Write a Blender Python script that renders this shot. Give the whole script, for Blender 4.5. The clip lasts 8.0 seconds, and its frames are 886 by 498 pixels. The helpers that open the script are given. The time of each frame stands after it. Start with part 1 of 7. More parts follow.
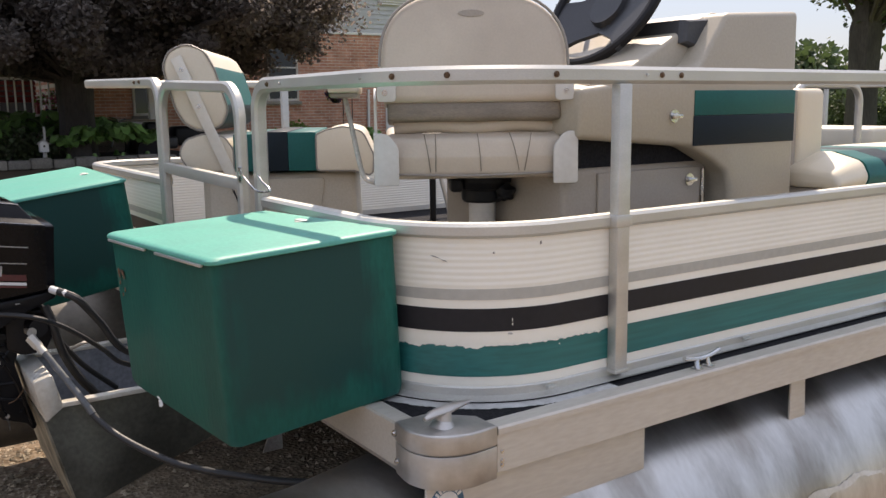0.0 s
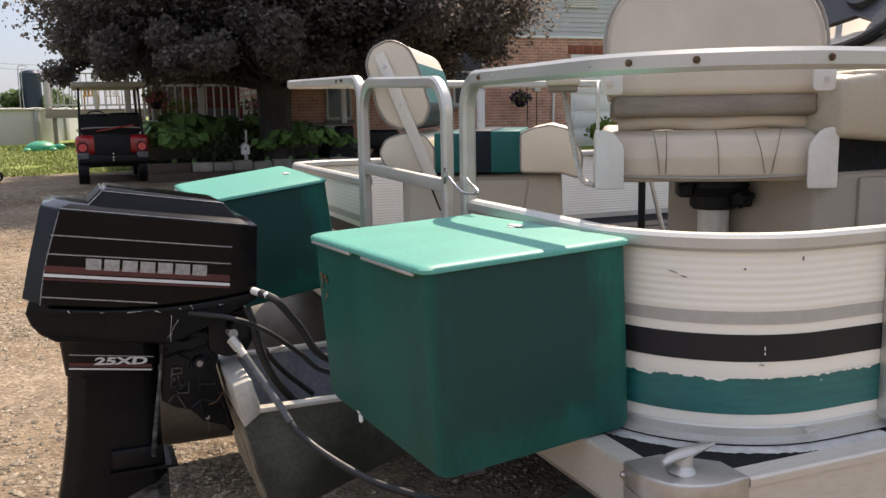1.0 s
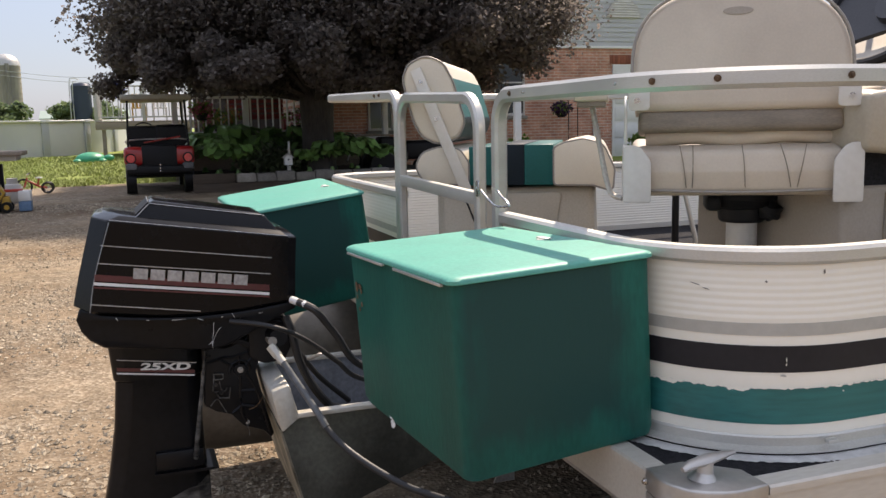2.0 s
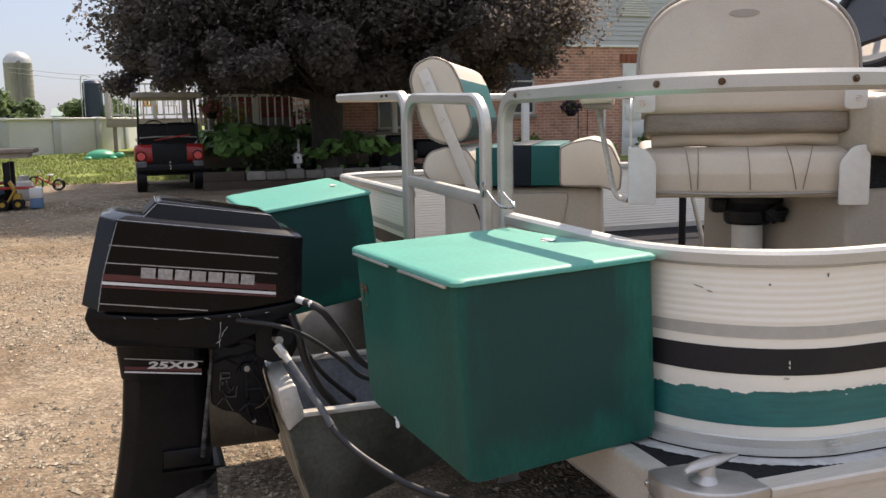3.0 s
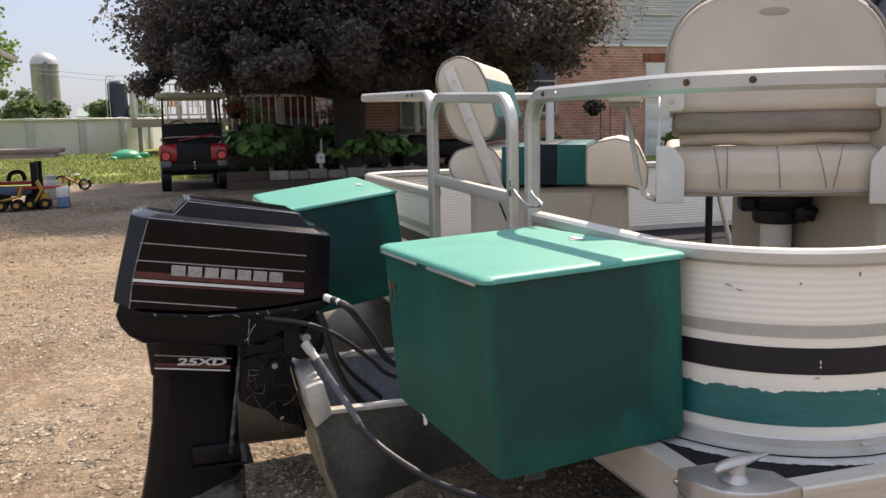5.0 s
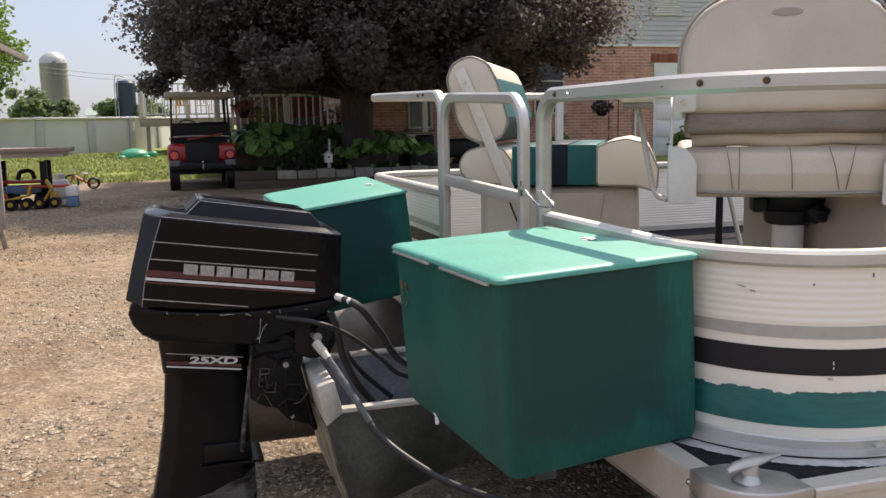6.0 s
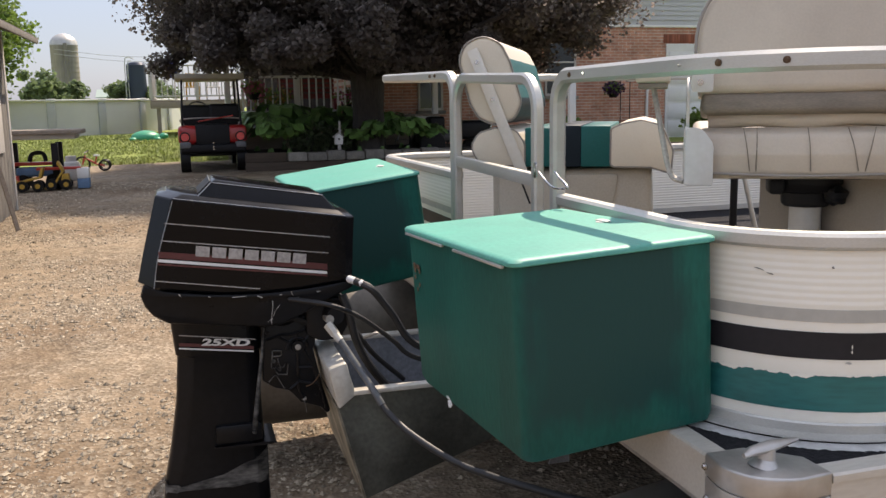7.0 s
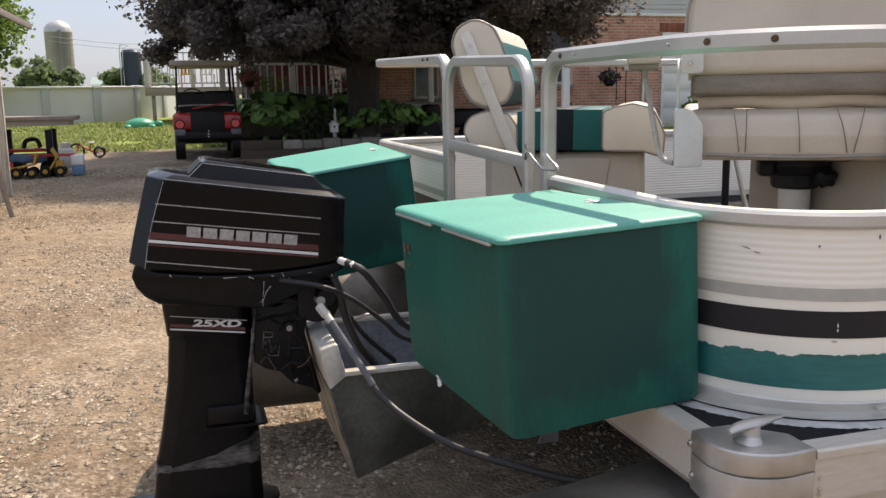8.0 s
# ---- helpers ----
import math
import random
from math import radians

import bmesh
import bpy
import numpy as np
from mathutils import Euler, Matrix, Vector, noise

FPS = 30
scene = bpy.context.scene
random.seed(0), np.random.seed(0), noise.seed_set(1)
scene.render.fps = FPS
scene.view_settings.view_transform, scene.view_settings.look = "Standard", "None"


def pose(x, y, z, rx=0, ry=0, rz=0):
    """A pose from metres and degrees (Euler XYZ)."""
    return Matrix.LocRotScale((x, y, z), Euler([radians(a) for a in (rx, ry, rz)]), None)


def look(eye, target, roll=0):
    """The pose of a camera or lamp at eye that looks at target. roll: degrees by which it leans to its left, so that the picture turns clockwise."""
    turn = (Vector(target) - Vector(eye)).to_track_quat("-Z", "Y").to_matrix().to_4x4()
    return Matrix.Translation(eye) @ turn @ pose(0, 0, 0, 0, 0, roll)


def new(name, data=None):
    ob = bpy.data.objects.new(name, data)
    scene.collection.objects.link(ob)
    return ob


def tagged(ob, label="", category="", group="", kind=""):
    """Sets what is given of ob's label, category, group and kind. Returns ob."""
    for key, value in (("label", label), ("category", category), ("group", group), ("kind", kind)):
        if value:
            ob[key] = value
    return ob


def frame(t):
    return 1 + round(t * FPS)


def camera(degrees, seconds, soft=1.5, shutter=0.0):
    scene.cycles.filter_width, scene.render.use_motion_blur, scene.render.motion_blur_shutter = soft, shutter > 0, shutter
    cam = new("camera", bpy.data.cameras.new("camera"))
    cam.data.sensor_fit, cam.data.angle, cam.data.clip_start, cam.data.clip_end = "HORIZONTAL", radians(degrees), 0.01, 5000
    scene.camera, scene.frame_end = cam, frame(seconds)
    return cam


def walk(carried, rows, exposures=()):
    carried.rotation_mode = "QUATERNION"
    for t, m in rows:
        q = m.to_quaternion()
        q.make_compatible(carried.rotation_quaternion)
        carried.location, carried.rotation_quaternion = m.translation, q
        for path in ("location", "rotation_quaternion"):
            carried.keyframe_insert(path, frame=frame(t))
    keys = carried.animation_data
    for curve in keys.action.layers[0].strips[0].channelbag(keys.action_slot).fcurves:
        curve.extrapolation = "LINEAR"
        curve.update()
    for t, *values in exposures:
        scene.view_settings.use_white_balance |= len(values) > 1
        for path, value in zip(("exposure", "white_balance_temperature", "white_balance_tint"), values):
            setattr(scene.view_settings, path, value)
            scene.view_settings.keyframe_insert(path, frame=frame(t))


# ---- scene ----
cam = camera(53.45, 8.0)
# seconds, place, yaw, pitch, roll
ROWS = [
    (0.0, 1.1825, -0.7712, 1.5134, 56.02, -9.32, 0.77),
    (0.3, 1.0697, -0.7704, 1.5079, 60.14, -8.88, 1.03),
    (0.5, 1.0146, -0.7676, 1.5032, 62.52, -8.84, 1.08),
    (0.8, 0.9796, -0.7550, 1.4953, 66.30, -8.86, 1.03),
    (1.0, 0.9762, -0.7498, 1.4929, 67.65, -8.84, 1.01),
    (1.5, 1.0142, -0.7524, 1.4978, 69.56, -8.31, 1.26),
    (3.0, 1.0446, -0.7448, 1.5108, 70.96, -8.24, 1.06),
    (3.5, 1.0460, -0.7515, 1.5100, 71.33, -8.22, 0.99),
    (4.0, 1.0530, -0.7512, 1.5096, 71.70, -8.15, 0.90),
    (4.5, 1.0476, -0.7541, 1.5086, 72.02, -8.20, 1.04),
    (6.0, 1.0485, -0.7707, 1.5094, 72.83, -8.22, 0.99),
    (6.5, 1.0382, -0.7721, 1.5059, 72.67, -8.77, 0.77),
    (7.0, 1.0340, -0.7728, 1.5075, 73.49, -9.37, 1.03),
    (7.5, 1.0380, -0.7745, 1.4990, 73.23, -10.06, 0.97),
    (8.0, 1.0446, -0.7638, 1.4900, 73.25, -10.08, 0.83),
]
EXPOSURES = [(0.0, 1.26, 7750.0, 17.0), (8.0, 1.26, 7750.0, 17.0)]
walk(cam, [(t, pose(x, y, z, 90 + pitch, roll, yaw)) for t, x, y, z, yaw, pitch, roll in ROWS], EXPOSURES)

# ---- sky and sun ----
SUN = Vector((-0.45, 0.40, 0.80)).normalized()
world = bpy.data.worlds.new("sky")
scene.world = world
world.use_nodes = True
wn = world.node_tree
sky = wn.nodes.new("ShaderNodeTexSky")
sky.sky_type = "NISHITA"
sky.sun_disc = False
sky.sun_elevation = math.asin(SUN.z)
sky.sun_rotation = math.atan2(SUN.x, SUN.y)
sky.air_density, sky.dust_density, sky.ozone_density = 1.0, 1.0, 1.5
haze = wn.nodes.new("ShaderNodeMix")
haze.data_type = "RGBA"
haze.inputs[0].default_value = 0.84
wn.links.new(sky.outputs[0], haze.inputs[6])
# thin overcast: bluish and weaker at the horizon, whiter and stronger overhead
air, up, cloud = wn.nodes.new("ShaderNodeTexCoord"), wn.nodes.new("ShaderNodeSeparateXYZ"), wn.nodes.new("ShaderNodeMix")
wn.links.new(air.outputs["Generated"], up.inputs[0])
cloud.data_type = "RGBA"
cloud.inputs[6].default_value, cloud.inputs[7].default_value = (0.74, 1.04, 1.66, 1), (2.85, 3.42, 4.60, 1)
wn.links.new(up.outputs[2], cloud.inputs[0])
wn.links.new(cloud.outputs[2], haze.inputs[7])
wn.links.new(haze.outputs[2], wn.nodes["Background"].inputs[0])
wn.nodes["Background"].inputs[1].default_value = 0.15
sun = new("sun", bpy.data.lights.new("sun", "SUN"))
sun.data.energy, sun.data.angle, sun.data.color = 2.6, radians(0.6), (1.0, 0.95, 0.87)
sun.matrix_world = look(SUN * 30, (0, 0, 0))


# ---- materials ----
def material(name, colour, rough=0.5, metal=0.0, tone=0.12, scale=6.0, bump=0.0, grain=80.0, second=None, amount=0.5,
             stain_scale=1.5, rough_var=0.1, stretch=(1, 1, 1), island=0.0, coat=0.0, piece=0.0, gloss=0.5):
    """Base colour with a broad stain and a fine grain, at true size, and fine relief."""
    m = bpy.data.materials.new(name)
    m.use_nodes = True
    n, l = m.node_tree.nodes, m.node_tree.links
    bsdf = n["Principled BSDF"]
    geo = n.new("ShaderNodeTexCoord")
    mp = n.new("ShaderNodeMapping")
    mp.inputs["Scale"].default_value = stretch
    l.new(geo.outputs["Object"], mp.inputs[0])
    big, fine = n.new("ShaderNodeTexNoise"), n.new("ShaderNodeTexNoise")
    for t, s, d in ((big, scale if second is None else stain_scale, 5), (fine, grain, 3)):
        t.inputs["Scale"].default_value, t.inputs["Detail"].default_value = s, d
        l.new(mp.outputs[0], t.inputs["Vector"])
    ramp = n.new("ShaderNodeValToRGB")
    ramp.color_ramp.elements[0].position, ramp.color_ramp.elements[1].position = 0.5 - 0.3 * amount, 0.5 + 0.3 * amount
    c0 = colour if second is None else second
    k = 1 - tone
    ramp.color_ramp.elements[0].color = (c0[0] * k, c0[1] * k, c0[2] * k, 1)
    ramp.color_ramp.elements[1].color = (*colour, 1)
    l.new(big.outputs[0], ramp.inputs[0])
    mix = n.new("ShaderNodeMix")
    mix.data_type, mix.blend_type = "RGBA", "OVERLAY"
    mix.inputs[0].default_value = min(1.0, 2.5 * tone)
    l.new(ramp.outputs[0], mix.inputs[6])
    bw = n.new("ShaderNodeValToRGB")
    bw.color_ramp.elements[0].position, bw.color_ramp.elements[1].position = 0.3, 0.7
    bw.color_ramp.elements[0].color, bw.color_ramp.elements[1].color = (0.38, 0.38, 0.38, 1), (0.62, 0.62, 0.62, 1)
    l.new(fine.outputs[0], bw.inputs[0])
    l.new(bw.outputs[0], mix.inputs[7])
    out = mix.outputs[2]
    if island or piece:
        hue = n.new("ShaderNodeHueSaturation")
        mr = n.new("ShaderNodeMapRange")
        w = max(island, piece)
        mr.inputs[3].default_value, mr.inputs[4].default_value = 1 - w, 1 + w
        if piece:
            l.new(n.new("ShaderNodeObjectInfo").outputs["Random"], mr.inputs[0])
        else:
            l.new(n.new("ShaderNodeNewGeometry").outputs["Random Per Island"], mr.inputs[0])
        l.new(mr.outputs[0], hue.inputs["Value"])
        l.new(out, hue.inputs["Color"])
        out = hue.outputs[0]
    l.new(out, bsdf.inputs["Base Color"])
    bsdf.inputs["Metallic"].default_value = metal
    bsdf.inputs["Specular IOR Level"].default_value = gloss
    rr = n.new("ShaderNodeMapRange")
    rr.inputs[3].default_value, rr.inputs[4].default_value = max(0.02, rough - rough_var), min(1, rough + rough_var)
    l.new(big.outputs[0], rr.inputs[0])
    l.new(rr.outputs[0], bsdf.inputs["Roughness"])
    if coat:
        bsdf.inputs["Coat Weight"].default_value, bsdf.inputs["Coat Roughness"].default_value = coat, 0.12
    if bump:
        b = n.new("ShaderNodeBump")
        b.inputs["Strength"].default_value, b.inputs["Distance"].default_value = min(1, bump), 0.004
        l.new(fine.outputs[0], b.inputs["Height"])
        l.new(b.outputs[0], bsdf.inputs["Normal"])
    return m


ALU = material("brushed aluminium", (0.575, 0.56, 0.515), 0.42, 0.55, 0.12, 5, 0.05, 220, stretch=(1, 1, 4))
ALU_DULL = material("dull cast aluminium", (0.50, 0.47, 0.43), 0.5, 0.6, 0.25, 14, 0.25, 160, second=(0.40, 0.36, 0.32), stain_scale=9)
# Darker brown copy of ALU_WORN; the port pontoon's shade is in the colour.
ALU_SHADED = material("shaded pontoon aluminium", (0.20, 0.175, 0.145), 0.5, 0.35, 0.2, 3, 0.06, 45, second=(0.10, 0.085, 0.065), stain_scale=4.0, amount=0.6, rough_var=0.16)
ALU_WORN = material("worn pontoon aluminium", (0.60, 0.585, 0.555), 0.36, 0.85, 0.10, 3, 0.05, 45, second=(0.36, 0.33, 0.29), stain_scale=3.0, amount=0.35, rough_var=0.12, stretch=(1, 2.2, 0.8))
CAST = material("worn cast aluminium", (0.56, 0.545, 0.52), 0.44, 0.75, 0.08, 6, 0.05, 70, second=(0.40, 0.365, 0.33), stain_scale=13, amount=0.8)
BEIGE_RAIL = material("beige painted aluminium", (0.60, 0.555, 0.485), 0.45, 0.25, 0.12, 4, 0.03, 150, stretch=(1, 0.2, 1))
PANEL = material("cream fence sheet", (0.87, 0.825, 0.715), 0.38, 0.0, 0.07, 3, 0.02, 60)
STRIPE_BLACK = material("black stripe", (0.018, 0.017, 0.020), 0.5, 0, 0.2, 6, gloss=0.3)
STRIPE_GREY = material("grey stripe", (0.45, 0.435, 0.39), 0.45, 0.1, 0.09, 5, 0, 60)
STRIPE_TEAL = material("teal stripe", (0.010, 0.150, 0.140), 0.42, 0, 0.25, 6, 0, 40, stretch=(1, 0.15, 3))
CARPET = material("charcoal marine carpet", (0.020, 0.020, 0.023), 0.95, 0, 0.4, 120, 1.0, 170, amount=0.5, gloss=0.2)
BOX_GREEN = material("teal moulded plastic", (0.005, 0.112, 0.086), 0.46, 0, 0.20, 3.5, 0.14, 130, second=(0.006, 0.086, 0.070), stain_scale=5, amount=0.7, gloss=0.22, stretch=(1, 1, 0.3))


def dark_patch(m, centre, half, dark_tint):
    """A broad darker patch with a ragged border, masked to the outer face."""
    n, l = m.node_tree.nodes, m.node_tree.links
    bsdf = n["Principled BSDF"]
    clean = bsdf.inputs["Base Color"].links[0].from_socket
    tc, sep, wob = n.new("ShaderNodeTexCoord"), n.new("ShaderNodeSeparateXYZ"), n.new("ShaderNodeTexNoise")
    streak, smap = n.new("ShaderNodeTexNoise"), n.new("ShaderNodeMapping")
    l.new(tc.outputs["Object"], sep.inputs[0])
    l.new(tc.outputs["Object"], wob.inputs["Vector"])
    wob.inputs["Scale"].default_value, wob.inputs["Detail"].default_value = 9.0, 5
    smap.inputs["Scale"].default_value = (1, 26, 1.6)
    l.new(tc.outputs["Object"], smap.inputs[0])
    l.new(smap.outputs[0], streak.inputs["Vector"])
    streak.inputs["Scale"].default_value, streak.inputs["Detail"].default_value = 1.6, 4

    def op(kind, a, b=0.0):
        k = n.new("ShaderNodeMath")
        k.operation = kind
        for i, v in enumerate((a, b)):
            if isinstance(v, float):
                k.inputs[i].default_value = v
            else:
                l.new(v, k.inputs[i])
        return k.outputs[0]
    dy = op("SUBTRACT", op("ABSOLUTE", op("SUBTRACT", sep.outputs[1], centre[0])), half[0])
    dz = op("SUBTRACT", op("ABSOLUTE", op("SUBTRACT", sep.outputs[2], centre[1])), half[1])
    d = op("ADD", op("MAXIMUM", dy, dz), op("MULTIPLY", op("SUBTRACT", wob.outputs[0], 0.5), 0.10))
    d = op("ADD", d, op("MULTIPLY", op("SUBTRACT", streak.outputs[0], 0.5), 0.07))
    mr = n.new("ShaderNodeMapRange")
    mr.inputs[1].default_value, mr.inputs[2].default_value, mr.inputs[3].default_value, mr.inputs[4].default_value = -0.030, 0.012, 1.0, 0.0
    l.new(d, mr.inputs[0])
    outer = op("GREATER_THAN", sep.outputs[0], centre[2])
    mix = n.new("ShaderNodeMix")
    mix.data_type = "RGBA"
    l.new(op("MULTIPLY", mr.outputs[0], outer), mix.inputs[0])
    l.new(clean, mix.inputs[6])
    mix.inputs[7].default_value = (*dark_tint, 1)
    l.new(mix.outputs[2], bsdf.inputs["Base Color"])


dark_patch(BOX_GREEN, (-0.210, -0.108, -0.012), (0.150, 0.162), (0.011, 0.054, 0.048))
LID_GREEN = material("teal lid plastic", (0.066, 0.345, 0.262), 0.52, 0, 0.14, 4, 0.12, 120, second=(0.085, 0.36, 0.28), stain_scale=7, amount=0.7)
VINYL = material("cream vinyl", (0.69, 0.61, 0.475), 0.42, 0, 0.07, 5, 0.10, 240)
VINYL_OLD = material("weathered beige vinyl", (0.55, 0.475, 0.38), 0.46, 0, 0.06, 4, 0.05, 220, second=(0.49, 0.415, 0.33), stain_scale=5)
VINYL_BROWN = material("brown vinyl edge", (0.24, 0.20, 0.155), 0.6, 0, 0.25, 9, 0.1, 120, stretch=(1, 1, 6))
VINYL_TEAL = material("teal vinyl", (0.006, 0.110, 0.100), 0.45, 0, 0.15, 6, 0.1, 220, gloss=0.25)
VINYL_NAVY = material("navy vinyl", (0.009, 0.018, 0.026), 0.5, 0, 0.15, 6, 0.1, 220, gloss=0.2)
PIPING = material("brown-grey piping", (0.27, 0.24, 0.205), 0.5)
GREY_PLASTIC = material("pale grey plastic", (0.60, 0.585, 0.545), 0.42, 0, 0.08, 9)
PAINT_CREAM = material("cream painted steel", (0.70, 0.66, 0.57), 0.4, 0, 0.08, 9)
MOULD = material("beige moulded plastic", (0.345, 0.295, 0.24), 0.5, 0, 0.10, 4, 0.08, 180)
LOUNGE_BASE = material("pale moulded plastic", (0.47, 0.42, 0.335), 0.5, 0, 0.10, 4, 0.08, 180)
CONSOLE = material("beige fibreglass", (0.40, 0.35, 0.272), 0.42, 0, 0.08, 3, 0.05, 150)
BLACK = material("black plastic", (0.010, 0.010, 0.0115), 0.5, 0, 0.25, 15, gloss=0.25)
DASH = material("dark blue dash plastic", (0.026, 0.027, 0.031), 0.42, 0, 0.25, 10, 0.1, 200)
COWL = material("glossy black paint", (0.0042, 0.0046, 0.0060), 0.15, 0, 0.3, 6, 0.0, 60, rough_var=0.07, gloss=0.17)
LEG = material("black enamel leg", (0.0085, 0.0086, 0.0098), 0.30, 0, 0.3, 8, 0.04, 60, rough_var=0.1, gloss=0.18)
LEG_WORN = material("scuffed grey primer", (0.125, 0.12, 0.11), 0.7, 0, 0.3, 30, 0.2, 120, second=(0.006, 0.006, 0.006), stain_scale=30, amount=0.45, stretch=(1, 0.5, 1.6))
RED_LINE = material("maroon decal", (0.105, 0.022, 0.022), 0.4, 0, 0.2, 20)
SILVER = material("silver decal", (0.42, 0.42, 0.43), 0.35, 0.5, 0.3, 90, 0, 200)
WHITE_LINE = material("white decal", (0.75, 0.74, 0.72), 0.4)
RUBBER = material("black rubber hose", (0.012, 0.012, 0.013), 0.5, 0, 0.2, 40)
CABLE_GREY = material("grey steering cable jacket", (0.016, 0.0165, 0.018), 0.5, 0, 0.2, 40)
STEEL = material("stainless steel", (0.62, 0.61, 0.60), 0.25, 1.0, 0.1, 30)
RUST = material("rusty bolt", (0.17, 0.10, 0.055), 0.8, 0.2, 0.4, 60, 0.4, 200)
POD_BLACK = material("blackened aluminium plate", (0.137, 0.140, 0.116), 0.5, 0.3, 0.3, 7, 0.05, 90, second=(0.066, 0.067, 0.055), stain_scale=5)
POD_LIGHT = material("bare aluminium flange", (0.74, 0.72, 0.67), 0.45, 0.3, 0.15, 20, 0.05, 90, second=(0.50, 0.46, 0.38), stain_scale=9, amount=1.0)
POD_INSIDE = material("grey pod interior", (0.27, 0.29, 0.33), 0.55, 0.2, 0.3, 9, 0.1, 90)
POD_DIRTY = material("stained aluminium edge", (0.36, 0.325, 0.245), 0.6, 0.2, 0.3, 9, 0.1, 90, second=(0.10, 0.085, 0.055), stain_scale=11, amount=0.6)
TIMBER_DARK = material("dark stained timber", (0.085, 0.062, 0.045), 0.85, 0, 0.25, 4, 0.4, 60, stretch=(8, 1, 8))
TIMBER = material("weathered timber", (0.30, 0.25, 0.20), 0.85, 0, 0.25, 4, 0.4, 60, stretch=(1, 8, 8))


def leafy(m, colour, share=0.4):
    """Let light pass through thin leaves."""
    n, l = m.node_tree.nodes, m.node_tree.links
    tr, mx_ = n.new("ShaderNodeBsdfTranslucent"), n.new("ShaderNodeMixShader")
    tr.inputs[0].default_value = (*colour, 1)
    mx_.inputs[0].default_value = share
    l.new(n["Principled BSDF"].outputs[0], mx_.inputs[1]), l.new(tr.outputs[0], mx_.inputs[2])
    l.new(mx_.outputs[0], n["Material Output"].inputs[0])
    return m


# ---- mesh helpers ----
def link(name, bm, mat, parent=None, label="", smooth=False, angle=35):
    me = bpy.data.meshes.new(name)
    bmesh.ops.recalc_face_normals(bm, faces=bm.faces)
    root = parent
    while root is not None and root.parent is not None:
        root = root.parent
    if root is not None:
        bmesh.ops.translate(bm, verts=bm.verts, vec=-root.location)
    bm.to_mesh(me)
    bm.free()
    me.materials.append(mat)
    if smooth:
        me.polygons.foreach_set("use_smooth", [len(p.vertices) < 7 for p in me.polygons])
        me.set_sharp_from_angle(angle=radians(angle))
    ob = new(name, me)
    if parent is not None:
        ob.parent = parent
    if label:
        ob["label"] = label
    return ob


def part(name, bm, mat, parent, label="", smooth=True, angle=35):
    return link(name, bm, mat, parent, label, smooth, angle)


def thing(name, base, label, category, group="", kind=""):
    ob = new(name)
    ob.location = base
    ob.empty_display_size = 0.1
    return tagged(ob, label, category, group, kind)


def solo(name, bm, mat, label, category, group="", kind="", smooth=True, angle=35):
    """A thing of one single mesh."""
    return tagged(link(name, bm, mat, None, "", smooth, angle), label, category, group, kind)


def join(*bms):
    out = bmesh.new()
    for b in bms:
        me = bpy.data.meshes.new("tmp")
        b.to_mesh(me)
        out.from_mesh(me)
        bpy.data.meshes.remove(me)
        b.free()
    return out


def block(x0, x1, y0, y1, z0, z1, bevel=0.0, seg=2, m=None):
    bm = bmesh.new()
    bmesh.ops.create_cube(bm, size=1, matrix=Matrix.Translation(((x0 + x1) / 2, (y0 + y1) / 2, (z0 + z1) / 2))
                          @ Matrix.Diagonal((abs(x1 - x0), abs(y1 - y0), abs(z1 - z0), 1)))
    if bevel:
        bmesh.ops.bevel(bm, geom=list(bm.edges), offset=bevel, segments=seg, profile=0.5, affect="EDGES")
    if m is not None:
        bm.transform(m)
    return bm


def rod(a, b, r, r2=None, seg=12):
    a, b = Vector(a), Vector(b)
    bm = bmesh.new()
    d = b - a
    bmesh.ops.create_cone(bm, cap_ends=True, segments=seg, radius1=r, radius2=r if r2 is None else r2, depth=d.length,
                          matrix=Matrix.Translation((a + b) / 2) @ d.to_track_quat("Z", "Y").to_matrix().to_4x4())
    return bm


def ball(c, r, sx=1, sy=1, sz=1, sub=2):
    bm = bmesh.new()
    bmesh.ops.create_icosphere(bm, subdivisions=sub, radius=r, matrix=Matrix.Translation(c) @ Matrix.Diagonal((sx, sy, sz, 1)))
    return bm


def rounded(points, radius, seg=6):
    """A polyline with its inner corners rounded."""
    pts = [Vector(p) for p in points]
    rs = radius if isinstance(radius, (list, tuple)) else [radius] * len(pts)
    out = [pts[0]]
    for i in range(1, len(pts) - 1):
        p, a, b = pts[i], (pts[i - 1] - pts[i]), (pts[i + 1] - pts[i])
        ang = a.angle(b)
        if rs[i] <= 0 or ang > 3.1:
            out.append(p)
            continue
        t = min(rs[i] / math.tan(ang / 2), a.length * 0.49, b.length * 0.49)
        r = t * math.tan(ang / 2)
        a.normalize(), b.normalize()
        c = p + (a + b).normalized() * (r / math.sin(ang / 2))
        s, e = p + a * t - c, p + b * t - c
        tot = s.angle(e)
        for k in range(seg + 1):
            f = k / seg
            out.append(c + (s * math.sin((1 - f) * tot) + e * math.sin(f * tot)) / math.sin(tot))
    out.append(pts[-1])
    return out


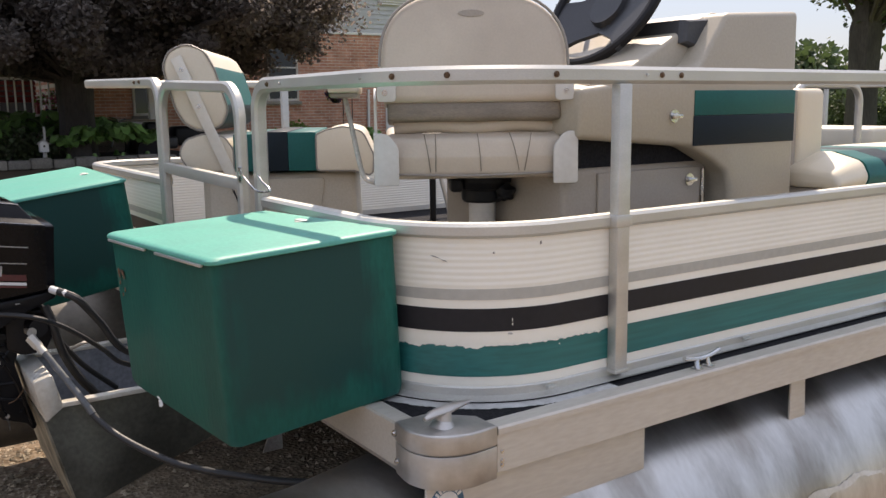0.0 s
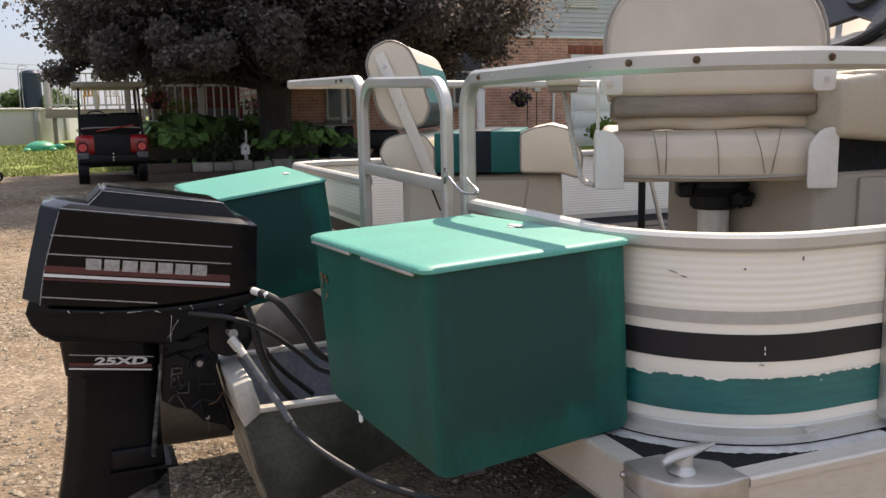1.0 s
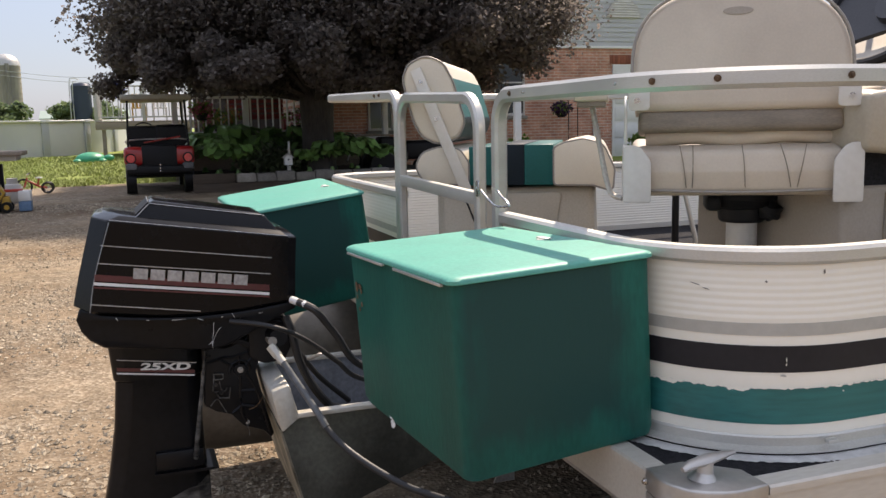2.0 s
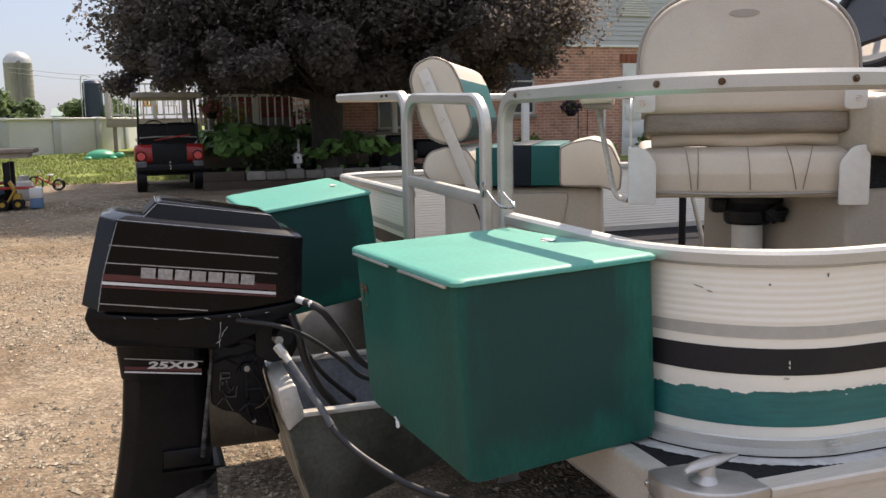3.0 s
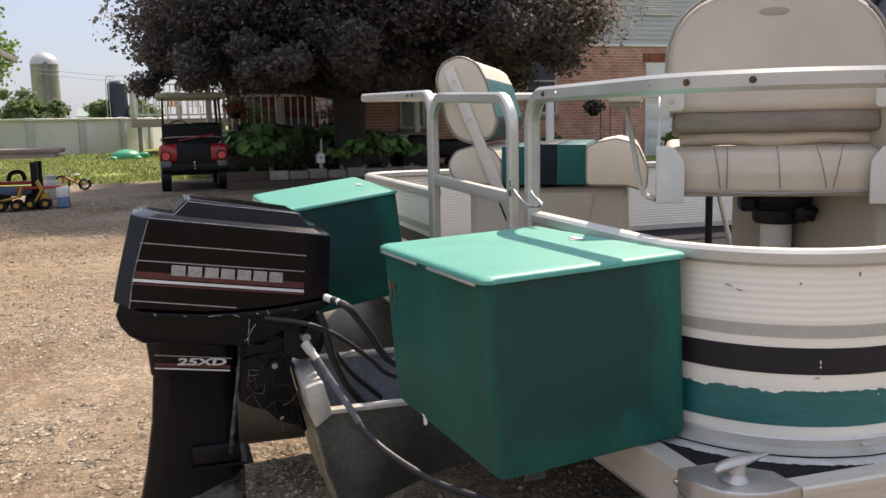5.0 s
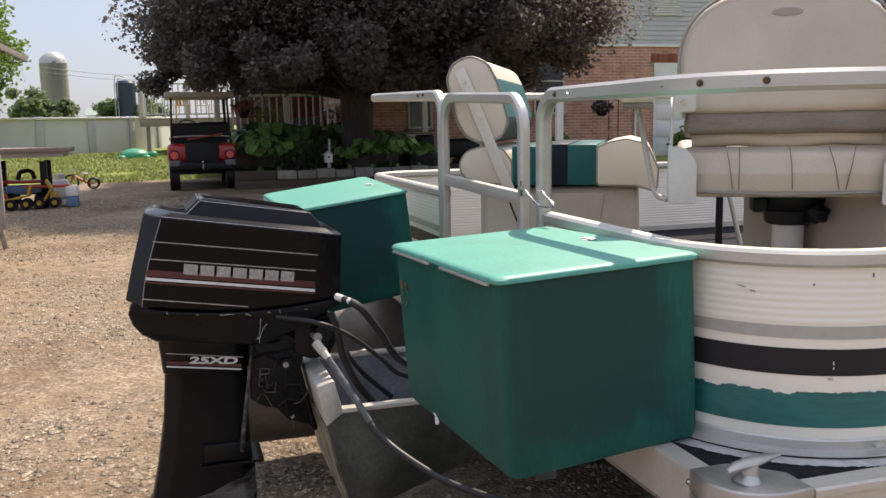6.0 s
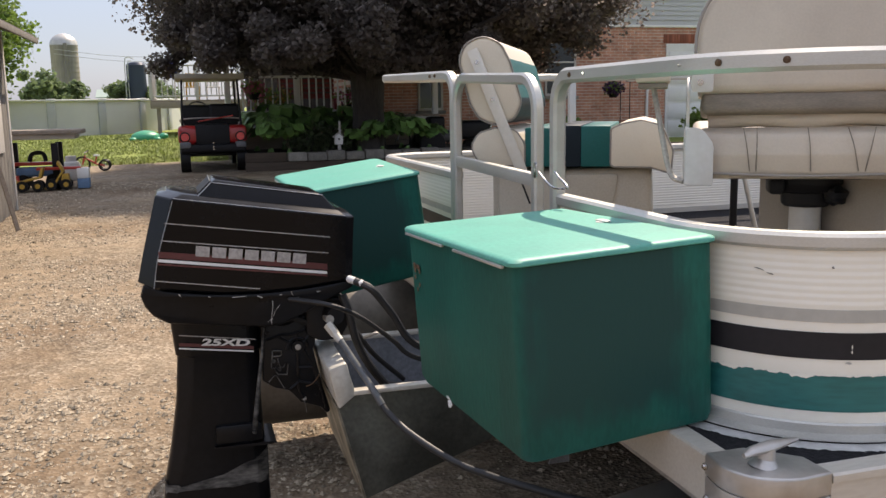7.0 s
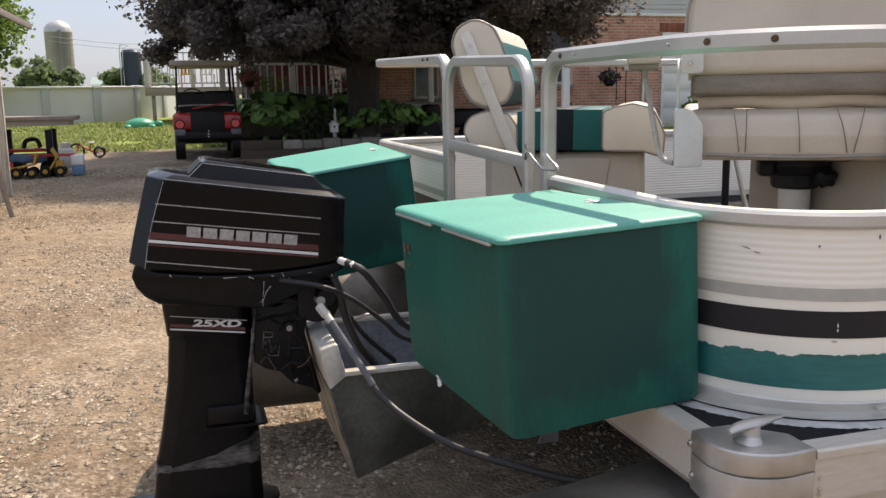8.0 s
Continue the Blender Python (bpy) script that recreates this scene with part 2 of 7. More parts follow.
def sweep(path, profile, up=(0, 0, 1), close=True, caps=True):
    """Moves a profile of (side, up) pairs along a path; side is to the right of the way."""
    up = Vector(up)
    path = [Vector(p) for p in path]
    bm = bmesh.new()
    rings = []
    n = len(path)
    for i, p in enumerate(path):
        t0 = (path[i] - path[i - 1]).normalized() if i else None
        t1 = (path[i + 1] - path[i]).normalized() if i < n - 1 else None
        t = t1 if t0 is None else t0 if t1 is None else (t0 + t1).normalized()
        side = t.cross(up)
        if side.length < 1e-4:
            side = Vector((1, 0, 0))
        side.normalize()
        u = side.cross(t).normalized()
        k = 1.0
        if t0 is not None and t1 is not None:
            k = 1 / max(0.5, math.cos(t0.angle(t1) / 2))
        rings.append([bm.verts.new(p + side * (a * k) + u * b) for a, b in profile])
    m = len(profile)
    for a, b in zip(rings, rings[1:]):
        for j in range(m if close else m - 1):
            bm.faces.new((a[j], a[(j + 1) % m], b[(j + 1) % m], b[j]))
    if caps and close:
        bm.faces.new(rings[0][::-1])
        bm.faces.new(rings[-1])
    return bm


def sweep_planar(path, profile, axis):
    """Sweeps a profile along a path that lies in the plane across axis; (along axis, in the plane)."""
    axis = Vector(axis).normalized()
    return sweep(path, [(b, a) for a, b in profile], axis)


def circle(r, seg=10):
    return [(r * math.cos(2 * math.pi * k / seg), r * math.sin(2 * math.pi * k / seg)) for k in range(seg)]


def rect(w, h, b=0.003):
    """A rectangle, w across and h up, with cut corners."""
    w, h = w / 2, h / 2
    return [(-w + b, -h), (w - b, -h), (w, -h + b), (w, h - b), (w - b, h), (-w + b, h), (-w, h - b), (-w, -h + b)]


def smooth_path(points, n=40):
    """Catmull-Rom through the points."""
    p = [Vector(q) for q in points]
    p = [2 * p[0] - p[1]] + p + [2 * p[-1] - p[-2]]
    out = []
    steps = max(2, n // (len(p) - 3))
    for i in range(1, len(p) - 2):
        for k in range(steps):
            t = k / steps
            out.append(0.5 * (2 * p[i] + (p[i + 1] - p[i - 1]) * t + (2 * p[i - 1] - 5 * p[i] + 4 * p[i + 1] - p[i + 2]) * t * t
                              + (3 * p[i] - p[i - 1] - 3 * p[i + 1] + p[i + 2]) * t ** 3))
    out.append(p[-2])
    return out


def hose(points, r, n=40, seg=10):
    return sweep(smooth_path(points, n), circle(r, seg))


def loft(rings, caps=True):
    bm = bmesh.new()
    vs = [[bm.verts.new(p) for p in ring] for ring in rings]
    m = len(rings[0])
    for a, b in zip(vs, vs[1:]):
        for j in range(m):
            bm.faces.new((a[j], a[(j + 1) % m], b[(j + 1) % m], b[j]))
    if caps:
        bm.faces.new(vs[0][::-1])
        bm.faces.new(vs[-1])
    return bm


def slab(outline, axis, d0, d1, bevel=0.0, seg=2, m=None):
    """A flat outline of (a, b) pairs given thickness along an axis: 'x' takes (y, z), 'y' (x, z), 'z' (x, y)."""
    bm = bmesh.new()

    def at(a, b, d):
        return {"x": (d, a, b), "y": (a, d, b), "z": (a, b, d)}[axis]
    lo = [bm.verts.new(at(a, b, d0)) for a, b in outline]
    hi = [bm.verts.new(at(a, b, d1)) for a, b in outline]
    bm.faces.new(lo[::-1])
    bm.faces.new(hi)
    n = len(lo)
    for i in range(n):
        bm.faces.new((lo[i], lo[(i + 1) % n], hi[(i + 1) % n], hi[i]))
    bmesh.ops.recalc_face_normals(bm, faces=bm.faces)
    if bevel:
        rim = [e for e in bm.edges if not (e.verts[0] in lo and e.verts[1] in hi) and not (e.verts[0] in hi and e.verts[1] in lo)]
        bmesh.ops.bevel(bm, geom=rim, offset=bevel, segments=seg, profile=0.5, affect="EDGES")
    if m is not None:
        bm.transform(m)
    return bm


def flat_round(points, radius, seg=6):
    """A closed outline with rounded corners, as (a, b) pairs."""
    n = len(points)
    rs = radius if isinstance(radius, (list, tuple)) else [radius] * n
    out = []
    for i in range(n):
        tri = rounded([(*points[i - 1], 0), (*points[i], 0), (*points[(i + 1) % n], 0)], [0, rs[i], 0], seg)
        out += [(p.x, p.y) for p in tri[1:-1]]
    return out


def bolt(c, n, r=0.008, h=0.005):
    c, n = Vector(c), Vector(n).normalized()
    return join(rod(c - n * 0.001, c + n * h * 0.4, r, r, 12), rod(c + n * h * 0.4, c + n * h, r * 0.62, r * 0.55, 6))


# ---- the pontoon boat ----
OLD_GLUE = material("old white glue", (0.66, 0.65, 0.63), 0.6, 0.3, 0.2, 30)
DECK, BEAM, BOW = 0.95, 2.93, 6.2
FENCE, STERN, TURN_R = -0.085, 0.075, 0.28
MIRROR = -BEAM / 2
PORT_POST, PORT_TURN, PORT_RAIL = -1.690, 0.20, 1.620


def mx(x):
    return 2 * MIRROR - x


def fence_path(z, inset=0.0, x_from=-0.885, y_to=BOW - 0.5, port=False):
    """Plan line of the fence: along the stern, round the corner and forward."""
    x_from, turn = (mx(PORT_POST), PORT_TURN) if port else (x_from, TURN_R)
    pts = rounded([(x_from, STERN + inset, z), (FENCE - inset, STERN + inset, z), (FENCE - inset, y_to, z)], [0, turn - inset, 0], 14)
    if port:
        pts = [Vector((mx(p.x), p.y, p.z)) for p in pts][::-1]
    return pts


boat = thing("pontoon_boat", (MIRROR, 2.5, 0.09), "aluminium pontoon boat with cream, black and teal striped fence", "boat")
part("deck", slab([(-0.03, 0.03), (-0.03, BOW), (-BEAM + 0.03, BOW), (-BEAM + 0.03, 0.03)], "z", DECK - 0.035, DECK - 0.004), CARPET, boat,
     "charcoal marine carpet deck", smooth=False)
rail_profile = [(0, -0.086), (0, -0.016), (0.004, -0.015), (0.004, -0.004), (0.001, 0), (-0.035, 0), (-0.035, -0.004), (-0.012, -0.006), (-0.012, -0.086)]
part("side_rail", sweep([(0, 0.1325, DECK), (0, BOW, DECK)], rail_profile), BEIGE_RAIL, boat, "beige extruded deck edge rail")
part("side_rail", sweep([(-BEAM, BOW, DECK), (-BEAM, 0.128, DECK)], rail_profile), BEIGE_RAIL, boat)
part("stern_rail", sweep([(-BEAM + 0.118, 0, DECK), (-0.118, 0, DECK)], rail_profile), BEIGE_RAIL, boat, "beige extruded stern edge rail")
part("bow_rail", sweep([(0, BOW, DECK), (-BEAM, BOW, DECK)], rail_profile), BEIGE_RAIL, boat)
PX, PZ, PRAD = -0.25, 0.51, 0.33
for cx in (PX, mx(PX)):
    ring = []
    for y, r, cz in ((-0.66, 0.04, 0.60), (-0.65, 0.10, 0.58), (-0.58, 0.20, 0.54), (-0.50, 0.27, 0.50), (-0.44, 0.288, 0.480), (-0.41, 0.289, 0.481), (-0.1, 0.30, 0.488), (0.12, 0.318, 0.502), (0.26, PRAD, PZ), (1.6, PRAD, PZ),
                    (1.602, PRAD + 0.005, PZ), (1.63, PRAD + 0.005, PZ), (1.632, PRAD, PZ), (4.3, PRAD, PZ), (5.2, 0.24, 0.57), (5.7, 0.10, 0.66), (5.8, 0.02, 0.70)):
        if cx != PX and -0.66 < y < 0.0:
            r, cz = (0.308, 0.478) if y > -0.6 else (0.22, 0.50)
        ring.append([(cx + r * math.cos(a), y, cz + r * math.sin(a)) for a in [2 * math.pi * k / 64 for k in range(64)]])
    # port pontoon takes the copy with its shade and gravel reflection coloured in
    pt = part("pontoon", loft(ring), ALU_WORN if cx == PX else ALU_SHADED, boat, "scuffed bare aluminium pontoon with a dull waterline" if cx == PX else "aluminium pontoon with its brown shade put into the colour")
    if cx == PX:
        rs = np.random.default_rng(8)
        scrape, prev, wv = bmesh.new(), None, 0.0
        for i in range(60):
            y = 0.98 + i * 0.011
            wv = 0.8 * wv + rs.normal() * 0.010
            a0, w = radians(17 + 1.0 * math.sin(i * 0.4)) + wv * 0.5, 0.014 + abs(wv) + 0.005 * math.sin(i * 0.9)
            cur = [scrape.verts.new((cx + (PRAD + 0.0012) * math.cos(q), y, PZ + (PRAD + 0.0012) * math.sin(q))) for q in (a0 - w, a0 - w * 0.2, a0 + w * 0.6)]
            if prev:
                for u in (0, 1):
                    scrape.faces.new((prev[u], prev[u + 1], cur[u + 1], cur[u]))
            prev = cur
        part("scrape", scrape, POD_LIGHT, pt, "bright scraped metal")
for sx in (1, -1):
    f = (lambda x: x) if sx > 0 else mx
    part("riser", slab([(0.0, 0.745), (0.0, 0.866), (0.54, 0.866), (0.54, 0.758)], "x", f(-0.030), f(-0.036), 0.0015), BEIGE_RAIL, boat)
    for y in (1.035, 2.2, 3.4, 4.5):
        part("riser", slab([(y, 0.752), (y, 0.866), (y + 0.055, 0.866), (y + 0.062, 0.752)], "x", f(-0.03), f(-0.036), 0.0015), BEIGE_RAIL, boat)
    for y in (0.3, 1.3, 2.4, 3.6, 4.6):
        part("cross_member", block(f(-0.30), f(-0.62), y, y + 0.04, 0.78, 0.915), ALU_DULL, boat, smooth=False)
part("underdeck_beam", block(-BEAM + 0.03, -0.03, 0.02, 0.06, 0.84, 0.915), ALU_DULL, boat, smooth=False)


def corner_outline(g, x_in=0.0):
    """Plan of the cast corner, swollen by g."""
    pts = [(-0.118, -0.004 - g), (-0.06, -0.010 - g), (-0.012, 0.012 - g * 0.6), (0.008 + g, 0.062), (0.004 + g, 0.126)]
    sm = smooth_path([(*p, 0) for p in pts], 24)
    return [(p.x, p.y) for p in sm] + [(-0.055, 0.126), (-0.118, 0.06)]


for sx in (1, -1):
    out = [(x if sx > 0 else mx(x), y) for x, y in corner_outline(0.004)]
    low = [(x if sx > 0 else mx(x), y) for x, y in corner_outline(0.0032)]
    cap = part("corner_cap", slab(out, "z", DECK - 0.0322, DECK + 0.006, 0.004, 3), CAST, boat, "cast aluminium deck corner cap")
    part("skirt", slab(low, "z", DECK - 0.094, DECK - 0.0330, 0.002), CAST, cap)
    cx = -0.048 if sx > 0 else mx(-0.048)
    horn = [Vector((cx + 0.014, 0.002, 0.981)), Vector((cx + 0.006, 0.020, 0.983)), Vector((cx, 0.055, 0.984)), Vector((cx - 0.006, 0.088, 0.985)), Vector((cx - 0.010, 0.114, 0.985))]
    rr = (0.005, 0.010, 0.013, 0.009, 0.004)
    rings = [[h + Vector((r * math.cos(a), 0, 0.7 * r * math.sin(a))) for a in [2 * math.pi * k / 12 for k in range(12)]] for h, r in zip(horn, rr)]
    cleat = join(loft(rings), rod((cx, 0.048, 0.954), (cx, 0.050, 0.966), 0.024, 0.015, 16), rod((cx, 0.050, 0.965), (cx, 0.052, 0.984), 0.015, 0.013, 16))
    part("cleat", cleat, CAST, cap, "horn cleat in worn cast aluminium")
    for bx, by, bz in ((-0.112, -0.012, 0.935), (-0.104, -0.013, 0.885)):
        part("bolt", bolt((bx if sx > 0 else mx(bx), by, bz), (0, -1, 0), 0.006), STEEL, cap)
for z in (0.902, 0.884, 0.876):
    part("bolt", bolt((0.0005, 0.143, z), (1, 0, 0), 0.004, 0.003), STEEL, boat)
# a round dealer's sticker on the stern riser
stick = join(rod((-0.0302, 0.043, 0.818), (-0.0285, 0.043, 0.818), 0.036, 0.036, 32))
part("sticker", stick, material("dark blue sticker", (0.05, 0.13, 0.20), 0.5), boat, "round blue and white dealer sticker")
part("sticker", rod((-0.0285, 0.043, 0.818), (-0.0278, 0.043, 0.818), 0.023, 0.023, 32), WHITE_LINE, boat)
for k in range(9):
    a = radians(30 + 15 * k)
    part("sticker", block(-0.0285, -0.0278, -0.0025, 0.0025, -0.005, 0.005, m=Matrix.Translation((0, 0.043 + 0.0295 * math.cos(a), 0.818 + 0.0295 * math.sin(a))) @ pose(0, 0, 0, math.degrees(a) - 90)), WHITE_LINE, boat, smooth=False)

# fence sheets: shallow ribs above, flat below the grey band
ribs = [(0.0, 0.004), (0.0, 0.175)]
for k in range(8):
    z = 0.203 + k * 0.0122
    ribs += [(0.0, z), (0.0008, z + 0.003), (0.0008, z + 0.007), (0.0, z + 0.0095)]
ribs += [(0.0, 0.302), (-0.008, 0.302)]
for k in range(22):
    z = 0.294 - k * 0.0125
    ribs += [(-0.008, z), (-0.0096, z - 0.003), (-0.0096, z - 0.007), (-0.008, z - 0.0095)]
ribs += [(-0.008, 0.004)]
Z0 = 0.967
for port in (False, True):
    side = "port" if port else "starboard"
    fp = fence_path(Z0, 0, port=port)
    fence = part("fence_panel", sweep(fp, ribs), PANEL, boat, "cream ribbed fence sheet with a rounded corner", angle=25)
    part("stripe", sweep(fence_path(Z0, -0.0012, port=port), [(0, 0.179), (0, 0.200), (-0.001, 0.200), (-0.001, 0.179)]), STRIPE_GREY, fence, "faded grey band")
    part("stripe", sweep(fence_path(Z0, -0.0012, port=port), [(0, 0.117), (0, 0.162), (-0.001, 0.162), (-0.001, 0.117)]), STRIPE_BLACK, fence, "black band")
    part("stripe", sweep(fence_path(Z0, -0.0012, port=port), [(0, 0.028), (0, 0.091), (-0.001, 0.091), (-0.001, 0.028)]), STRIPE_TEAL, fence, "chipped teal band")
    part("gunwale", sweep(fence_path(Z0 + 0.312, 0.007, port=port), rect(0.036, 0.028, 0.006)), ALU, boat, "aluminium gunwale rail")
    part("bottom_rail", sweep(fence_path(Z0 - 0.004, 0.0, port=port), [(0.020, -0.012), (0.020, -0.009), (0.006, -0.004), (0.005, 0.010), (0.0025, 0.013), (-0.012, 0.013), (-0.012, -0.012)]), ALU, boat, "aluminium fence foot rail")
    # top rail: up from the gate post, along the stern, round the corner and forward
    xp, zr, turn = (mx(PORT_POST), PORT_RAIL, PORT_TURN) if port else (-0.885, 1.566, TURN_R)
    top = rounded([(xp, STERN, 1.0), (xp, STERN, 1.595 if port else zr), (FENCE, STERN, zr), (FENCE, 6.12 if port else 4.6, zr), *([(FENCE - 0.9, 6.12, zr)] if port else [])], [0, 0.07, turn, 0.25 if port else 0, 0], 14)
    if port:
        top = [Vector((mx(p.x), p.y, p.z)) for p in top]
    tube = bmesh.new()
    # square tube that keeps its faces outward, upright part first
    rings = []
    for i, p in enumerate(top):
        t = ((top[min(i + 1, len(top) - 1)] - top[i]).normalized() + (top[i] - top[max(i - 1, 0)]).normalized()).normalized()
        plan = Vector((t.x, t.y, 0))
        if plan.length < 0.05 or p.y < STERN + 0.001 and abs(t.y) < 0.05:
            out_dir = Vector((0, -1, 0))
        else:
            out_dir = plan.normalized().cross(Vector((0, 0, 1))) * (-1 if port else 1)
        up_dir = out_dir.cross(t) * (1 if not port else -1)
        rings.append([p + out_dir * a + up_dir * b for a, b in rect(0.032, 0.034, 0.007)])
    part("top_rail", loft(rings), ALU, boat, "square aluminium top rail with bolts")
for y in (0.497, 2.15, 3.7):
    for sx in (1, -1):
        x0, x1 = (FENCE + 0.001, FENCE + 0.026) if sx > 0 else (mx(FENCE + 0.026), mx(FENCE + 0.001))
        y = {0.497: 1.02, 2.15: 4.35, 3.7: 5.5}[y] if sx < 0 else y
        part("post", block(x0, x1, y - 0.017, y + 0.017, 0.973, 1.549 if sx > 0 else 1.603, 0.003), ALU, boat, "square aluminium fence post")
        part("post_foot", block(x0 - 0.002, x1 + 0.004, y - 0.020, y + 0.020, 0.967, 0.974, 0.001), ALU, boat)
        part("clamp", block(x0, x1 + 0.002, y - 0.022, y + 0.022, 1.268, 1.292, 0.002), ALU, boat)
for x, y, nx, ny in ((-0.785, STERN - 0.016, 0, -1), (-0.71, STERN - 0.016, 0, -1), (-0.335, 0.0605, 0.10, -0.99), (-0.252, 0.0815, 0.38, -0.92),
                     (-0.159, 0.1425, 0.70, -0.72), (-0.0704, 0.3265, 0.995, -0.1), (-0.069, 0.5625, 1, 0), (-0.069, 0.606, 1, 0), (-0.069, 0.663, 1, 0)):
    r = 0.0032 if x in (-0.71, -0.335) or y == 0.5625 else 0.0060
    part("bolt", bolt((x, y, 1.566), (nx, ny, 0), r), RUST if r > 0.005 else STEEL, boat)
for x in (-1.92, -1.86):
    part("bolt", bolt((x, STERN - 0.017, 1.601), (0, -1, 0), 0.006), RUST, boat)
for y in (0.305, 0.9, 1.5):
    part("drain_tab", block(-0.074, -0.062, y, y + 0.022, 0.966, 0.974, 0.003), ALU, boat)
# chipped paint along the teal band, and old glue on the carpet at the fence foot
rng2 = np.random.default_rng(11)


def ragged_strip(path, z_top, lift, heights):
    """A thin strip below z_top on the outside of a path, its lower edge ragged."""
    bm = bmesh.new()
    prev = None
    for i, (p, h) in enumerate(zip(path, heights)):
        t = (path[min(i + 1, len(path) - 1)] - path[max(i - 1, 0)]).normalized()
        o = p + t.cross(Vector((0, 0, 1))) * lift
        cur = (bm.verts.new((o.x, o.y, z_top)), bm.verts.new((o.x, o.y, z_top - h)))
        if prev is not None and (h > 0.0012 or heights[i - 1] > 0.0012):
            bm.faces.new((prev[0], cur[0], cur[1], prev[1]))
        prev = cur
    return bm


fine_path = []
raw = fence_path(0, -0.0012)
for a, b in zip(raw, raw[1:]):
    n = max(1, int((b - a).length / 0.004))
    fine_path += [a + (b - a) * (k / n) for k in range(n)]
fine_path = [p for p in fine_path if p.y < 0.472 and p.x > -0.5]
walk_h, hs = 0.0, []
for i, p in enumerate(fine_path):
    walk_h = 0.78 * walk_h + rng2.normal() * 0.0016
    big = 0.007 if 0.100 < p.y < 0.116 and p.x < -0.2 else 0.005 if 0.170 < p.y < 0.20 else 0.0
    hs.append(max(0.0, min(0.006, abs(walk_h))) + big * rng2.uniform(0.4, 1.0) + 0.0008)
part("flaked_edge", ragged_strip(fine_path, Z0 + 0.0915, 0.0007, hs), PANEL, boat, "cream patches where teal paint has flaked", smooth=False)
for i0, z0, w, h, mat in ((36, 0.0815, 0.011, 0.009, PANEL), (38, 0.075, 0.006, 0.006, PANEL), (100, 0.139, 0.0012, 0.0035, PANEL), (100, 0.131, 0.0012, 0.0022, PANEL), (99, 0.112, 0.005, 0.002, STRIPE_GREY), (122, 0.080, 0.0013, 0.0013, PANEL)):
    i0 = int(i0 * len(fine_path) / 150)
    c, t = fine_path[i0], (fine_path[i0 + 1] - fine_path[i0 - 1]).normalized()
    o = t.cross(Vector((0, 0, 1)))
    ring = [c + o * 0.0016 + t * (w * rng2.uniform(0.6, 1.3) * math.cos(a)) + Vector((0, 0, Z0 + z0 + h * rng2.uniform(0.6, 1.3) * math.sin(a))) for a in [2 * math.pi * k / 9 for k in range(9)]]
    part("flake", loft([ring, [q - o * 0.0006 for q in ring]]), mat, boat, smooth=False)
# dark scuffs on the cream sheet
SCUFF = material("dark scuff", (0.16, 0.14, 0.12), 0.7, 0, 0.2, 60)
for f, z0, w, h in ((0.46, 0.262, 0.009, 0.0007), (0.49, 0.255, 0.006, 0.0009), (0.24, 0.282, 0.002, 0.0016), (0.62, 0.270, 0.002, 0.002), (0.28, 0.222, 0.002, 0.0018), (0.75, 0.285, 0.0015, 0.004), (0.22, 0.189, 0.006, 0.0008)):
    i0 = int(f * len(fine_path))
    c, t = fine_path[i0], (fine_path[i0 + 1] - fine_path[i0 - 1]).normalized()
    o = t.cross(Vector((0, 0, 1)))
    ring = [c + o * 0.0014 + t * u + Vector((0, 0, Z0 + z0 + v - 0.25 * u)) for u, v in ((-w, 0), (-0.3 * w, -h), (w, -0.4 * h), (0.6 * w, h), (-0.5 * w, 0.7 * h))]
    part("scuff", loft([ring, [q - o * 0.0012 for q in ring]]), SCUFF, boat, smooth=False)
glue = bmesh.new()
prev = None
for i, p in enumerate(fine_path):
    t = (fine_path[min(i + 1, len(fine_path) - 1)] - fine_path[max(i - 1, 0)]).normalized()
    out_dir = t.cross(Vector((0, 0, 1)))
    w = 0.024 + 0.006 * rng2.random() + 0.008 * max(0, math.sin(i * 0.05))
    a, b = p + out_dir * 0.016, p + out_dir * (0.020 + w)
    cur = (glue.verts.new((a.x, a.y, DECK - 0.0025)), glue.verts.new((b.x, b.y, DECK - 0.0025)))
    if prev is not None:
        glue.faces.new((prev[0], cur[0], cur[1], prev[1]))
    prev = cur
part("glue_line", glue, OLD_GLUE, boat, "ragged white glue line on the carpet", smooth=False)
# side deck cleat
cy = 0.70
cleat = join(hose([(-0.022, cy - 0.055, 0.978), (-0.022, cy - 0.02, 0.972), (-0.022, cy + 0.02, 0.972), (-0.022, cy + 0.055, 0.981)], 0.005, 16),
             rod((-0.018, cy - 0.018, 0.950), (-0.022, cy - 0.016, 0.972), 0.007, 0.005), rod((-0.018, cy + 0.018, 0.950), (-0.022, cy + 0.016, 0.972), 0.007, 0.005),
             block(-0.030, -0.008, cy - 0.027, cy - 0.010, 0.950, 0.954, 0.001), block(-0.030, -0.008, cy + 0.010, cy + 0.027, 0.950, 0.954, 0.001))
part("cleat", cleat, STEEL, boat, "chrome horn cleat")
# grab rail beside the forward seats
part("grab_rail", sweep_planar(rounded([(-1.0, 2.40, DECK - 0.004), (-1.0, 2.40, 1.572), (-1.0, 2.86, 1.572), (-1.0, 2.86, DECK - 0.004)], [0, 0.075, 0.075, 0], 8), circle(0.016, 10), (1, 0, 0)), ALU, boat, "arched aluminium grab rail")
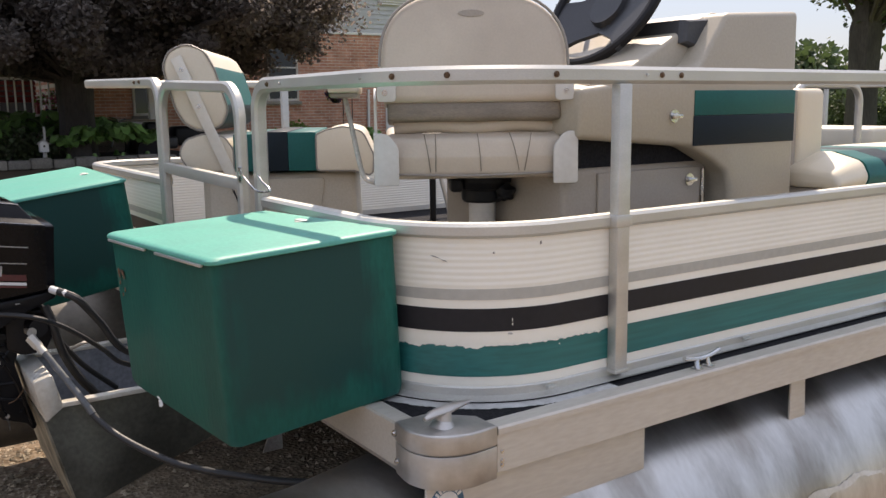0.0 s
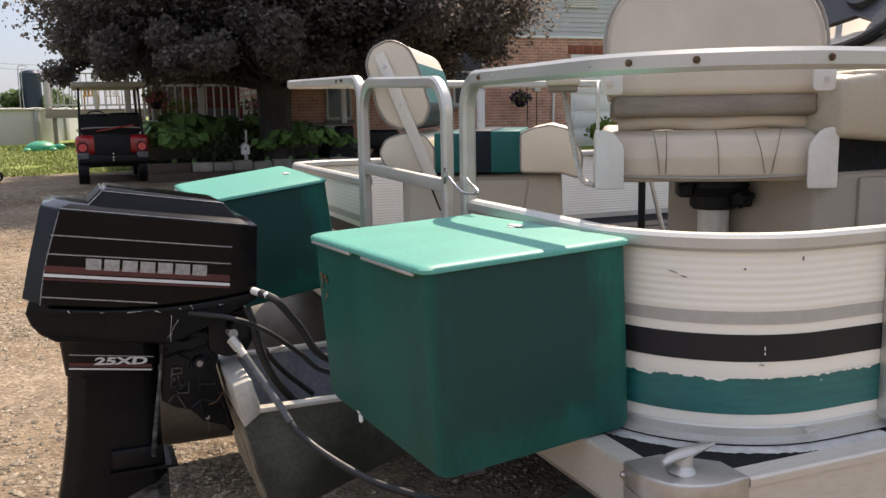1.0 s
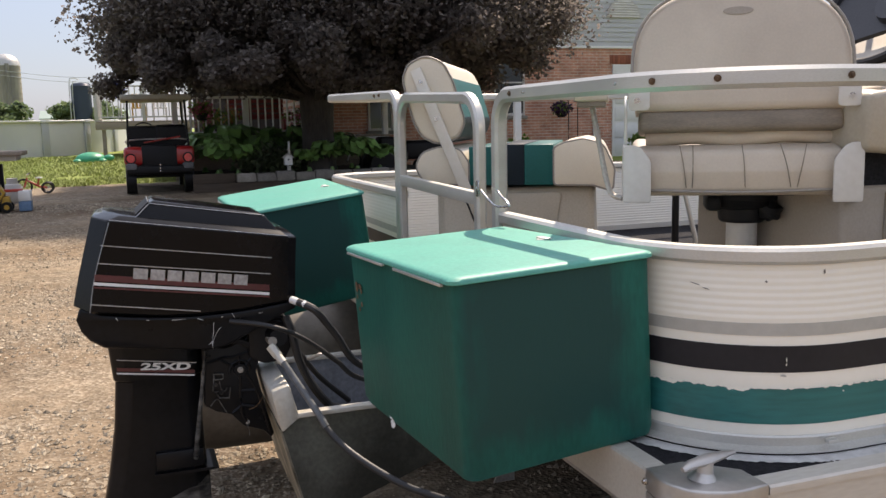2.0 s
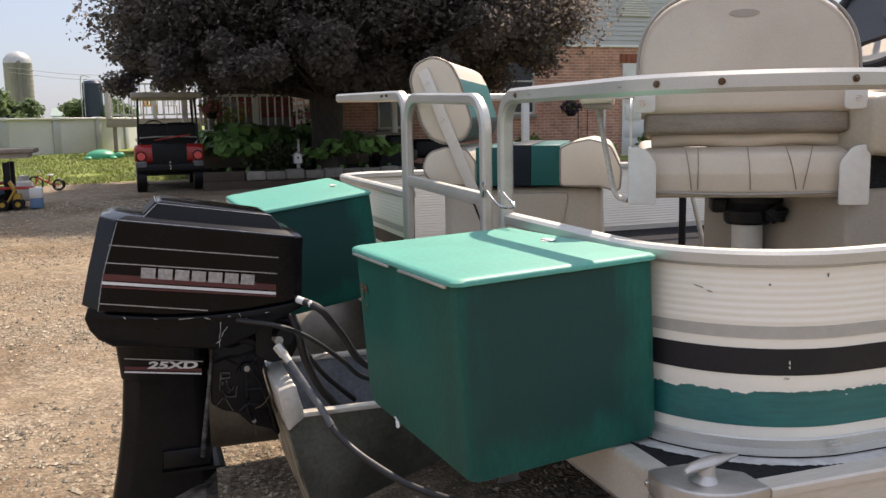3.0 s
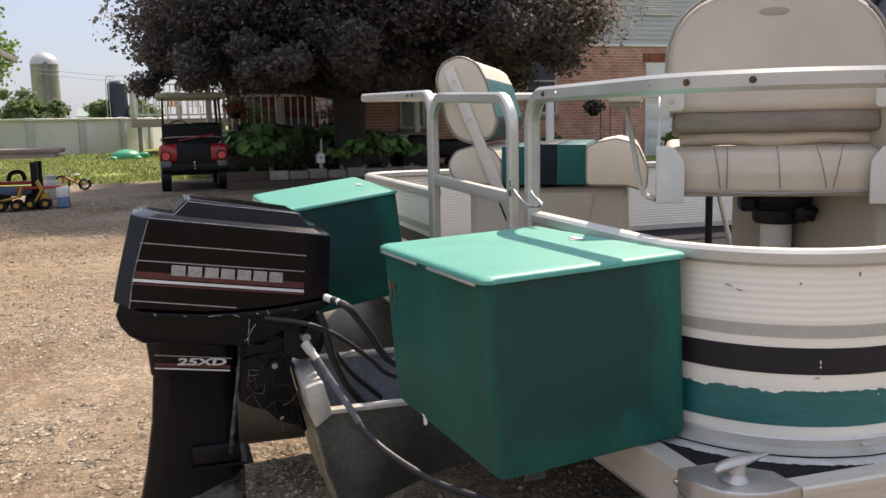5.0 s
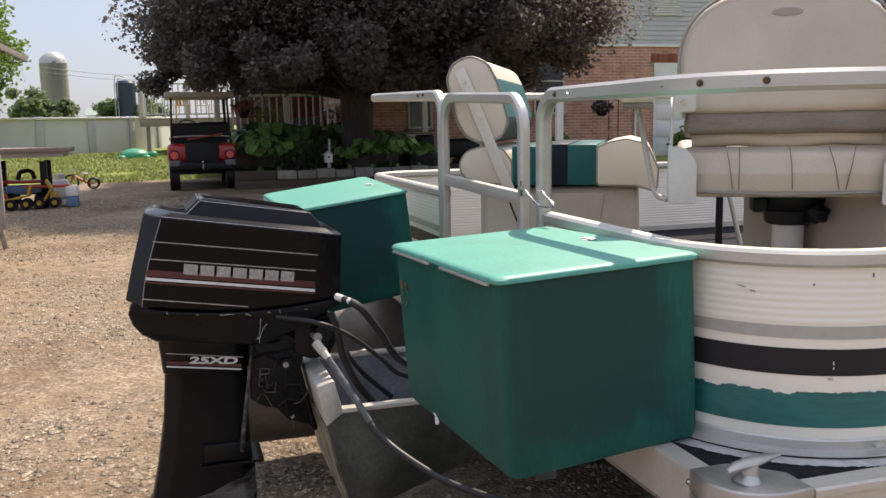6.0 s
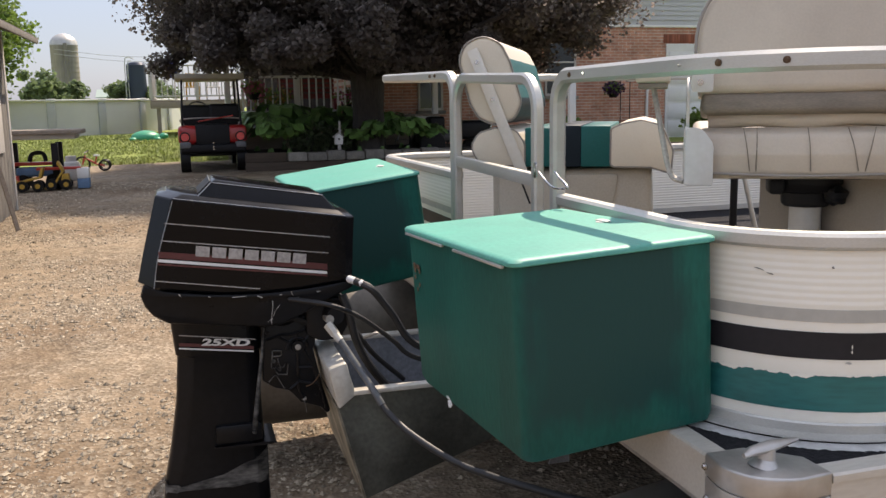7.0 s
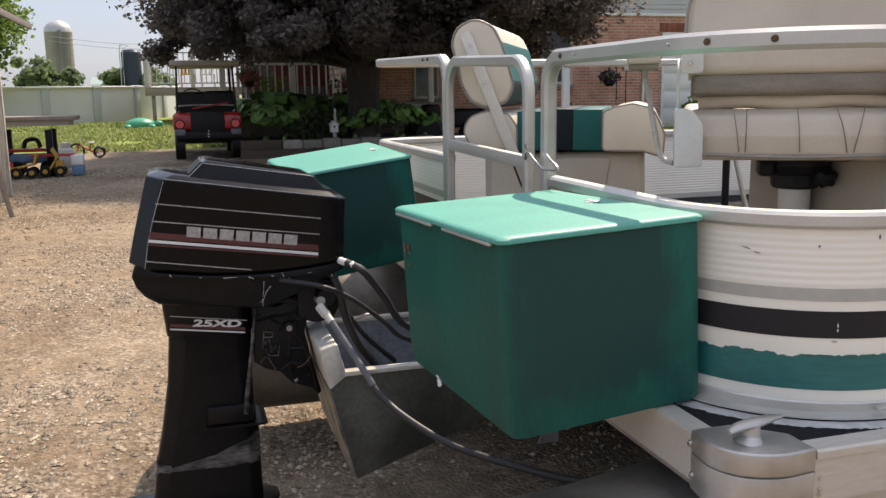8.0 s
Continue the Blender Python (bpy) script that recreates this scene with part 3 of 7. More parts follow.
# the gate in the stern fence
gate = part("gate", loft([[p + Vector((0, -1, 0)) * a + d * b for a, b in rect(0.026, 0.030, 0.006)] for p, d in
                          (lambda pts: [(p, Vector((0, -1, 0)).cross((pts[min(i + 1, len(pts) - 1)] - pts[max(i - 1, 0)]).normalized())) for i, p in enumerate(pts)])(
                              rounded([(-1.625, 0.06, 1.0), (-1.625, 0.06, 1.586), (-0.972, 0.06, 1.563), (-0.972, 0.06, 1.0)], [0, 0.085, 0.085, 0], 10))]), ALU, boat,
            "closed aluminium stern gate with an arched top")
part("gate_bar", slab([(-1.611, 1.313), (-0.986, 1.302), (-0.986, 1.334), (-1.611, 1.345)], "y", 0.048, 0.072, 0.003), ALU, gate)
part("gate_sheet", block(-1.611, -0.986, 0.066, 0.072, 1.0, 1.02, 0.002), ALU, gate)
latch = hose([(-0.925, 0.044, 1.343), (-0.880, 0.040, 1.328), (-0.832, 0.040, 1.314), (-0.790, 0.040, 1.314), (-0.752, 0.040, 1.319), (-0.765, 0.040, 1.328), (-0.800, 0.042, 1.338), (-0.832, 0.046, 1.349)], 0.0028, 35)
part("latch", join(latch, bolt((-0.95, 0.046, 1.345), (0, -1, 0), 0.008), block(-0.96, -0.94, 0.043, 0.047, 1.325, 1.365, 0.002)), STEEL, gate, "steel wire gate latch")
# motor pod behind the stern
pod = part("motor_pod", slab([(0.0, 0.832), (-0.406, 0.815), (-0.447, 0.785), (-0.386, 0.541), (-0.06, 0.655), (0.0, 0.69)], "x", -1.000, -1.006), POD_BLACK, boat,
           "blackened aluminium motor pod", smooth=False)
part("side_plate", slab([(0.0, 0.832), (-0.406, 0.815), (-0.447, 0.785), (-0.386, 0.541), (-0.06, 0.655), (0.0, 0.69)], "x", -1.494, -1.50), POD_INSIDE, pod, smooth=False)
part("floor_plate", slab([(0.0, 0.69), (-0.06, 0.655), (-0.386, 0.541), (-0.386, 0.547), (-0.06, 0.662), (0.0, 0.697)], "x", -1.494, -1.006), POD_INSIDE, pod, smooth=False)
part("transom_plate", slab([(-0.446, 0.785), (-0.452, 0.785), (-0.391, 0.540), (-0.385, 0.541)], "x", -1.50, -1.0065), POD_DIRTY, pod, smooth=False)
part("flange", block(-1.012, -0.985, -0.41, 0.0, 0.815, 0.826, 0.001, m=Matrix.Translation((0, 0, 0.001))), POD_LIGHT, pod, "bright aluminium flange")
part("flange", block(-1.515, -1.488, -0.41, 0.0, 0.815, 0.826, 0.001, m=Matrix.Translation((0, 0, 0.001))), POD_LIGHT, pod)
part("transom_beam", slab(flat_round([(-0.448, 0.783), (-0.4705, 0.886), (-0.4265, 0.899), (-0.4055, 0.816)], [0.004, 0.008, 0.006, 0.004], 3), "x", -1.505, -0.988, 0.004), POD_LIGHT, pod,
     "scuffed aluminium transom beam", smooth=True)
part("stern_plate", block(-1.5, -1.0, -0.012, -0.006, 0.69, 0.86), POD_INSIDE, pod, smooth=False)
for sx in (-0.62,):
    part("gusset", slab([(-0.012, 0.86), (-0.06, 0.74), (-0.012, 0.74)], "x", sx, sx - 0.004), ALU_DULL, boat, smooth=False)
for k, (cx, y) in enumerate(((PX, 1.3), (PX, 3.9), (mx(PX), 1.3), (mx(PX), 3.9))):
    solo("support_timber", block(cx - 0.40, cx + 0.40, y - 0.07, y + 0.07, 0.0, 0.184, 0.004, m=Matrix.Translation((0, 0, 0.025 if k > 1 else 0))), TIMBER,
         "weathered timber lying under a pontoon", "timber", "support timbers")


# ---- the two storage boxes ----
def storage_box(x_port, x_star, label):
    """Moulded box with a lid, sagging a little aft; y 0 at its front face, z 0 at its lid seam."""
    root = thing("storage_box", (0, 0, 0), label, "storage box", "stern storage boxes")
    w0, w1 = x_port, x_star
    zs = ((-0.329, 0.024), (-0.324, 0.012), (-0.308, 0.0055), (-0.15, 0.003), (0.0, 0.001))
    rings = []
    for z, i in zs:
        yb = -0.372
        pts = flat_round([(w0 + i, yb + i), (w1 - i, yb + i), (w1 - i, -i * 0.2), (w0 + i, -i * 0.2)], 0.022, 5)
        # the underside rises a little forward
        rings.append([(px, py, z + (0.012 * max(0, 1 + py / 0.372) if z < -0.2 else 0)) for px, py in pts])
    part("body", loft(rings), BOX_GREEN, root, "mottled teal moulded plastic body with a darker outer patch")
    e = 0.006
    lid = [flat_round([(w0 - e + k, -0.378 + k), (w1 + e - k, -0.378 + k), (w1 + e - k, 0.004 - k), (w0 - e + k, 0.004 - k)], 0.020 - k * 0.5, 5) for k in (0.002, 0.0, 0.0, 0.004, 0.011)]
    lid_part = part("lid", loft([[(a, b, z) for a, b in r] for r, z in zip(lid, (0.0015, 0.003, 0.0085, 0.0120, 0.0140))]), LID_GREEN, root, "sun-bleached teal lid", angle=50)
    lock = join(rod(((w0 + w1) / 2, -0.055, 0.010), ((w0 + w1) / 2, -0.055, 0.0155), 0.016, 0.014, 16), block((w0 + w1) / 2 - 0.020, (w0 + w1) / 2 + 0.020, -0.062, -0.048, 0.0148, 0.0182, 0.002))
    part("lock", lock, POD_LIGHT, lid_part, "small steel turn latch")
    for a, b in ((w0 + 0.02, w0 + 0.24), (w0 + 0.30, w1 - 0.03)):
        part("hinge_strip", block(a, b, -0.3805, -0.374, -0.003, 0.002, 0.001), ALU, root, "thin aluminium hinge strip")
    part("rust_spot", join(*[ball((w0 + 0.06 + random.uniform(-0.025, 0.025), -0.3735, -0.09 + random.uniform(-0.03, 0.03)), random.uniform(0.003, 0.007), 1, 0.25, 1.2, 1) for _ in range(9)]), RUST, root, "rusty stain spots")
    part("chip", join(*[ball((w0 + 0.17 + random.uniform(-0.02, 0.02), -0.362, -0.325 + random.uniform(-0.008, 0.012)), random.uniform(0.004, 0.009), 1.4, 0.4, 0.7, 1) for _ in range(6)]), WHITE_LINE, root)
    return root


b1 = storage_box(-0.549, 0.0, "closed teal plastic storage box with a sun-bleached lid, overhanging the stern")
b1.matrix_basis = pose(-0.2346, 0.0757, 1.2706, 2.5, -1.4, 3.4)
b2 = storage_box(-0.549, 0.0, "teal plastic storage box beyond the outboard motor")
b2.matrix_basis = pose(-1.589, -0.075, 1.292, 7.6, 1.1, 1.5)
# ---- the outboard motor ----
MX = -1.22
motor = thing("outboard_motor", (MX, -0.62, 0.45), "black outboard motor with worn paint, clamped to the motor pod", "outboard motor")
SIDE = 0.14


def soft(outline, axis, d0, d1, r, seg=4, m=None):
    """A slab with all its edges rounded alike."""
    bm = slab(outline, axis, d0, d1)
    bmesh.ops.bevel(bm, geom=list(bm.edges), offset=r, segments=seg, profile=0.5, affect="EDGES", clamp_overlap=True)
    if m is not None:
        bm.transform(m)
    return bm


def seam(y):
    return 1.066 + 0.022 * ((y + 0.60) / 0.24) ** 2


top_pts = [(-0.380 - 0.05 * k, seam(-0.380 - 0.05 * k) - 0.0015) for k in range(11)]
pan = slab([*top_pts, (-0.889, 1.068), (-0.880, 1.040), (-0.862, 1.020), (-0.830, 1.006), (-0.70, 0.991), (-0.60, 0.979), (-0.56, 0.983), (-0.50, 1.010), (-0.44, 1.040), (-0.388, 1.062)], "x", MX - SIDE + 0.004, MX + SIDE - 0.004, 0.006, 3)
for v in pan.verts:
    f = max(0.0, min(1.0, (-0.82 - v.co.y) / 0.06))
    v.co.x = MX + (v.co.x - MX) * (1 - 0.38 * f)
part("lower_cowl", pan, LEG, motor, "scratched black lower cowl")


def shoulder(y):
    return 1.3025 - 0.153 * (y + 0.80)


def cowl_ring(w, ya, yf, level):
    pts = [(w, ya + 0.036), (w, -0.70), (w, -0.62), (w, -0.52), (w, yf - 0.022), (w - 0.022, yf), (-w + 0.022, yf), (-w, yf - 0.022), (-w, -0.52), (-w, -0.62), (-w, -0.70), (-w, ya + 0.036), (-w * 0.62, ya), (w * 0.62, ya)]
    return [(MX + x, y, level(y)) for x, y in pts]


cowl_bm = loft([cowl_ring(SIDE - 0.006, -0.886, -0.390, lambda y: seam(y) + 0.001), cowl_ring(SIDE, -0.892, -0.384, lambda y: seam(y) + 0.006), cowl_ring(SIDE, -0.874, -0.379, lambda y: 1.18),
                cowl_ring(SIDE, -0.840, -0.375, lambda y: shoulder(y) - 0.003), cowl_ring(SIDE - 0.0015, -0.837, -0.377, shoulder), cowl_ring(SIDE - 0.006, -0.831, -0.382, lambda y: shoulder(y) + 0.003),
                cowl_ring(SIDE - 0.022, -0.815, -0.392, lambda y: shoulder(y) + 0.011), cowl_ring(SIDE - 0.040, -0.800, -0.402, lambda y: shoulder(y) + 0.014)])
cowl = part("cowl", cowl_bm, COWL, motor, "glossy black engine cowl", angle=16)
hump = [[(MX + sx, y, z) for sx, y, z in ((-w, y0, z0), (w, y0, z0), (w, y1, z1), (-w, y1, z1))] for w, y0, z0, y1, z1 in
        ((0.121, -0.752, 1.290, -0.412, 1.243), (0.117, -0.746, 1.302, -0.418, 1.254), (0.099, -0.712, 1.333, -0.446, 1.291), (0.088, -0.702, 1.340, -0.458, 1.297))]
hb = loft(hump)
bmesh.ops.bevel(hb, geom=[e for e in hb.edges], offset=0.004, segments=2, profile=0.5, affect="EDGES")
part("air_intake", hb, COWL, cowl, "raised air intake hump on top")
part("intake_mouth", slab([(-0.748, 1.304), (-0.714, 1.336), (-0.708, 1.330), (-0.740, 1.300)], "x", MX - 0.088, MX + 0.088), BLACK, cowl, smooth=False)
# thin silver lines painted in for the highlights on the cowl's edges
for pts in ([(SIDE - 0.002, y, shoulder(y) + 0.0005) for y in (-0.800, -0.70, -0.60, -0.50, -0.400)], [(SIDE - 0.0005, -0.801, 1.298), (SIDE, -0.838, 1.18), (SIDE, -0.855, 1.095)],
            [(0.0995, -0.711, 1.3335), (0.0995, -0.58, 1.3125), (0.0995, -0.447, 1.2915)], [(0.0880, -0.714, 1.3375), (0.0, -0.7145, 1.3385), (-0.0880, -0.714, 1.3375)], [(0.099, -0.712, 1.3325), (0.117, -0.746, 1.3015)]):
    part("worn_edge", hose([(MX + x, y, z) for x, y, z in pts], 0.0011, 16, 6), SILVER, cowl, "silver line painted for the highlight along the edge")
SX = MX + SIDE + 0.0004


def decal(name, a, b, h, mat, parent, x=None, d=0.0006, label=""):
    """A thin strip on the motor's side from (y, z) a to b, h high."""
    x = SX if x is None else x
    (ya, za), (yb, zb) = a, b
    return part(name, slab([(ya, za - h / 2), (yb, zb - h / 2), (yb, zb + h / 2), (ya, za + h / 2)], "x", x, x + d), mat, parent, label, smooth=False)


decal("stripe", (-0.822, 1.247), (-0.440, 1.192), 0.0024, SILVER, cowl, label="thin silver pinstripe")
decal("stripe", (-0.833, 1.207), (-0.445, 1.153), 0.0024, SILVER, cowl)
decal("stripe", (-0.840, 1.1745), (-0.449, 1.119), 0.0150, RED_LINE, cowl, label="maroon trim stripe")
decal("stripe", (-0.842, 1.161), (-0.450, 1.1045), 0.0070, WHITE_LINE, cowl, label="white trim stripe")
decal("stripe", (-0.843, 1.1525), (-0.450, 1.0975), 0.0040, RED_LINE, cowl)
decal("stripe", (-0.852, 1.1135), (-0.613, 1.0765), 0.0024, SILVER, cowl)
# the maker's name as plain silver blocks
for k in range(7):
    y = -0.758 + k * 0.0375
    z = 1.1805 - (y + 0.758) * 0.142
    part("name_block", slab([(y, z - 0.0145), (y + 0.0315, z - 0.0190), (y + 0.0345, z + 0.0055), (y + 0.0030, z + 0.0100)], "x", SX + 0.0008, SX + 0.0016), SILVER, cowl,
         "plain silver block of the maker's name" if k == 0 else "", smooth=False)


def lettering(text, size, m, mat, parent, label):
    cu = bpy.data.curves.new("lettering", "FONT")
    cu.body, cu.size, cu.extrude, cu.shear, cu.offset = text, size, 0.0004, 0.10, 0.0012
    ob = new("lettering", cu)
    me = bpy.data.meshes.new_from_object(ob.evaluated_get(bpy.context.evaluated_depsgraph_get()))
    bpy.data.objects.remove(ob)
    bm = bmesh.new()
    bm.from_mesh(me)
    bpy.data.meshes.remove(me)
    bm.transform(m)
    return part("lettering", bm, mat, parent, label, smooth=False)


SCRATCHES = [((-0.679, 1.06), (-0.646, 1.06), 0.0016), ((-0.62, 1.059), (-0.607, 1.053), 0.002), ((-0.801, 1.077), (-0.797, 1.07), 0.0025), ((-0.477, 1.058), (-0.467, 1.059), 0.0016), ((-0.735, 1.066), (-0.728, 1.064), 0.0016), ((-0.54, 1.063), (-0.535, 1.052), 0.0014), ((-0.584, 1.044), (-0.586, 1.020), 0.0013), ((-0.586, 1.021), (-0.590, 0.999), 0.0012), ((-0.590, 1.000), (-0.589, 0.982), 0.0015), ((-0.569, 1.031), (-0.579, 1.019), 0.0011), ((-0.579, 1.020), (-0.589, 0.996), 0.0010), ((-0.586, 1.000), (-0.598, 0.993), 0.0014), ((-0.566, 1.058), (-0.560, 1.056), 0.0018), ((-0.522, 1.050), (-0.523, 1.034), 0.0008)]
for (ya, za), (yb, zb), w in SCRATCHES:
    d = Vector((yb - ya, zb - za)).normalized()
    n = Vector((-d.y, d.x)) * w / 2
    part("scratch", slab([(ya + n.x, za + n.y), (ya - n.x, za - n.y), (yb - n.x * 0.3, zb - n.y * 0.3), (yb + n.x * 0.3, zb + n.y * 0.3)], "x", MX + SIDE - 0.0045, MX + SIDE - 0.0035), GREY_PLASTIC, motor, smooth=False)
# leg
leg_rings = []
for z, ya, yf, w in ((1.03, -0.832, -0.612, 0.075), (1.00, -0.828, -0.612, 0.078), (0.93, -0.822, -0.612, 0.072), (0.905, -0.820, -0.612, 0.070), (0.9, -0.816, -0.615, 0.066), (0.78, -0.826, -0.616, 0.058),
                     (0.66, -0.846, -0.612, 0.052), (0.56, -0.868, -0.606, 0.046), (0.43, -0.884, -0.602, 0.042)):
    leg_rings.append([(MX + a, b, z) for a, b in flat_round([(-w * 0.6, ya), (w * 0.6, ya), (w, ya + 0.035), (w, yf - 0.03), (w * 0.6, yf), (-w * 0.6, yf), (-w, yf - 0.03), (-w, ya + 0.035)], 0.02, 3)])
leg = part("drive_leg", loft(leg_rings), LEG, motor, "black drive shaft housing")
LX = MX + 0.0745
decal("stripe", (-0.808, 0.9627), (-0.626, 0.9363), 0.0022, SILVER, leg, x=LX + 0.001)
decal("stripe", (-0.809, 0.9395), (-0.631, 0.9145), 0.0085, RED_LINE, leg, x=LX)
decal("stripe", (-0.810, 0.9300), (-0.632, 0.9055), 0.0038, WHITE_LINE, leg, x=LX)
lettering("25XD", 0.0325, Matrix.Translation((LX + 0.0022, -0.757, 0.9335)) @ Matrix(((0, 0, 1, 0), (1, 0, 0, 0), (0, 1, 0, 0), (0, 0, 0, 1))) @ pose(0, 0, 0, 0, 0, -6) @ Matrix.Diagonal((1.45, 0.72, 1, 1)), WHITE_LINE, leg, "25XD in silver italics")
worn, rw = [], np.random.default_rng(4)
jag = {}
for f in (0.0, 0.35, 0.7, 1.0):
    ring_w = []
    for i, (a, b) in enumerate(flat_round([(-0.0285, -0.868), (0.0285, -0.868), (0.0475, -0.833), (0.0475, -0.72), (0.0475, -0.70), (0.0475, -0.66), (0.0475, -0.636), (0.0285, -0.606), (-0.0285, -0.606), (-0.0475, -0.636), (-0.0475, -0.833)], 0.012, 4)):
        k = jag.setdefault(i, (rw.normal() * 0.003, rw.normal() * 0.004))
        low, high = 0.548 + k[0], 0.570 + 0.052 * max(0.0, (b + 0.80) / 0.17) ** 2 + k[1]
        z = low + (high - low) * f
        grow = 1.0 + 0.09 * max(0.0, (z - 0.545) / 0.115)
        ring_w.append((MX + a * grow + (0.0012 if a > 0 else -0.0012), b + (0.007 if b < -0.8 else 0.0) * (z - 0.548) / 0.1, z))
    worn.append(ring_w)
part("worn_band", loft(worn, False), LEG_WORN, leg, "paint scuffed to grey primer")
part("splash_plate", slab(flat_round([(-0.74, 0), (-0.60, 0), (-0.575, 0.004), (-0.60, 0.007), (-0.74, 0.007)], 0.002), "x", MX - 0.068, MX + 0.068, m=Matrix.Translation((0, 0, 0.655))), LEG, leg)
part("cavitation_plate", slab(flat_round([(MX - 0.09, -0.97), (MX + 0.09, -0.97), (MX + 0.10, -0.66), (MX + 0.03, -0.56), (MX - 0.03, -0.56), (MX - 0.10, -0.66)], 0.03), "z", 0.430, 0.438, 0.002), LEG, leg)
part("leg_cover", block(MX + 0.045, MX + 0.066, -0.735, -0.62, 0.668, 0.715, 0.004), LEG, leg)
gear = []
for y, r in ((-0.92, 0.028), (-0.88, 0.038), (-0.78, 0.046), (-0.66, 0.042), (-0.58, 0.024), (-0.555, 0.006)):
    gear.append([(MX + r * math.cos(a), y, 0.30 + r * math.sin(a)) for a in [2 * math.pi * k / 20 for k in range(20)]])
part("gearcase", join(loft(gear), slab([(-0.85, 0.435), (-0.62, 0.435), (-0.64, 0.33), (-0.84, 0.33)], "x", MX - 0.022, MX + 0.022, 0.01),
                      slab([(-0.82, 0.27), (-0.68, 0.27), (-0.75, 0.13), (-0.82, 0.11)], "x", MX - 0.006, MX + 0.006, 0.002)), LEG, motor, "black gearcase with skeg")
part("tilt_strut", join(rod((MX + 0.083, -0.604, 0.965), (MX + 0.070, -0.640, 0.700), 0.003, 0.007), ball((MX + 0.070, -0.640, 0.694), 0.007, sub=1)), LEG_WORN, motor, "dull metal strut beside the leg")
# clamp bracket: two cast cheeks with ribs, a core between them, bolts and small linkages
CHEEK = [(-0.612, 1.015), (-0.50, 1.022), (-0.462, 0.985), (-0.470, 0.935), (-0.482, 0.893), (-0.461, 0.793), (-0.444, 0.728), (-0.452, 0.716), (-0.470, 0.738), (-0.52, 0.757), (-0.548, 0.790), (-0.585, 0.802), (-0.612, 0.822)]
bracket = part("clamp_bracket", slab(flat_round(CHEEK, 0.008, 3), "x", MX + 0.045, MX + 0.066, 0.004), LEG, motor, "black cast clamp bracket with ribs, bolts and linkages")
part("clamp_side", slab(flat_round(CHEEK, 0.008, 3), "x", MX - 0.075, MX - 0.050, 0.004), LEG, bracket)
part("core", soft([(-0.61, 0.835), (-0.61, 0.99), (-0.49, 0.995), (-0.495, 0.90), (-0.475, 0.80), (-0.50, 0.78)], "x", MX - 0.048, MX + 0.043, 0.008, 2), BLACK, bracket)
PIVOT = (-0.5215, 0.9059)
part("boss", rod((MX + 0.064, *PIVOT), (MX + 0.074, *PIVOT), 0.018, 0.015, 20), LEG, bracket)
for (y, z), r, mat in ((PIVOT, 0.0075, ALU_DULL), ((-0.583, 0.872), 0.0048, LEG_WORN), ((-0.570, 0.851), 0.0052, LEG_WORN), ((-0.500, 0.972), 0.007, LEG), ((-0.595, 0.945), 0.006, LEG), ((-0.5098, 0.766), 0.0055, ALU_DULL), ((-0.476, 0.772), 0.006, LEG)):
    part("bolt", bolt((MX + (0.074 if (y, z) == PIVOT else 0.066), y, z), (1, 0, 0), r, 0.007), mat, bracket)
RIBS = (((-0.600, 0.930), (-0.560, 0.940), (-0.538, 0.938), (-0.499, 0.948), (-0.476, 0.950)), ((-0.548, 0.898), (-0.541, 0.920), (-0.5215, 0.9285), (-0.502, 0.921), (-0.495, 0.903)),
        ((-0.5215, 0.922), (-0.524, 0.944)), ((-0.507, 0.915), (-0.482, 0.943)), ((-0.537, 0.913), (-0.568, 0.935)), ((-0.5215, 0.890), (-0.523, 0.80), (-0.512, 0.768)), ((-0.508, 0.897), (-0.485, 0.850), (-0.468, 0.790), (-0.455, 0.735)),
        ((-0.523, 0.850), (-0.487, 0.848)), ((-0.522, 0.812), (-0.472, 0.800)), ((-0.545, 0.795), (-0.518, 0.815)), ((-0.600, 0.985), (-0.555, 0.965), (-0.500, 0.990)))
for pts in RIBS:
    part("rib", hose([(MX + 0.067, y, z) for y, z in pts], 0.0042, 10 if len(pts) > 2 else 4, 6), LEG, bracket)
WIRES = ((((-0.5859, 0.8873), (-0.5865, 0.9010), (-0.5850, 0.9022), (-0.5660, 0.9004), (-0.5645, 0.8985), (-0.5652, 0.8885), (-0.5760, 0.8878), (-0.5845, 0.8873)), LEG_WORN, 0.0017),
         (((-0.5865, 0.8950), (-0.5890, 0.8750), (-0.5905, 0.8590), (-0.5880, 0.8565), (-0.5780, 0.8570)), LEG_WORN, 0.0017),
         (((-0.5850, 0.8560), (-0.5753, 0.8401), (-0.5735, 0.8393), (-0.5540, 0.8377), (-0.5525, 0.8390), (-0.5482, 0.8645)), LEG_WORN, 0.0017),
         (((-0.5740, 0.8820), (-0.5700, 0.8630), (-0.5620, 0.8560), (-0.5560, 0.8650)), LEG_WORN, 0.0013),
         (((-0.5988, 0.8223), (-0.5819, 0.8374), (-0.5700, 0.8190), (-0.5609, 0.8010)), LEG_WORN, 0.0014),
         (((-0.5060, 0.8010), (-0.4900, 0.8060), (-0.4780, 0.8180), (-0.4700, 0.8290)), RUST, 0.0015),
         (((-0.5098, 0.7660), (-0.5110, 0.7560), (-0.5085, 0.7480), (-0.5080, 0.7330)), LEG_WORN, 0.0012))
for pts, mat, r in WIRES:
    part("linkage", hose([(MX + 0.076, y, z) for y, z in pts], r, 24, 6), mat, bracket)
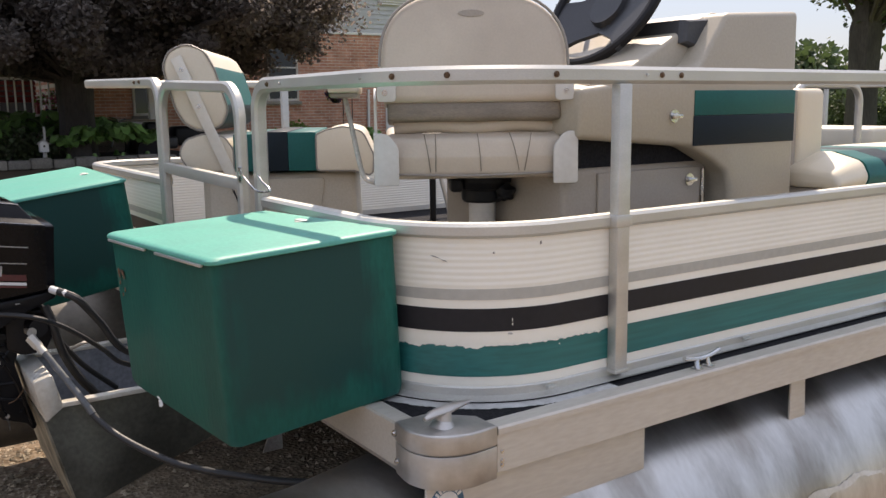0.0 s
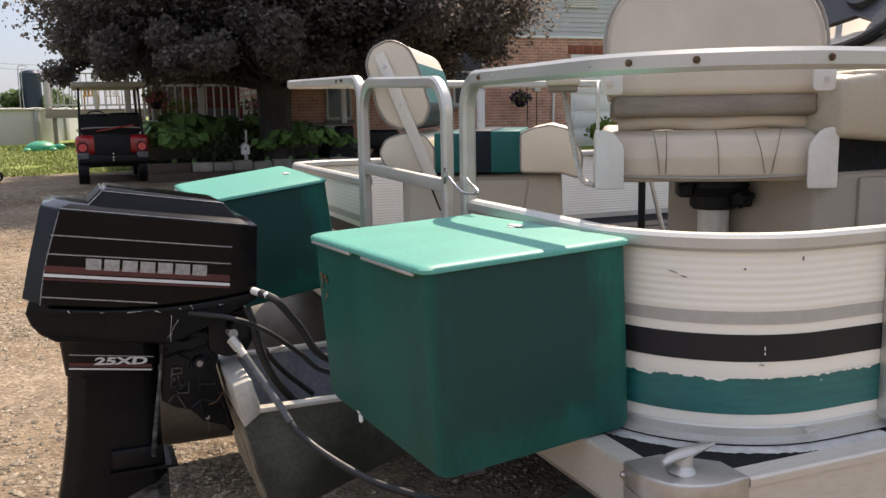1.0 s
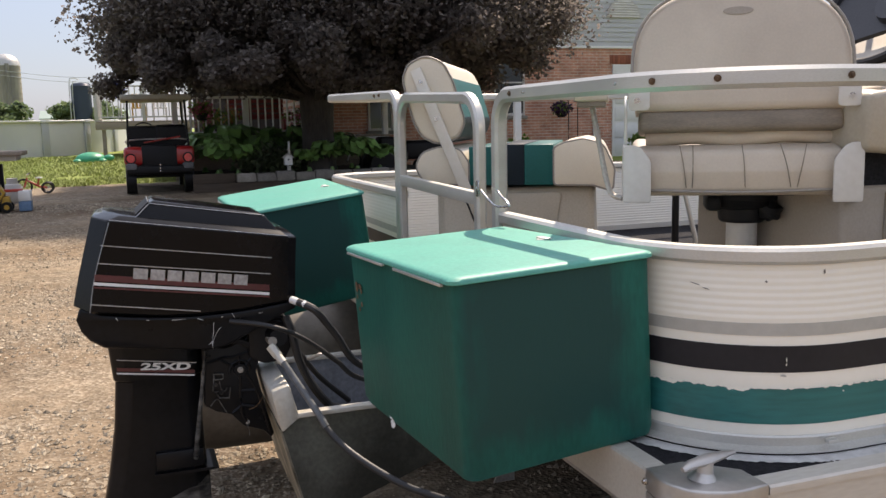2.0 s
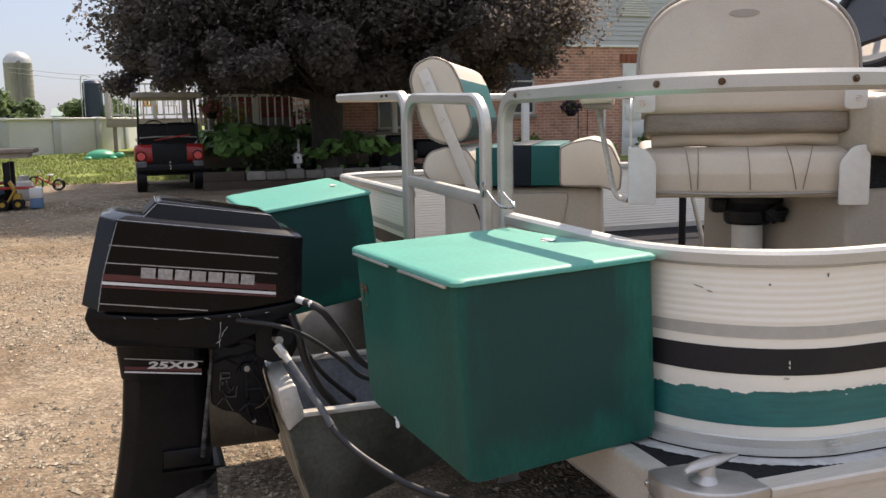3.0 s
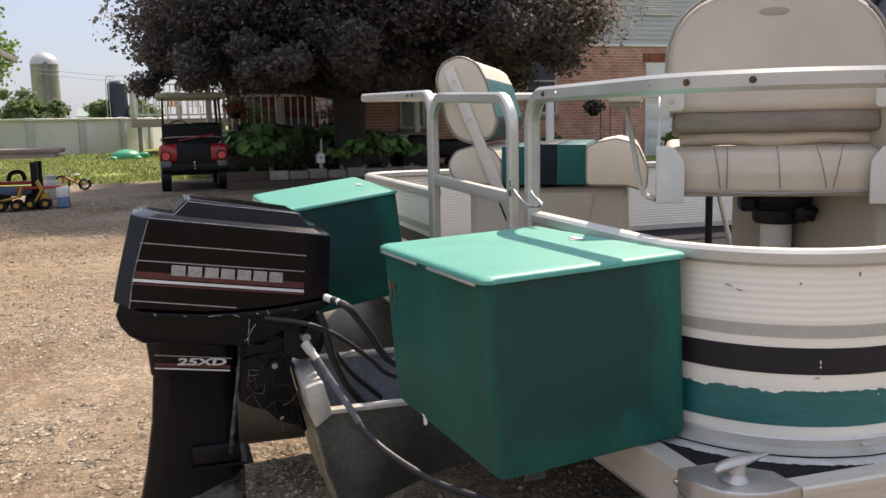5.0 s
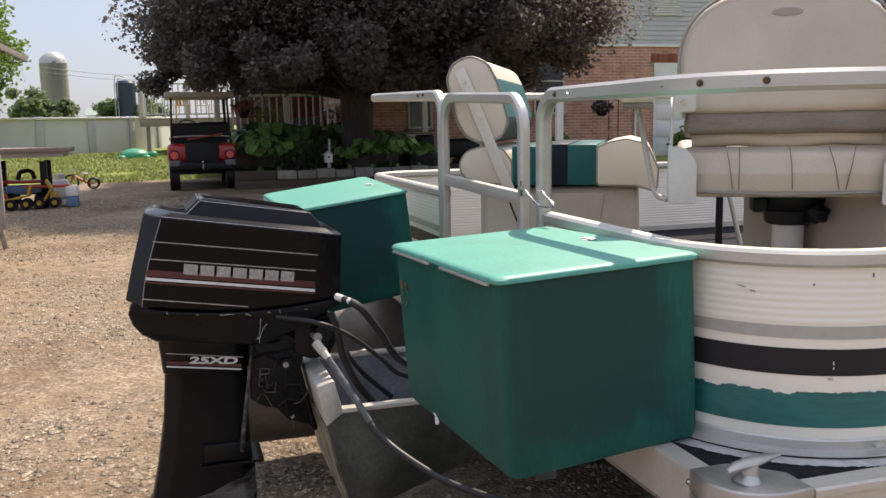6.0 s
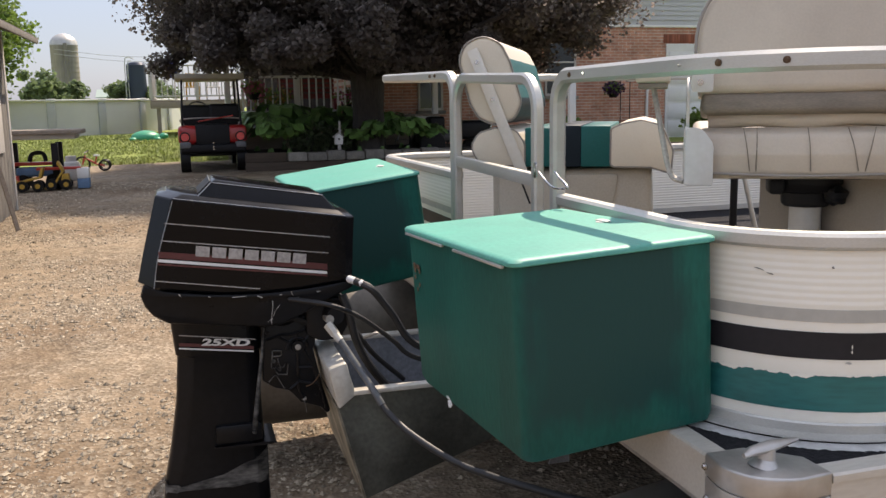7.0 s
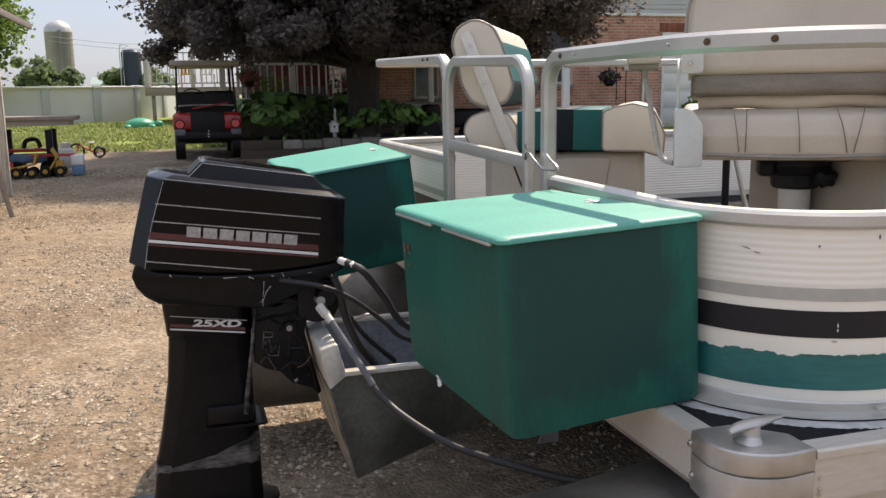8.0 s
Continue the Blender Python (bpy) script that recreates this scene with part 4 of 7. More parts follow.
part("shift_lever", slab(flat_round([(-0.585, 0.975), (-0.53, 0.992), (-0.475, 0.965), (-0.48, 0.953), (-0.53, 0.974)], 0.006, 3), "x", MX + 0.072, MX + 0.080, 0.002), BLACK, bracket)
part("swivel_arm", join(soft([(-0.50, 0.935), (-0.50, 1.035), (-0.40, 1.030), (-0.375, 0.985), (-0.41, 0.92), (-0.46, 0.915)], "x", MX - 0.06, MX + 0.085, 0.010, 2), rod((MX + 0.085, -0.43, 0.99), (MX + 0.125, -0.43, 0.99), 0.028, 0.022, 14),
                        hose([(MX + 0.09, -0.47, 1.02), (MX + 0.10, -0.42, 1.025), (MX + 0.10, -0.39, 0.985)], 0.006, 12, 8)), BLACK, motor, "black swivel arm behind the cowl")
part("steering_bar", join(rod((MX - 0.05, -0.452, 0.975), (MX + 0.128, -0.446, 0.983), 0.011, 0.011, 14)), ALU_DULL, motor)

# ---- hoses and cables ----
CABLE_LIGHT = material("worn cable sleeve", (0.12, 0.125, 0.13), 0.45, 0.3, 0.2, 40)
sc = thing("steering_cable", (-1.0, -0.3, 0.60), "grey jacketed steering cable with a white metal end fitting", "cable")
part("jacket", hose([(-1.066, -0.444, 0.964), (-1.023, -0.415, 0.915), (-0.961, -0.374, 0.843), (-0.923, -0.349, 0.796), (-0.871, -0.315, 0.761), (-0.798, -0.267, 0.733), (-0.729, -0.221, 0.716), (-0.653, -0.17, 0.712), (-0.600, -0.135, 0.713), (-0.484, -0.058, 0.720), (-0.378, 0.011, 0.746), (-0.30, 0.075, 0.79), (-0.28, 0.25, 0.84), (-0.30, 0.6, 0.86)], 0.0080, 90, 12), CABLE_GREY, sc)
part("fitting", join(rod((-1.078, -0.453, 0.974), (-1.058, -0.439, 0.953), 0.0125, 0.0120, 6), rod((-1.058, -0.439, 0.953), (-1.044, -0.429, 0.939), 0.0100, 0.0095, 12)), POD_LIGHT, sc, "dirty white hexagonal fitting")
part("sleeve", hose([(-1.050, -0.433, 0.946), (-1.023, -0.415, 0.915), (-0.961, -0.374, 0.843), (-0.930, -0.354, 0.805)], 0.0084, 18, 12), CABLE_LIGHT, sc, "bare metal sleeve")
for k, (pts, r) in enumerate(((((-1.06, -0.385, 1.082), (-1.03, -0.353, 1.067), (-1.03, -0.326, 1.034), (-1.03, -0.299, 0.996), (-1.03, -0.246, 0.919), (-1.03, -0.12, 0.87), (-1.03, 0.02, 0.865)), 0.0095),
                              (((-1.085, -0.545, 1.045), (-1.03, -0.465, 1.0375), (-1.03, -0.404, 1.0116), (-1.03, -0.356, 0.979), (-1.03, -0.300, 0.931), (-1.03, -0.246, 0.883), (-1.03, -0.10, 0.84), (-1.0, 0.0, 0.84)), 0.0062),
                              (((-1.11, -0.41, 1.04), (-1.10, -0.396, 0.996), (-1.10, -0.384, 0.936), (-1.10, -0.360, 0.875), (-1.10, -0.324, 0.819), (-1.10, -0.285, 0.790), (-1.10, -0.12, 0.76), (-1.10, 0.0, 0.76)), 0.011),
                              (((-1.16, -0.42, 1.0), (-1.15, -0.37, 0.93), (-1.16, -0.32, 0.86), (-1.18, -0.24, 0.78)), 0.007))):
    solo("engine_hose", hose(pts, r, 50, 10), RUBBER, "black rubber hose running from motor to deck", "hose", "engine hoses")
part("hose_end", join(rod((-1.085, -0.396, 1.084), (-1.05, -0.375, 1.078), 0.009, 0.009), ball((-1.045, -0.372, 1.078), 0.010, sub=1)), WHITE_LINE, motor, "small white hose fitting")
part("wing_clamp", join(rod((-1.105, -0.36, 0.925), (-1.085, -0.33, 0.94), 0.004, 0.004), ball((-1.085, -0.33, 0.94), 0.007, 1, 1.6, 0.6, 1)), ALU_DULL, motor)


# ---- captain's chair ----
def local_slab(outline, d0, d1, m, bevel=0.0, seg=3, axis="y"):
    return slab(outline, axis, d0, d1, bevel, seg, m)


CH = pose(-0.462, 0.425, 0, 0, 0, 59.5)
chair = thing("helm_chair", (-0.60, 0.51, DECK), "weathered beige vinyl helm chair with fold-down arms on a pedestal", "chair")
TB = CH @ pose(0, 0.0, 1.512, -9, 0, 0)
half = []
for k in range(25):
    a = math.pi * k / 24
    half.append((0.216 * math.copysign(abs(math.cos(a)) ** 0.72, math.cos(a)), 0.088 + 0.172 * math.sin(a) ** 0.80))
back_out = [(0.205, 0.006), *[(x, z) for x, z in half], (-0.205, 0.006)]
back = part("backrest", slab(back_out, "y", -0.006, 0.085, 0.018, 4, TB), VINYL_OLD, chair, "stained beige vinyl backrest", angle=60)
edge = [TB @ Vector((x * 0.995, -0.008, z)) for x, z in half]
part("piping", sweep(edge, circle(0.0035, 6), up=TB.to_3x3() @ Vector((0, 1, 0))), PIPING, back)
part("back_underside", block(-0.200, 0.200, 0.004, 0.088, -0.034, 0.010, 0.010, 3, TB), VINYL_BROWN, back, "dark brown lower edge")
part("stain", local_slab([(0.03 * math.cos(a) - 0.005, 0.207 + 0.008 * math.sin(a)) for a in [2 * math.pi * k / 14 for k in range(14)]], -0.0075, -0.0062, TB), MOULD, back, "faint brown stain")
seat_side = [(-0.012, 0.0), (-0.016, 0.05), (-0.004, 0.098), (0.03, 0.112), (0.20, 0.098), (0.40, 0.118), (0.45, 0.10), (0.46, 0.04), (0.44, 0.0)]
seat = slab(flat_round(seat_side, 0.02, 4), "x", -0.205, 0.205, 0.016, 3)
for v in seat.verts:
    v.co.z += 0.008 * math.cos(v.co.x * 15) * (v.co.z > 0.06) - 0.006 * math.cos(7.6 * v.co.x)
seat.transform(CH @ Matrix.Translation((0, 0.0, 1.345)))
seat_part = part("seat", seat, VINYL_OLD, chair, "creased beige vinyl seat cushion", angle=60)
for x0, x1 in ((-0.118, -0.104), (-0.092, -0.092), (0.004, 0.012), (0.078, 0.10), (0.128, 0.112)):
    part("seam", hose([CH @ Vector((x0, -0.010, 1.448)), CH @ Vector(((x0 + x1) / 2, -0.0205, 1.41)), CH @ Vector((x1, -0.0145, 1.362))], 0.0011, 12, 6), VINYL_BROWN, seat_part)
part("rear_roll", hose([CH @ Vector((-0.185, 0.045, 1.462)), CH @ Vector((-0.09, 0.042, 1.468)), CH @ Vector((0.0, 0.04, 1.462)), CH @ Vector((0.10, 0.042, 1.470)), CH @ Vector((0.185, 0.05, 1.462))], 0.019, 30, 12), VINYL_OLD, seat_part, "rolled rear edge of the seat")
part("lip_board", block(-0.055, 0.072, 0.060, 0.066, 1.462, 1.492, 0.001, 1, CH), WHITE_LINE, seat_part, "white board edge behind the seat")
part("piping", hose([CH @ Vector((-0.19, -0.014, 1.357)), CH @ Vector((0, -0.0175, 1.352)), CH @ Vector((0.19, -0.014, 1.357))], 0.003, 12, 6), PIPING, seat_part)
for s in (-1, 1):
    plate = flat_round([(s * 0.232, 0.0), (s * 0.176, 0.0), (s * 0.176, 0.085), (s * 0.200, 0.118), (s * 0.232, 0.118)], [0.006, 0.004, 0.03, 0.03, 0.01], 4)
    br = part("side_bracket", slab(plate, "y", -0.034, -0.026, 0.002, 2, CH @ Matrix.Translation((0, 0, 1.333))), GREY_PLASTIC, chair, "pale grey plastic side bracket")
    part("side_plate", slab(flat_round([(-0.032, 1.335), (0.10, 1.335), (0.16, 1.36), (0.10, 1.44), (0.02, 1.452), (-0.032, 1.452)], 0.02, 3), "x", s * 0.226, s * 0.232, 0.001, 2, CH), GREY_PLASTIC, br)
    part("strap", slab(flat_round([(-0.012, 1.44), (0.035, 1.44), (0.045, 1.53), (0.02, 1.555), (-0.022, 1.53)], 0.012, 3), "x", s * 0.224, s * 0.230, 0.001, 2, CH), GREY_PLASTIC, br)
    tab = flat_round([(s * 0.180, 1.521), (s * 0.222, 1.521), (s * 0.222, 1.575), (s * 0.180, 1.575)], 0.008, 3)
    part("hinge_tab", slab(tab, "y", -0.030, -0.024, 0.001, 2, CH), GREY_PLASTIC, br)
    part("bolt", bolt(CH @ Vector((s * 0.205, -0.030, 1.541)), CH.to_3x3() @ Vector((0, -1, 0)), 0.0065, 0.004), STEEL, br)
    arm = part("arm_strut", hose([CH @ Vector(p) for p in ((s * 0.232, 0.03, 1.337), (s * 0.254, 0.042, 1.345), (s * 0.266, 0.05, 1.375), (s * 0.282, 0.06, 1.455), (s * 0.298, 0.07, 1.535))], 0.0062, 30, 10), ALU_DULL, chair, "bent metal arm strut")
    part("arm_pad", block(s * 0.298 - 0.035, s * 0.298 + 0.035, 0.0, 0.26, 1.542, 1.560, 0.006, 3, CH), VINYL_OLD, arm, "thin padded armrest")
    part("pad_board", block(s * 0.298 - 0.030, s * 0.298 + 0.030, 0.004, 0.255, 1.532, 1.5415, 0.001, 1, CH), VINYL_BROWN, arm)
PC = CH @ Vector((0.035, 0.19, 0))
SW = [(1.348, 0.074), (1.342, 0.078), (1.322, 0.078), (1.314, 0.070), (1.306, 0.066), (1.300, 0.054), (1.276, 0.052), (1.270, 0.046)]
collar = loft([[(PC.x + r * math.cos(a), PC.y + r * math.sin(a), z) for a in [2 * math.pi * k / 28 for k in range(28)]] for z, r in SW])
knob = ball(CH @ Vector((0.088, 0.145, 1.298)), 0.024, 1.15, 1.0, 0.95, 3)
for v in knob.verts:
    v.co += (v.co - (CH @ Vector((0.088, 0.145, 1.298)))) * 0.12 * math.sin(16 * math.atan2(v.co.z - 1.298, v.co.x + v.co.y))
swivel = join(collar, knob, rod(CH @ Vector((0.05, 0.16, 1.300)), CH @ Vector((0.09, 0.145, 1.299)), 0.010, 0.010), block(-0.050, -0.018, 0.12, 0.20, 1.300, 1.334, 0.008, 2, CH), block(-0.06, 0.13, 0.08, 0.30, 1.336, 1.352, 0.006, 2, CH))
part("swivel", swivel, BLACK, chair, "black plastic swivel with a knob")
part("pedestal", join(rod((PC.x, PC.y, DECK + 0.012), (PC.x, PC.y, 1.27), 0.034, 0.034, 24), rod((PC.x, PC.y, DECK - 0.004), (PC.x, PC.y, DECK + 0.014), 0.11, 0.10, 28)), GREY_PLASTIC, chair, "pale grey pedestal post")

# ---- lounge seat to port ----
LO = pose(-1.45, 0.30, 0, 0, 0, 60)
lounge = thing("lounge_seat", (-1.70, 0.50, DECK), "cream lounge seat with teal and navy bands on a moulded base", "seat")
LEN = 0.62
cap = [(-0.281, 1.64), (-0.262, 1.685), (-0.204, 1.711), (-0.150, 1.684), (-0.122, 1.630), (-0.086, 1.506), (-0.108, 1.456), (-0.174, 1.440), (-0.222, 1.462), (-0.249, 1.509)]
back_pts = flat_round(cap, [0.06, 0.05, 0.06, 0.05, 0.1, 0.05, 0.04, 0.05, 0.05, 0.1], 4)
bk = part("backrest", slab(back_pts, "y", 0.0, LEN, 0.012, 3, LO), VINYL, lounge, "cream vinyl backrest with rounded ends", angle=50)


def ring_piping(pts, y, m, parent):
    path = [m @ Vector((a, y, b)) for a, b in pts]
    return part("piping", sweep(path + path[:1], circle(0.0030, 6), up=m.to_3x3() @ Vector((0, 1, 0))), PIPING, parent)


ring_piping(back_pts, 0.003, LO, bk)


def grown(pts, k):
    cx, cz = sum(p[0] for p in pts) / len(pts), sum(p[1] for p in pts) / len(pts)
    return [(cx + (a - cx) * k, cz + (b - cz) * k) for a, b in pts]


teal = [p for p in grown(back_pts, 1.012) if p[1] < 1.655 and p[0] > -0.165]
part("band", slab(teal, "y", 0.014, LEN - 0.02, 0, 2, LO), VINYL_TEAL, bk, "teal band on the backrest front")
navy = [p for p in grown(back_pts, 1.020) if p[1] < 1.575 and p[0] > -0.16]
part("band", slab(navy, "y", 0.020, LEN - 0.02, 0, 2, LO), VINYL_NAVY, bk, "navy band")
rear = flat_round([(-0.249, 1.372), (-0.222, 1.416), (-0.165, 1.433), (-0.105, 1.424), (-0.078, 1.384), (-0.078, 1.314), (-0.215, 1.318)], [0.05, 0.04, 0.05, 0.03, 0.03, 0.014, 0.03], 4)
front = flat_round([(0.181, 1.312), (0.181, 1.425), (0.215, 1.440), (0.270, 1.450), (0.328, 1.434), (0.362, 1.360), (0.358, 1.302), (0.345, 1.296), (0.30, 1.310)], [0.012, 0.014, 0.03, 0.04, 0.04, 0.04, 0.012, 0.012, 0.02], 4)
for pts in (rear, front):
    b = part("seat_bolster", slab(pts, "y", 0.0, LEN, 0.006, 3, LO), VINYL, lounge, "cream vinyl seat bolster", angle=50)
    ring_piping(pts, 0.003, LO, b)
for u0, u1, mat, z in ((-0.0775, 0.015, VINYL_TEAL, 1.430), (0.0155, 0.092, VINYL_NAVY, 1.436), (0.0925, 0.180, VINYL_TEAL, 1.434)):
    part("seat_band", slab(flat_round([(u0, 1.312), (u0, z), (u1, z), (u1, 1.312)], 0.003, 2), "y", 0.004, LEN, 0.002, 2, LO), mat, lounge, angle=50)
lb = part("base", soft([(-0.185, DECK), (-0.185, 1.300), (0.300, 1.308), (0.312, DECK)], "y", 0.03, LEN - 0.02, 0.02, 3, LO), LOUNGE_BASE, lounge, "beige moulded plastic base")
part("base_panel", slab(flat_round([(-0.165, DECK + 0.02), (-0.165, 1.285), (0.205, 1.29), (0.165, DECK + 0.1), (0.15, DECK + 0.02)], 0.012, 3), "y", 0.022, 0.032, 0.004, 2, LO), LOUNGE_BASE, lb)
a, b = Vector((-0.236, 1.668)), Vector((-0.082, 1.292))
d = (b - a).normalized()
p = Vector((-d.y, d.x)) * 0.017
plate = part("hinge_arm", slab([tuple(a + p), tuple(a - p), tuple(b - p), tuple(b + p)], "y", -0.012, -0.006, 0.0015, 2, LO), PAINT_CREAM, lounge, "flat painted hinge arm with two bolts")
for f in (0.10, 0.40):
    q = a + (b - a) * f
    part("bolt", bolt(LO @ Vector((q.x, -0.012, q.y)), LO.to_3x3() @ Vector((0, -1, 0)), 0.0065, 0.005), STEEL, plate)
part("stay", rod(LO @ Vector((-0.095, -0.01, 1.29)), LO @ Vector((-0.06, -0.01, 1.20)), 0.003), BLACK, plate)
# folding table leg leaning by the port fence
leg2 = thing("folding_leg", (-1.55, 0.95, DECK), "dark folded table leg standing on the deck", "table leg")
part("leg", join(rod((-1.52, 1.00, DECK - 0.004), (-1.52, 1.00, 1.36), 0.012, 0.012), rod((-1.55, 1.02, DECK - 0.004), (-1.55, 1.02, 1.36), 0.012, 0.012)), BLACK, leg2)
part("brace", rod((-1.50, 1.00, 1.33), (-1.46, 1.06, DECK + 0.08), 0.008), ALU, leg2)

# ---- helm console ----
con = thing("helm_console", (-0.6, 1.05, DECK), "beige fibreglass helm console with a teal and navy panel", "console")
CX0, CX1 = -0.86, -0.30
side = [(0.600, 1.432), (0.600, 1.545), (0.930, 1.580), (1.000, 1.606), (1.094, 1.732), (1.385, 1.748), (1.395, DECK), (1.124, DECK), (1.124, 1.285), (1.109, 1.330), (1.056, 1.363), (0.969, 1.402)]
body = part("body", soft(side, "x", CX0, CX1, 0.014, 3), CONSOLE, con, "beige fibreglass shell", angle=45)
part("dash", soft([(0.80, 1.55), (0.83, 1.60), (1.06, 1.718), (1.12, 1.740), (1.30, 1.742), (1.30, 1.55)], "x", CX0 + 0.01, -0.37, 0.012, 3), CONSOLE, con, "beige sloping dash", angle=45)
part("panel", block(-0.3002, -0.2975, 0.978, 1.384, 1.478, 1.540, 0.001), VINYL_TEAL, con, "teal upper half of the side panel")
part("panel", block(-0.3002, -0.2975, 0.976, 1.384, 1.403, 1.4776, 0.001), VINYL_NAVY, con, "navy lower half of the side panel")
lower = part("locker", block(-0.84, -0.352, 0.595, 1.092, DECK, 1.362, 0.014, 3), MOULD, con, "beige locker under the helm")
# black block in carpet colour stands for the shade under the overhang
part("locker_gap", block(-0.83, -0.36, 0.61, 1.085, 1.36, 1.428), CARPET, con, smooth=False)
part("locker_door", block(-0.354, -0.344, 0.70, 1.062, DECK + 0.03, 1.348, 0.004), MOULD, lower, "beige locker door")
part("hinge", rod((-0.347, 1.074, DECK + 0.05), (-0.347, 1.074, 1.34), 0.005), STEEL, lower)
for x, y, z in ((-0.3, 0.905, 1.478), (-0.344, 1.018, 1.315)):
    part("knob", join(rod((x - 0.002, y, z), (x + 0.004, y, z), 0.017, 0.016, 14), rod((x + 0.004, y, z), (x + 0.014, y, z), 0.006, 0.008, 10), block(x + 0.011, x + 0.016, y - 0.017, y + 0.017, z - 0.005, z + 0.005, 0.002)), STEEL, con, "chrome turn latch")
pod_face = [(0.990, 1.658), (1.070, 1.637), (1.106, 1.641), (1.160, 1.690), (1.195, 1.730), (0.998, 1.716)]
gauge = loft([[(x, 1.07 + (y - 1.07) * k, 1.69 + (z - 1.69) * k) for y, z in pod_face] for x, k in ((-0.352, 0.82), (-0.358, 0.94), (-0.372, 1.0), (-0.60, 1.0))])
part("gauge_pod", gauge, material("grey gauge housing", (0.055, 0.058, 0.064), 0.45, 0, 0.2, 10, 0.1, 200), con, "dark blue gauge pod on the dash", smooth=False)
WC = Vector((-0.605, 0.965, 1.775))
wax = Vector((0.0, -0.85, 0.53)).normalized()
WM = Matrix.Translation(WC) @ wax.to_track_quat("Z", "Y").to_matrix().to_4x4()
ring = [WM @ Vector((0.185 * math.cos(2 * math.pi * k / 48), 0.185 * math.sin(2 * math.pi * k / 48), 0)) for k in range(49)]
wheel = part("steering_wheel", sweep(ring, circle(0.0145, 10), up=wax, caps=False), BLACK, con, "black steering wheel with broad spokes")
part("hub", join(rod(WM @ Vector((0, 0, -0.035)), WM @ Vector((0, 0, -0.005)), 0.065, 0.055, 24), rod(WM @ Vector((0, 0, -0.20)), WM @ Vector((0, 0, -0.03)), 0.035, 0.03, 16)), DASH, wheel)
for ang in (-158, -22, 90):
    R = WM @ pose(0, 0, 0, 0, 0, ang)
    part("spoke", loft([[R @ Vector(p) for p in ((x, -w, z - 0.006), (x, w, z - 0.006), (x, w, z + 0.006), (x, -w, z + 0.006))] for x, w, z in ((0.02, 0.070, -0.03), (0.10, 0.072, -0.016), (0.182, 0.095, 0.0))]), DASH, wheel)
part("windscreen_post", rod((-0.80, 1.10, 1.73), (-0.80, 1.06, 2.0), 0.008), ALU, con)

# ---- forward seats ----
fs = thing("forward_seat_back", (-0.5, 1.53, DECK), "cream padded seat back standing upright behind the console", "seat back")
part("pad", block(-0.80, -0.345, 1.475, 1.600, DECK + 0.30, 1.545, 0.018, 4), VINYL, fs)
part("back_board", block(-0.80, -0.352, 1.440, 1.476, DECK, 1.542, 0.004), MOULD, fs)
part("base", block(-0.80, -0.36, 1.478, 1.62, DECK, DECK + 0.3, 0.006), MOULD, fs)
ps = thing("side_seat", (-0.35, 1.85, DECK), "cream side seat with teal and navy bands along the fence", "seat")
prof = flat_round([(-0.26, 0.004), (-0.20, 0.0), (-0.185, 0.03), (-0.21, 0.075), (-0.30, 0.098), (-0.55, 0.095), (-0.58, 0.0)], [0.01, 0.015, 0.03, 0.04, 0.04, 0.03, 0.01], 4)
for y0, y1, mat in ((1.445, 1.585, VINYL), (1.586, 1.68, VINYL_TEAL), (1.681, 1.80, VINYL_NAVY), (1.801, 1.92, VINYL_TEAL), (1.921, 2.4, VINYL)):
    b = slab([(x, 1.268 + z) for x, z in prof], "y", y0, y1, 0.012 if mat is VINYL else 0.0, 3)
    if y0 == 1.445:
        for v in b.verts:
            f = max(0, (1.515 - v.co.y) / 0.07)
            v.co.z = 1.268 + (v.co.z - 1.268) * (1 - 0.55 * f * f)
    part("cushion", b, mat, ps, "cream vinyl cushion end" if y0 == 1.445 else "", angle=60)
part("base", block(-0.56, -0.23, 1.45, 2.38, DECK, 1.27, 0.01), MOULD, ps)
bs = thing("bow_seat", (-2.1, 4.6, DECK), "cream bow seat cushion on a beige base", "seat")
part("cushion", block(-2.30, -1.75, 4.25, 4.66, 1.215, 1.345, 0.03, 4), VINYL, bs)
part("base", block(-2.28, -1.78, 4.27, 4.64, DECK, 1.215, 0.01), MOULD, bs)
part("base_door", block(-1.785, -1.772, 4.32, 4.60, DECK + 0.03, 1.205, 0.003), MOULD, bs)
# ---- the yard ----
def yard(x, y):
    """Height of the ground, which rises gently towards the house."""
    u = min(max(0.0, -0.957 * x + 0.292 * y - 1.0), 45.0)
    return 0.0233 * u


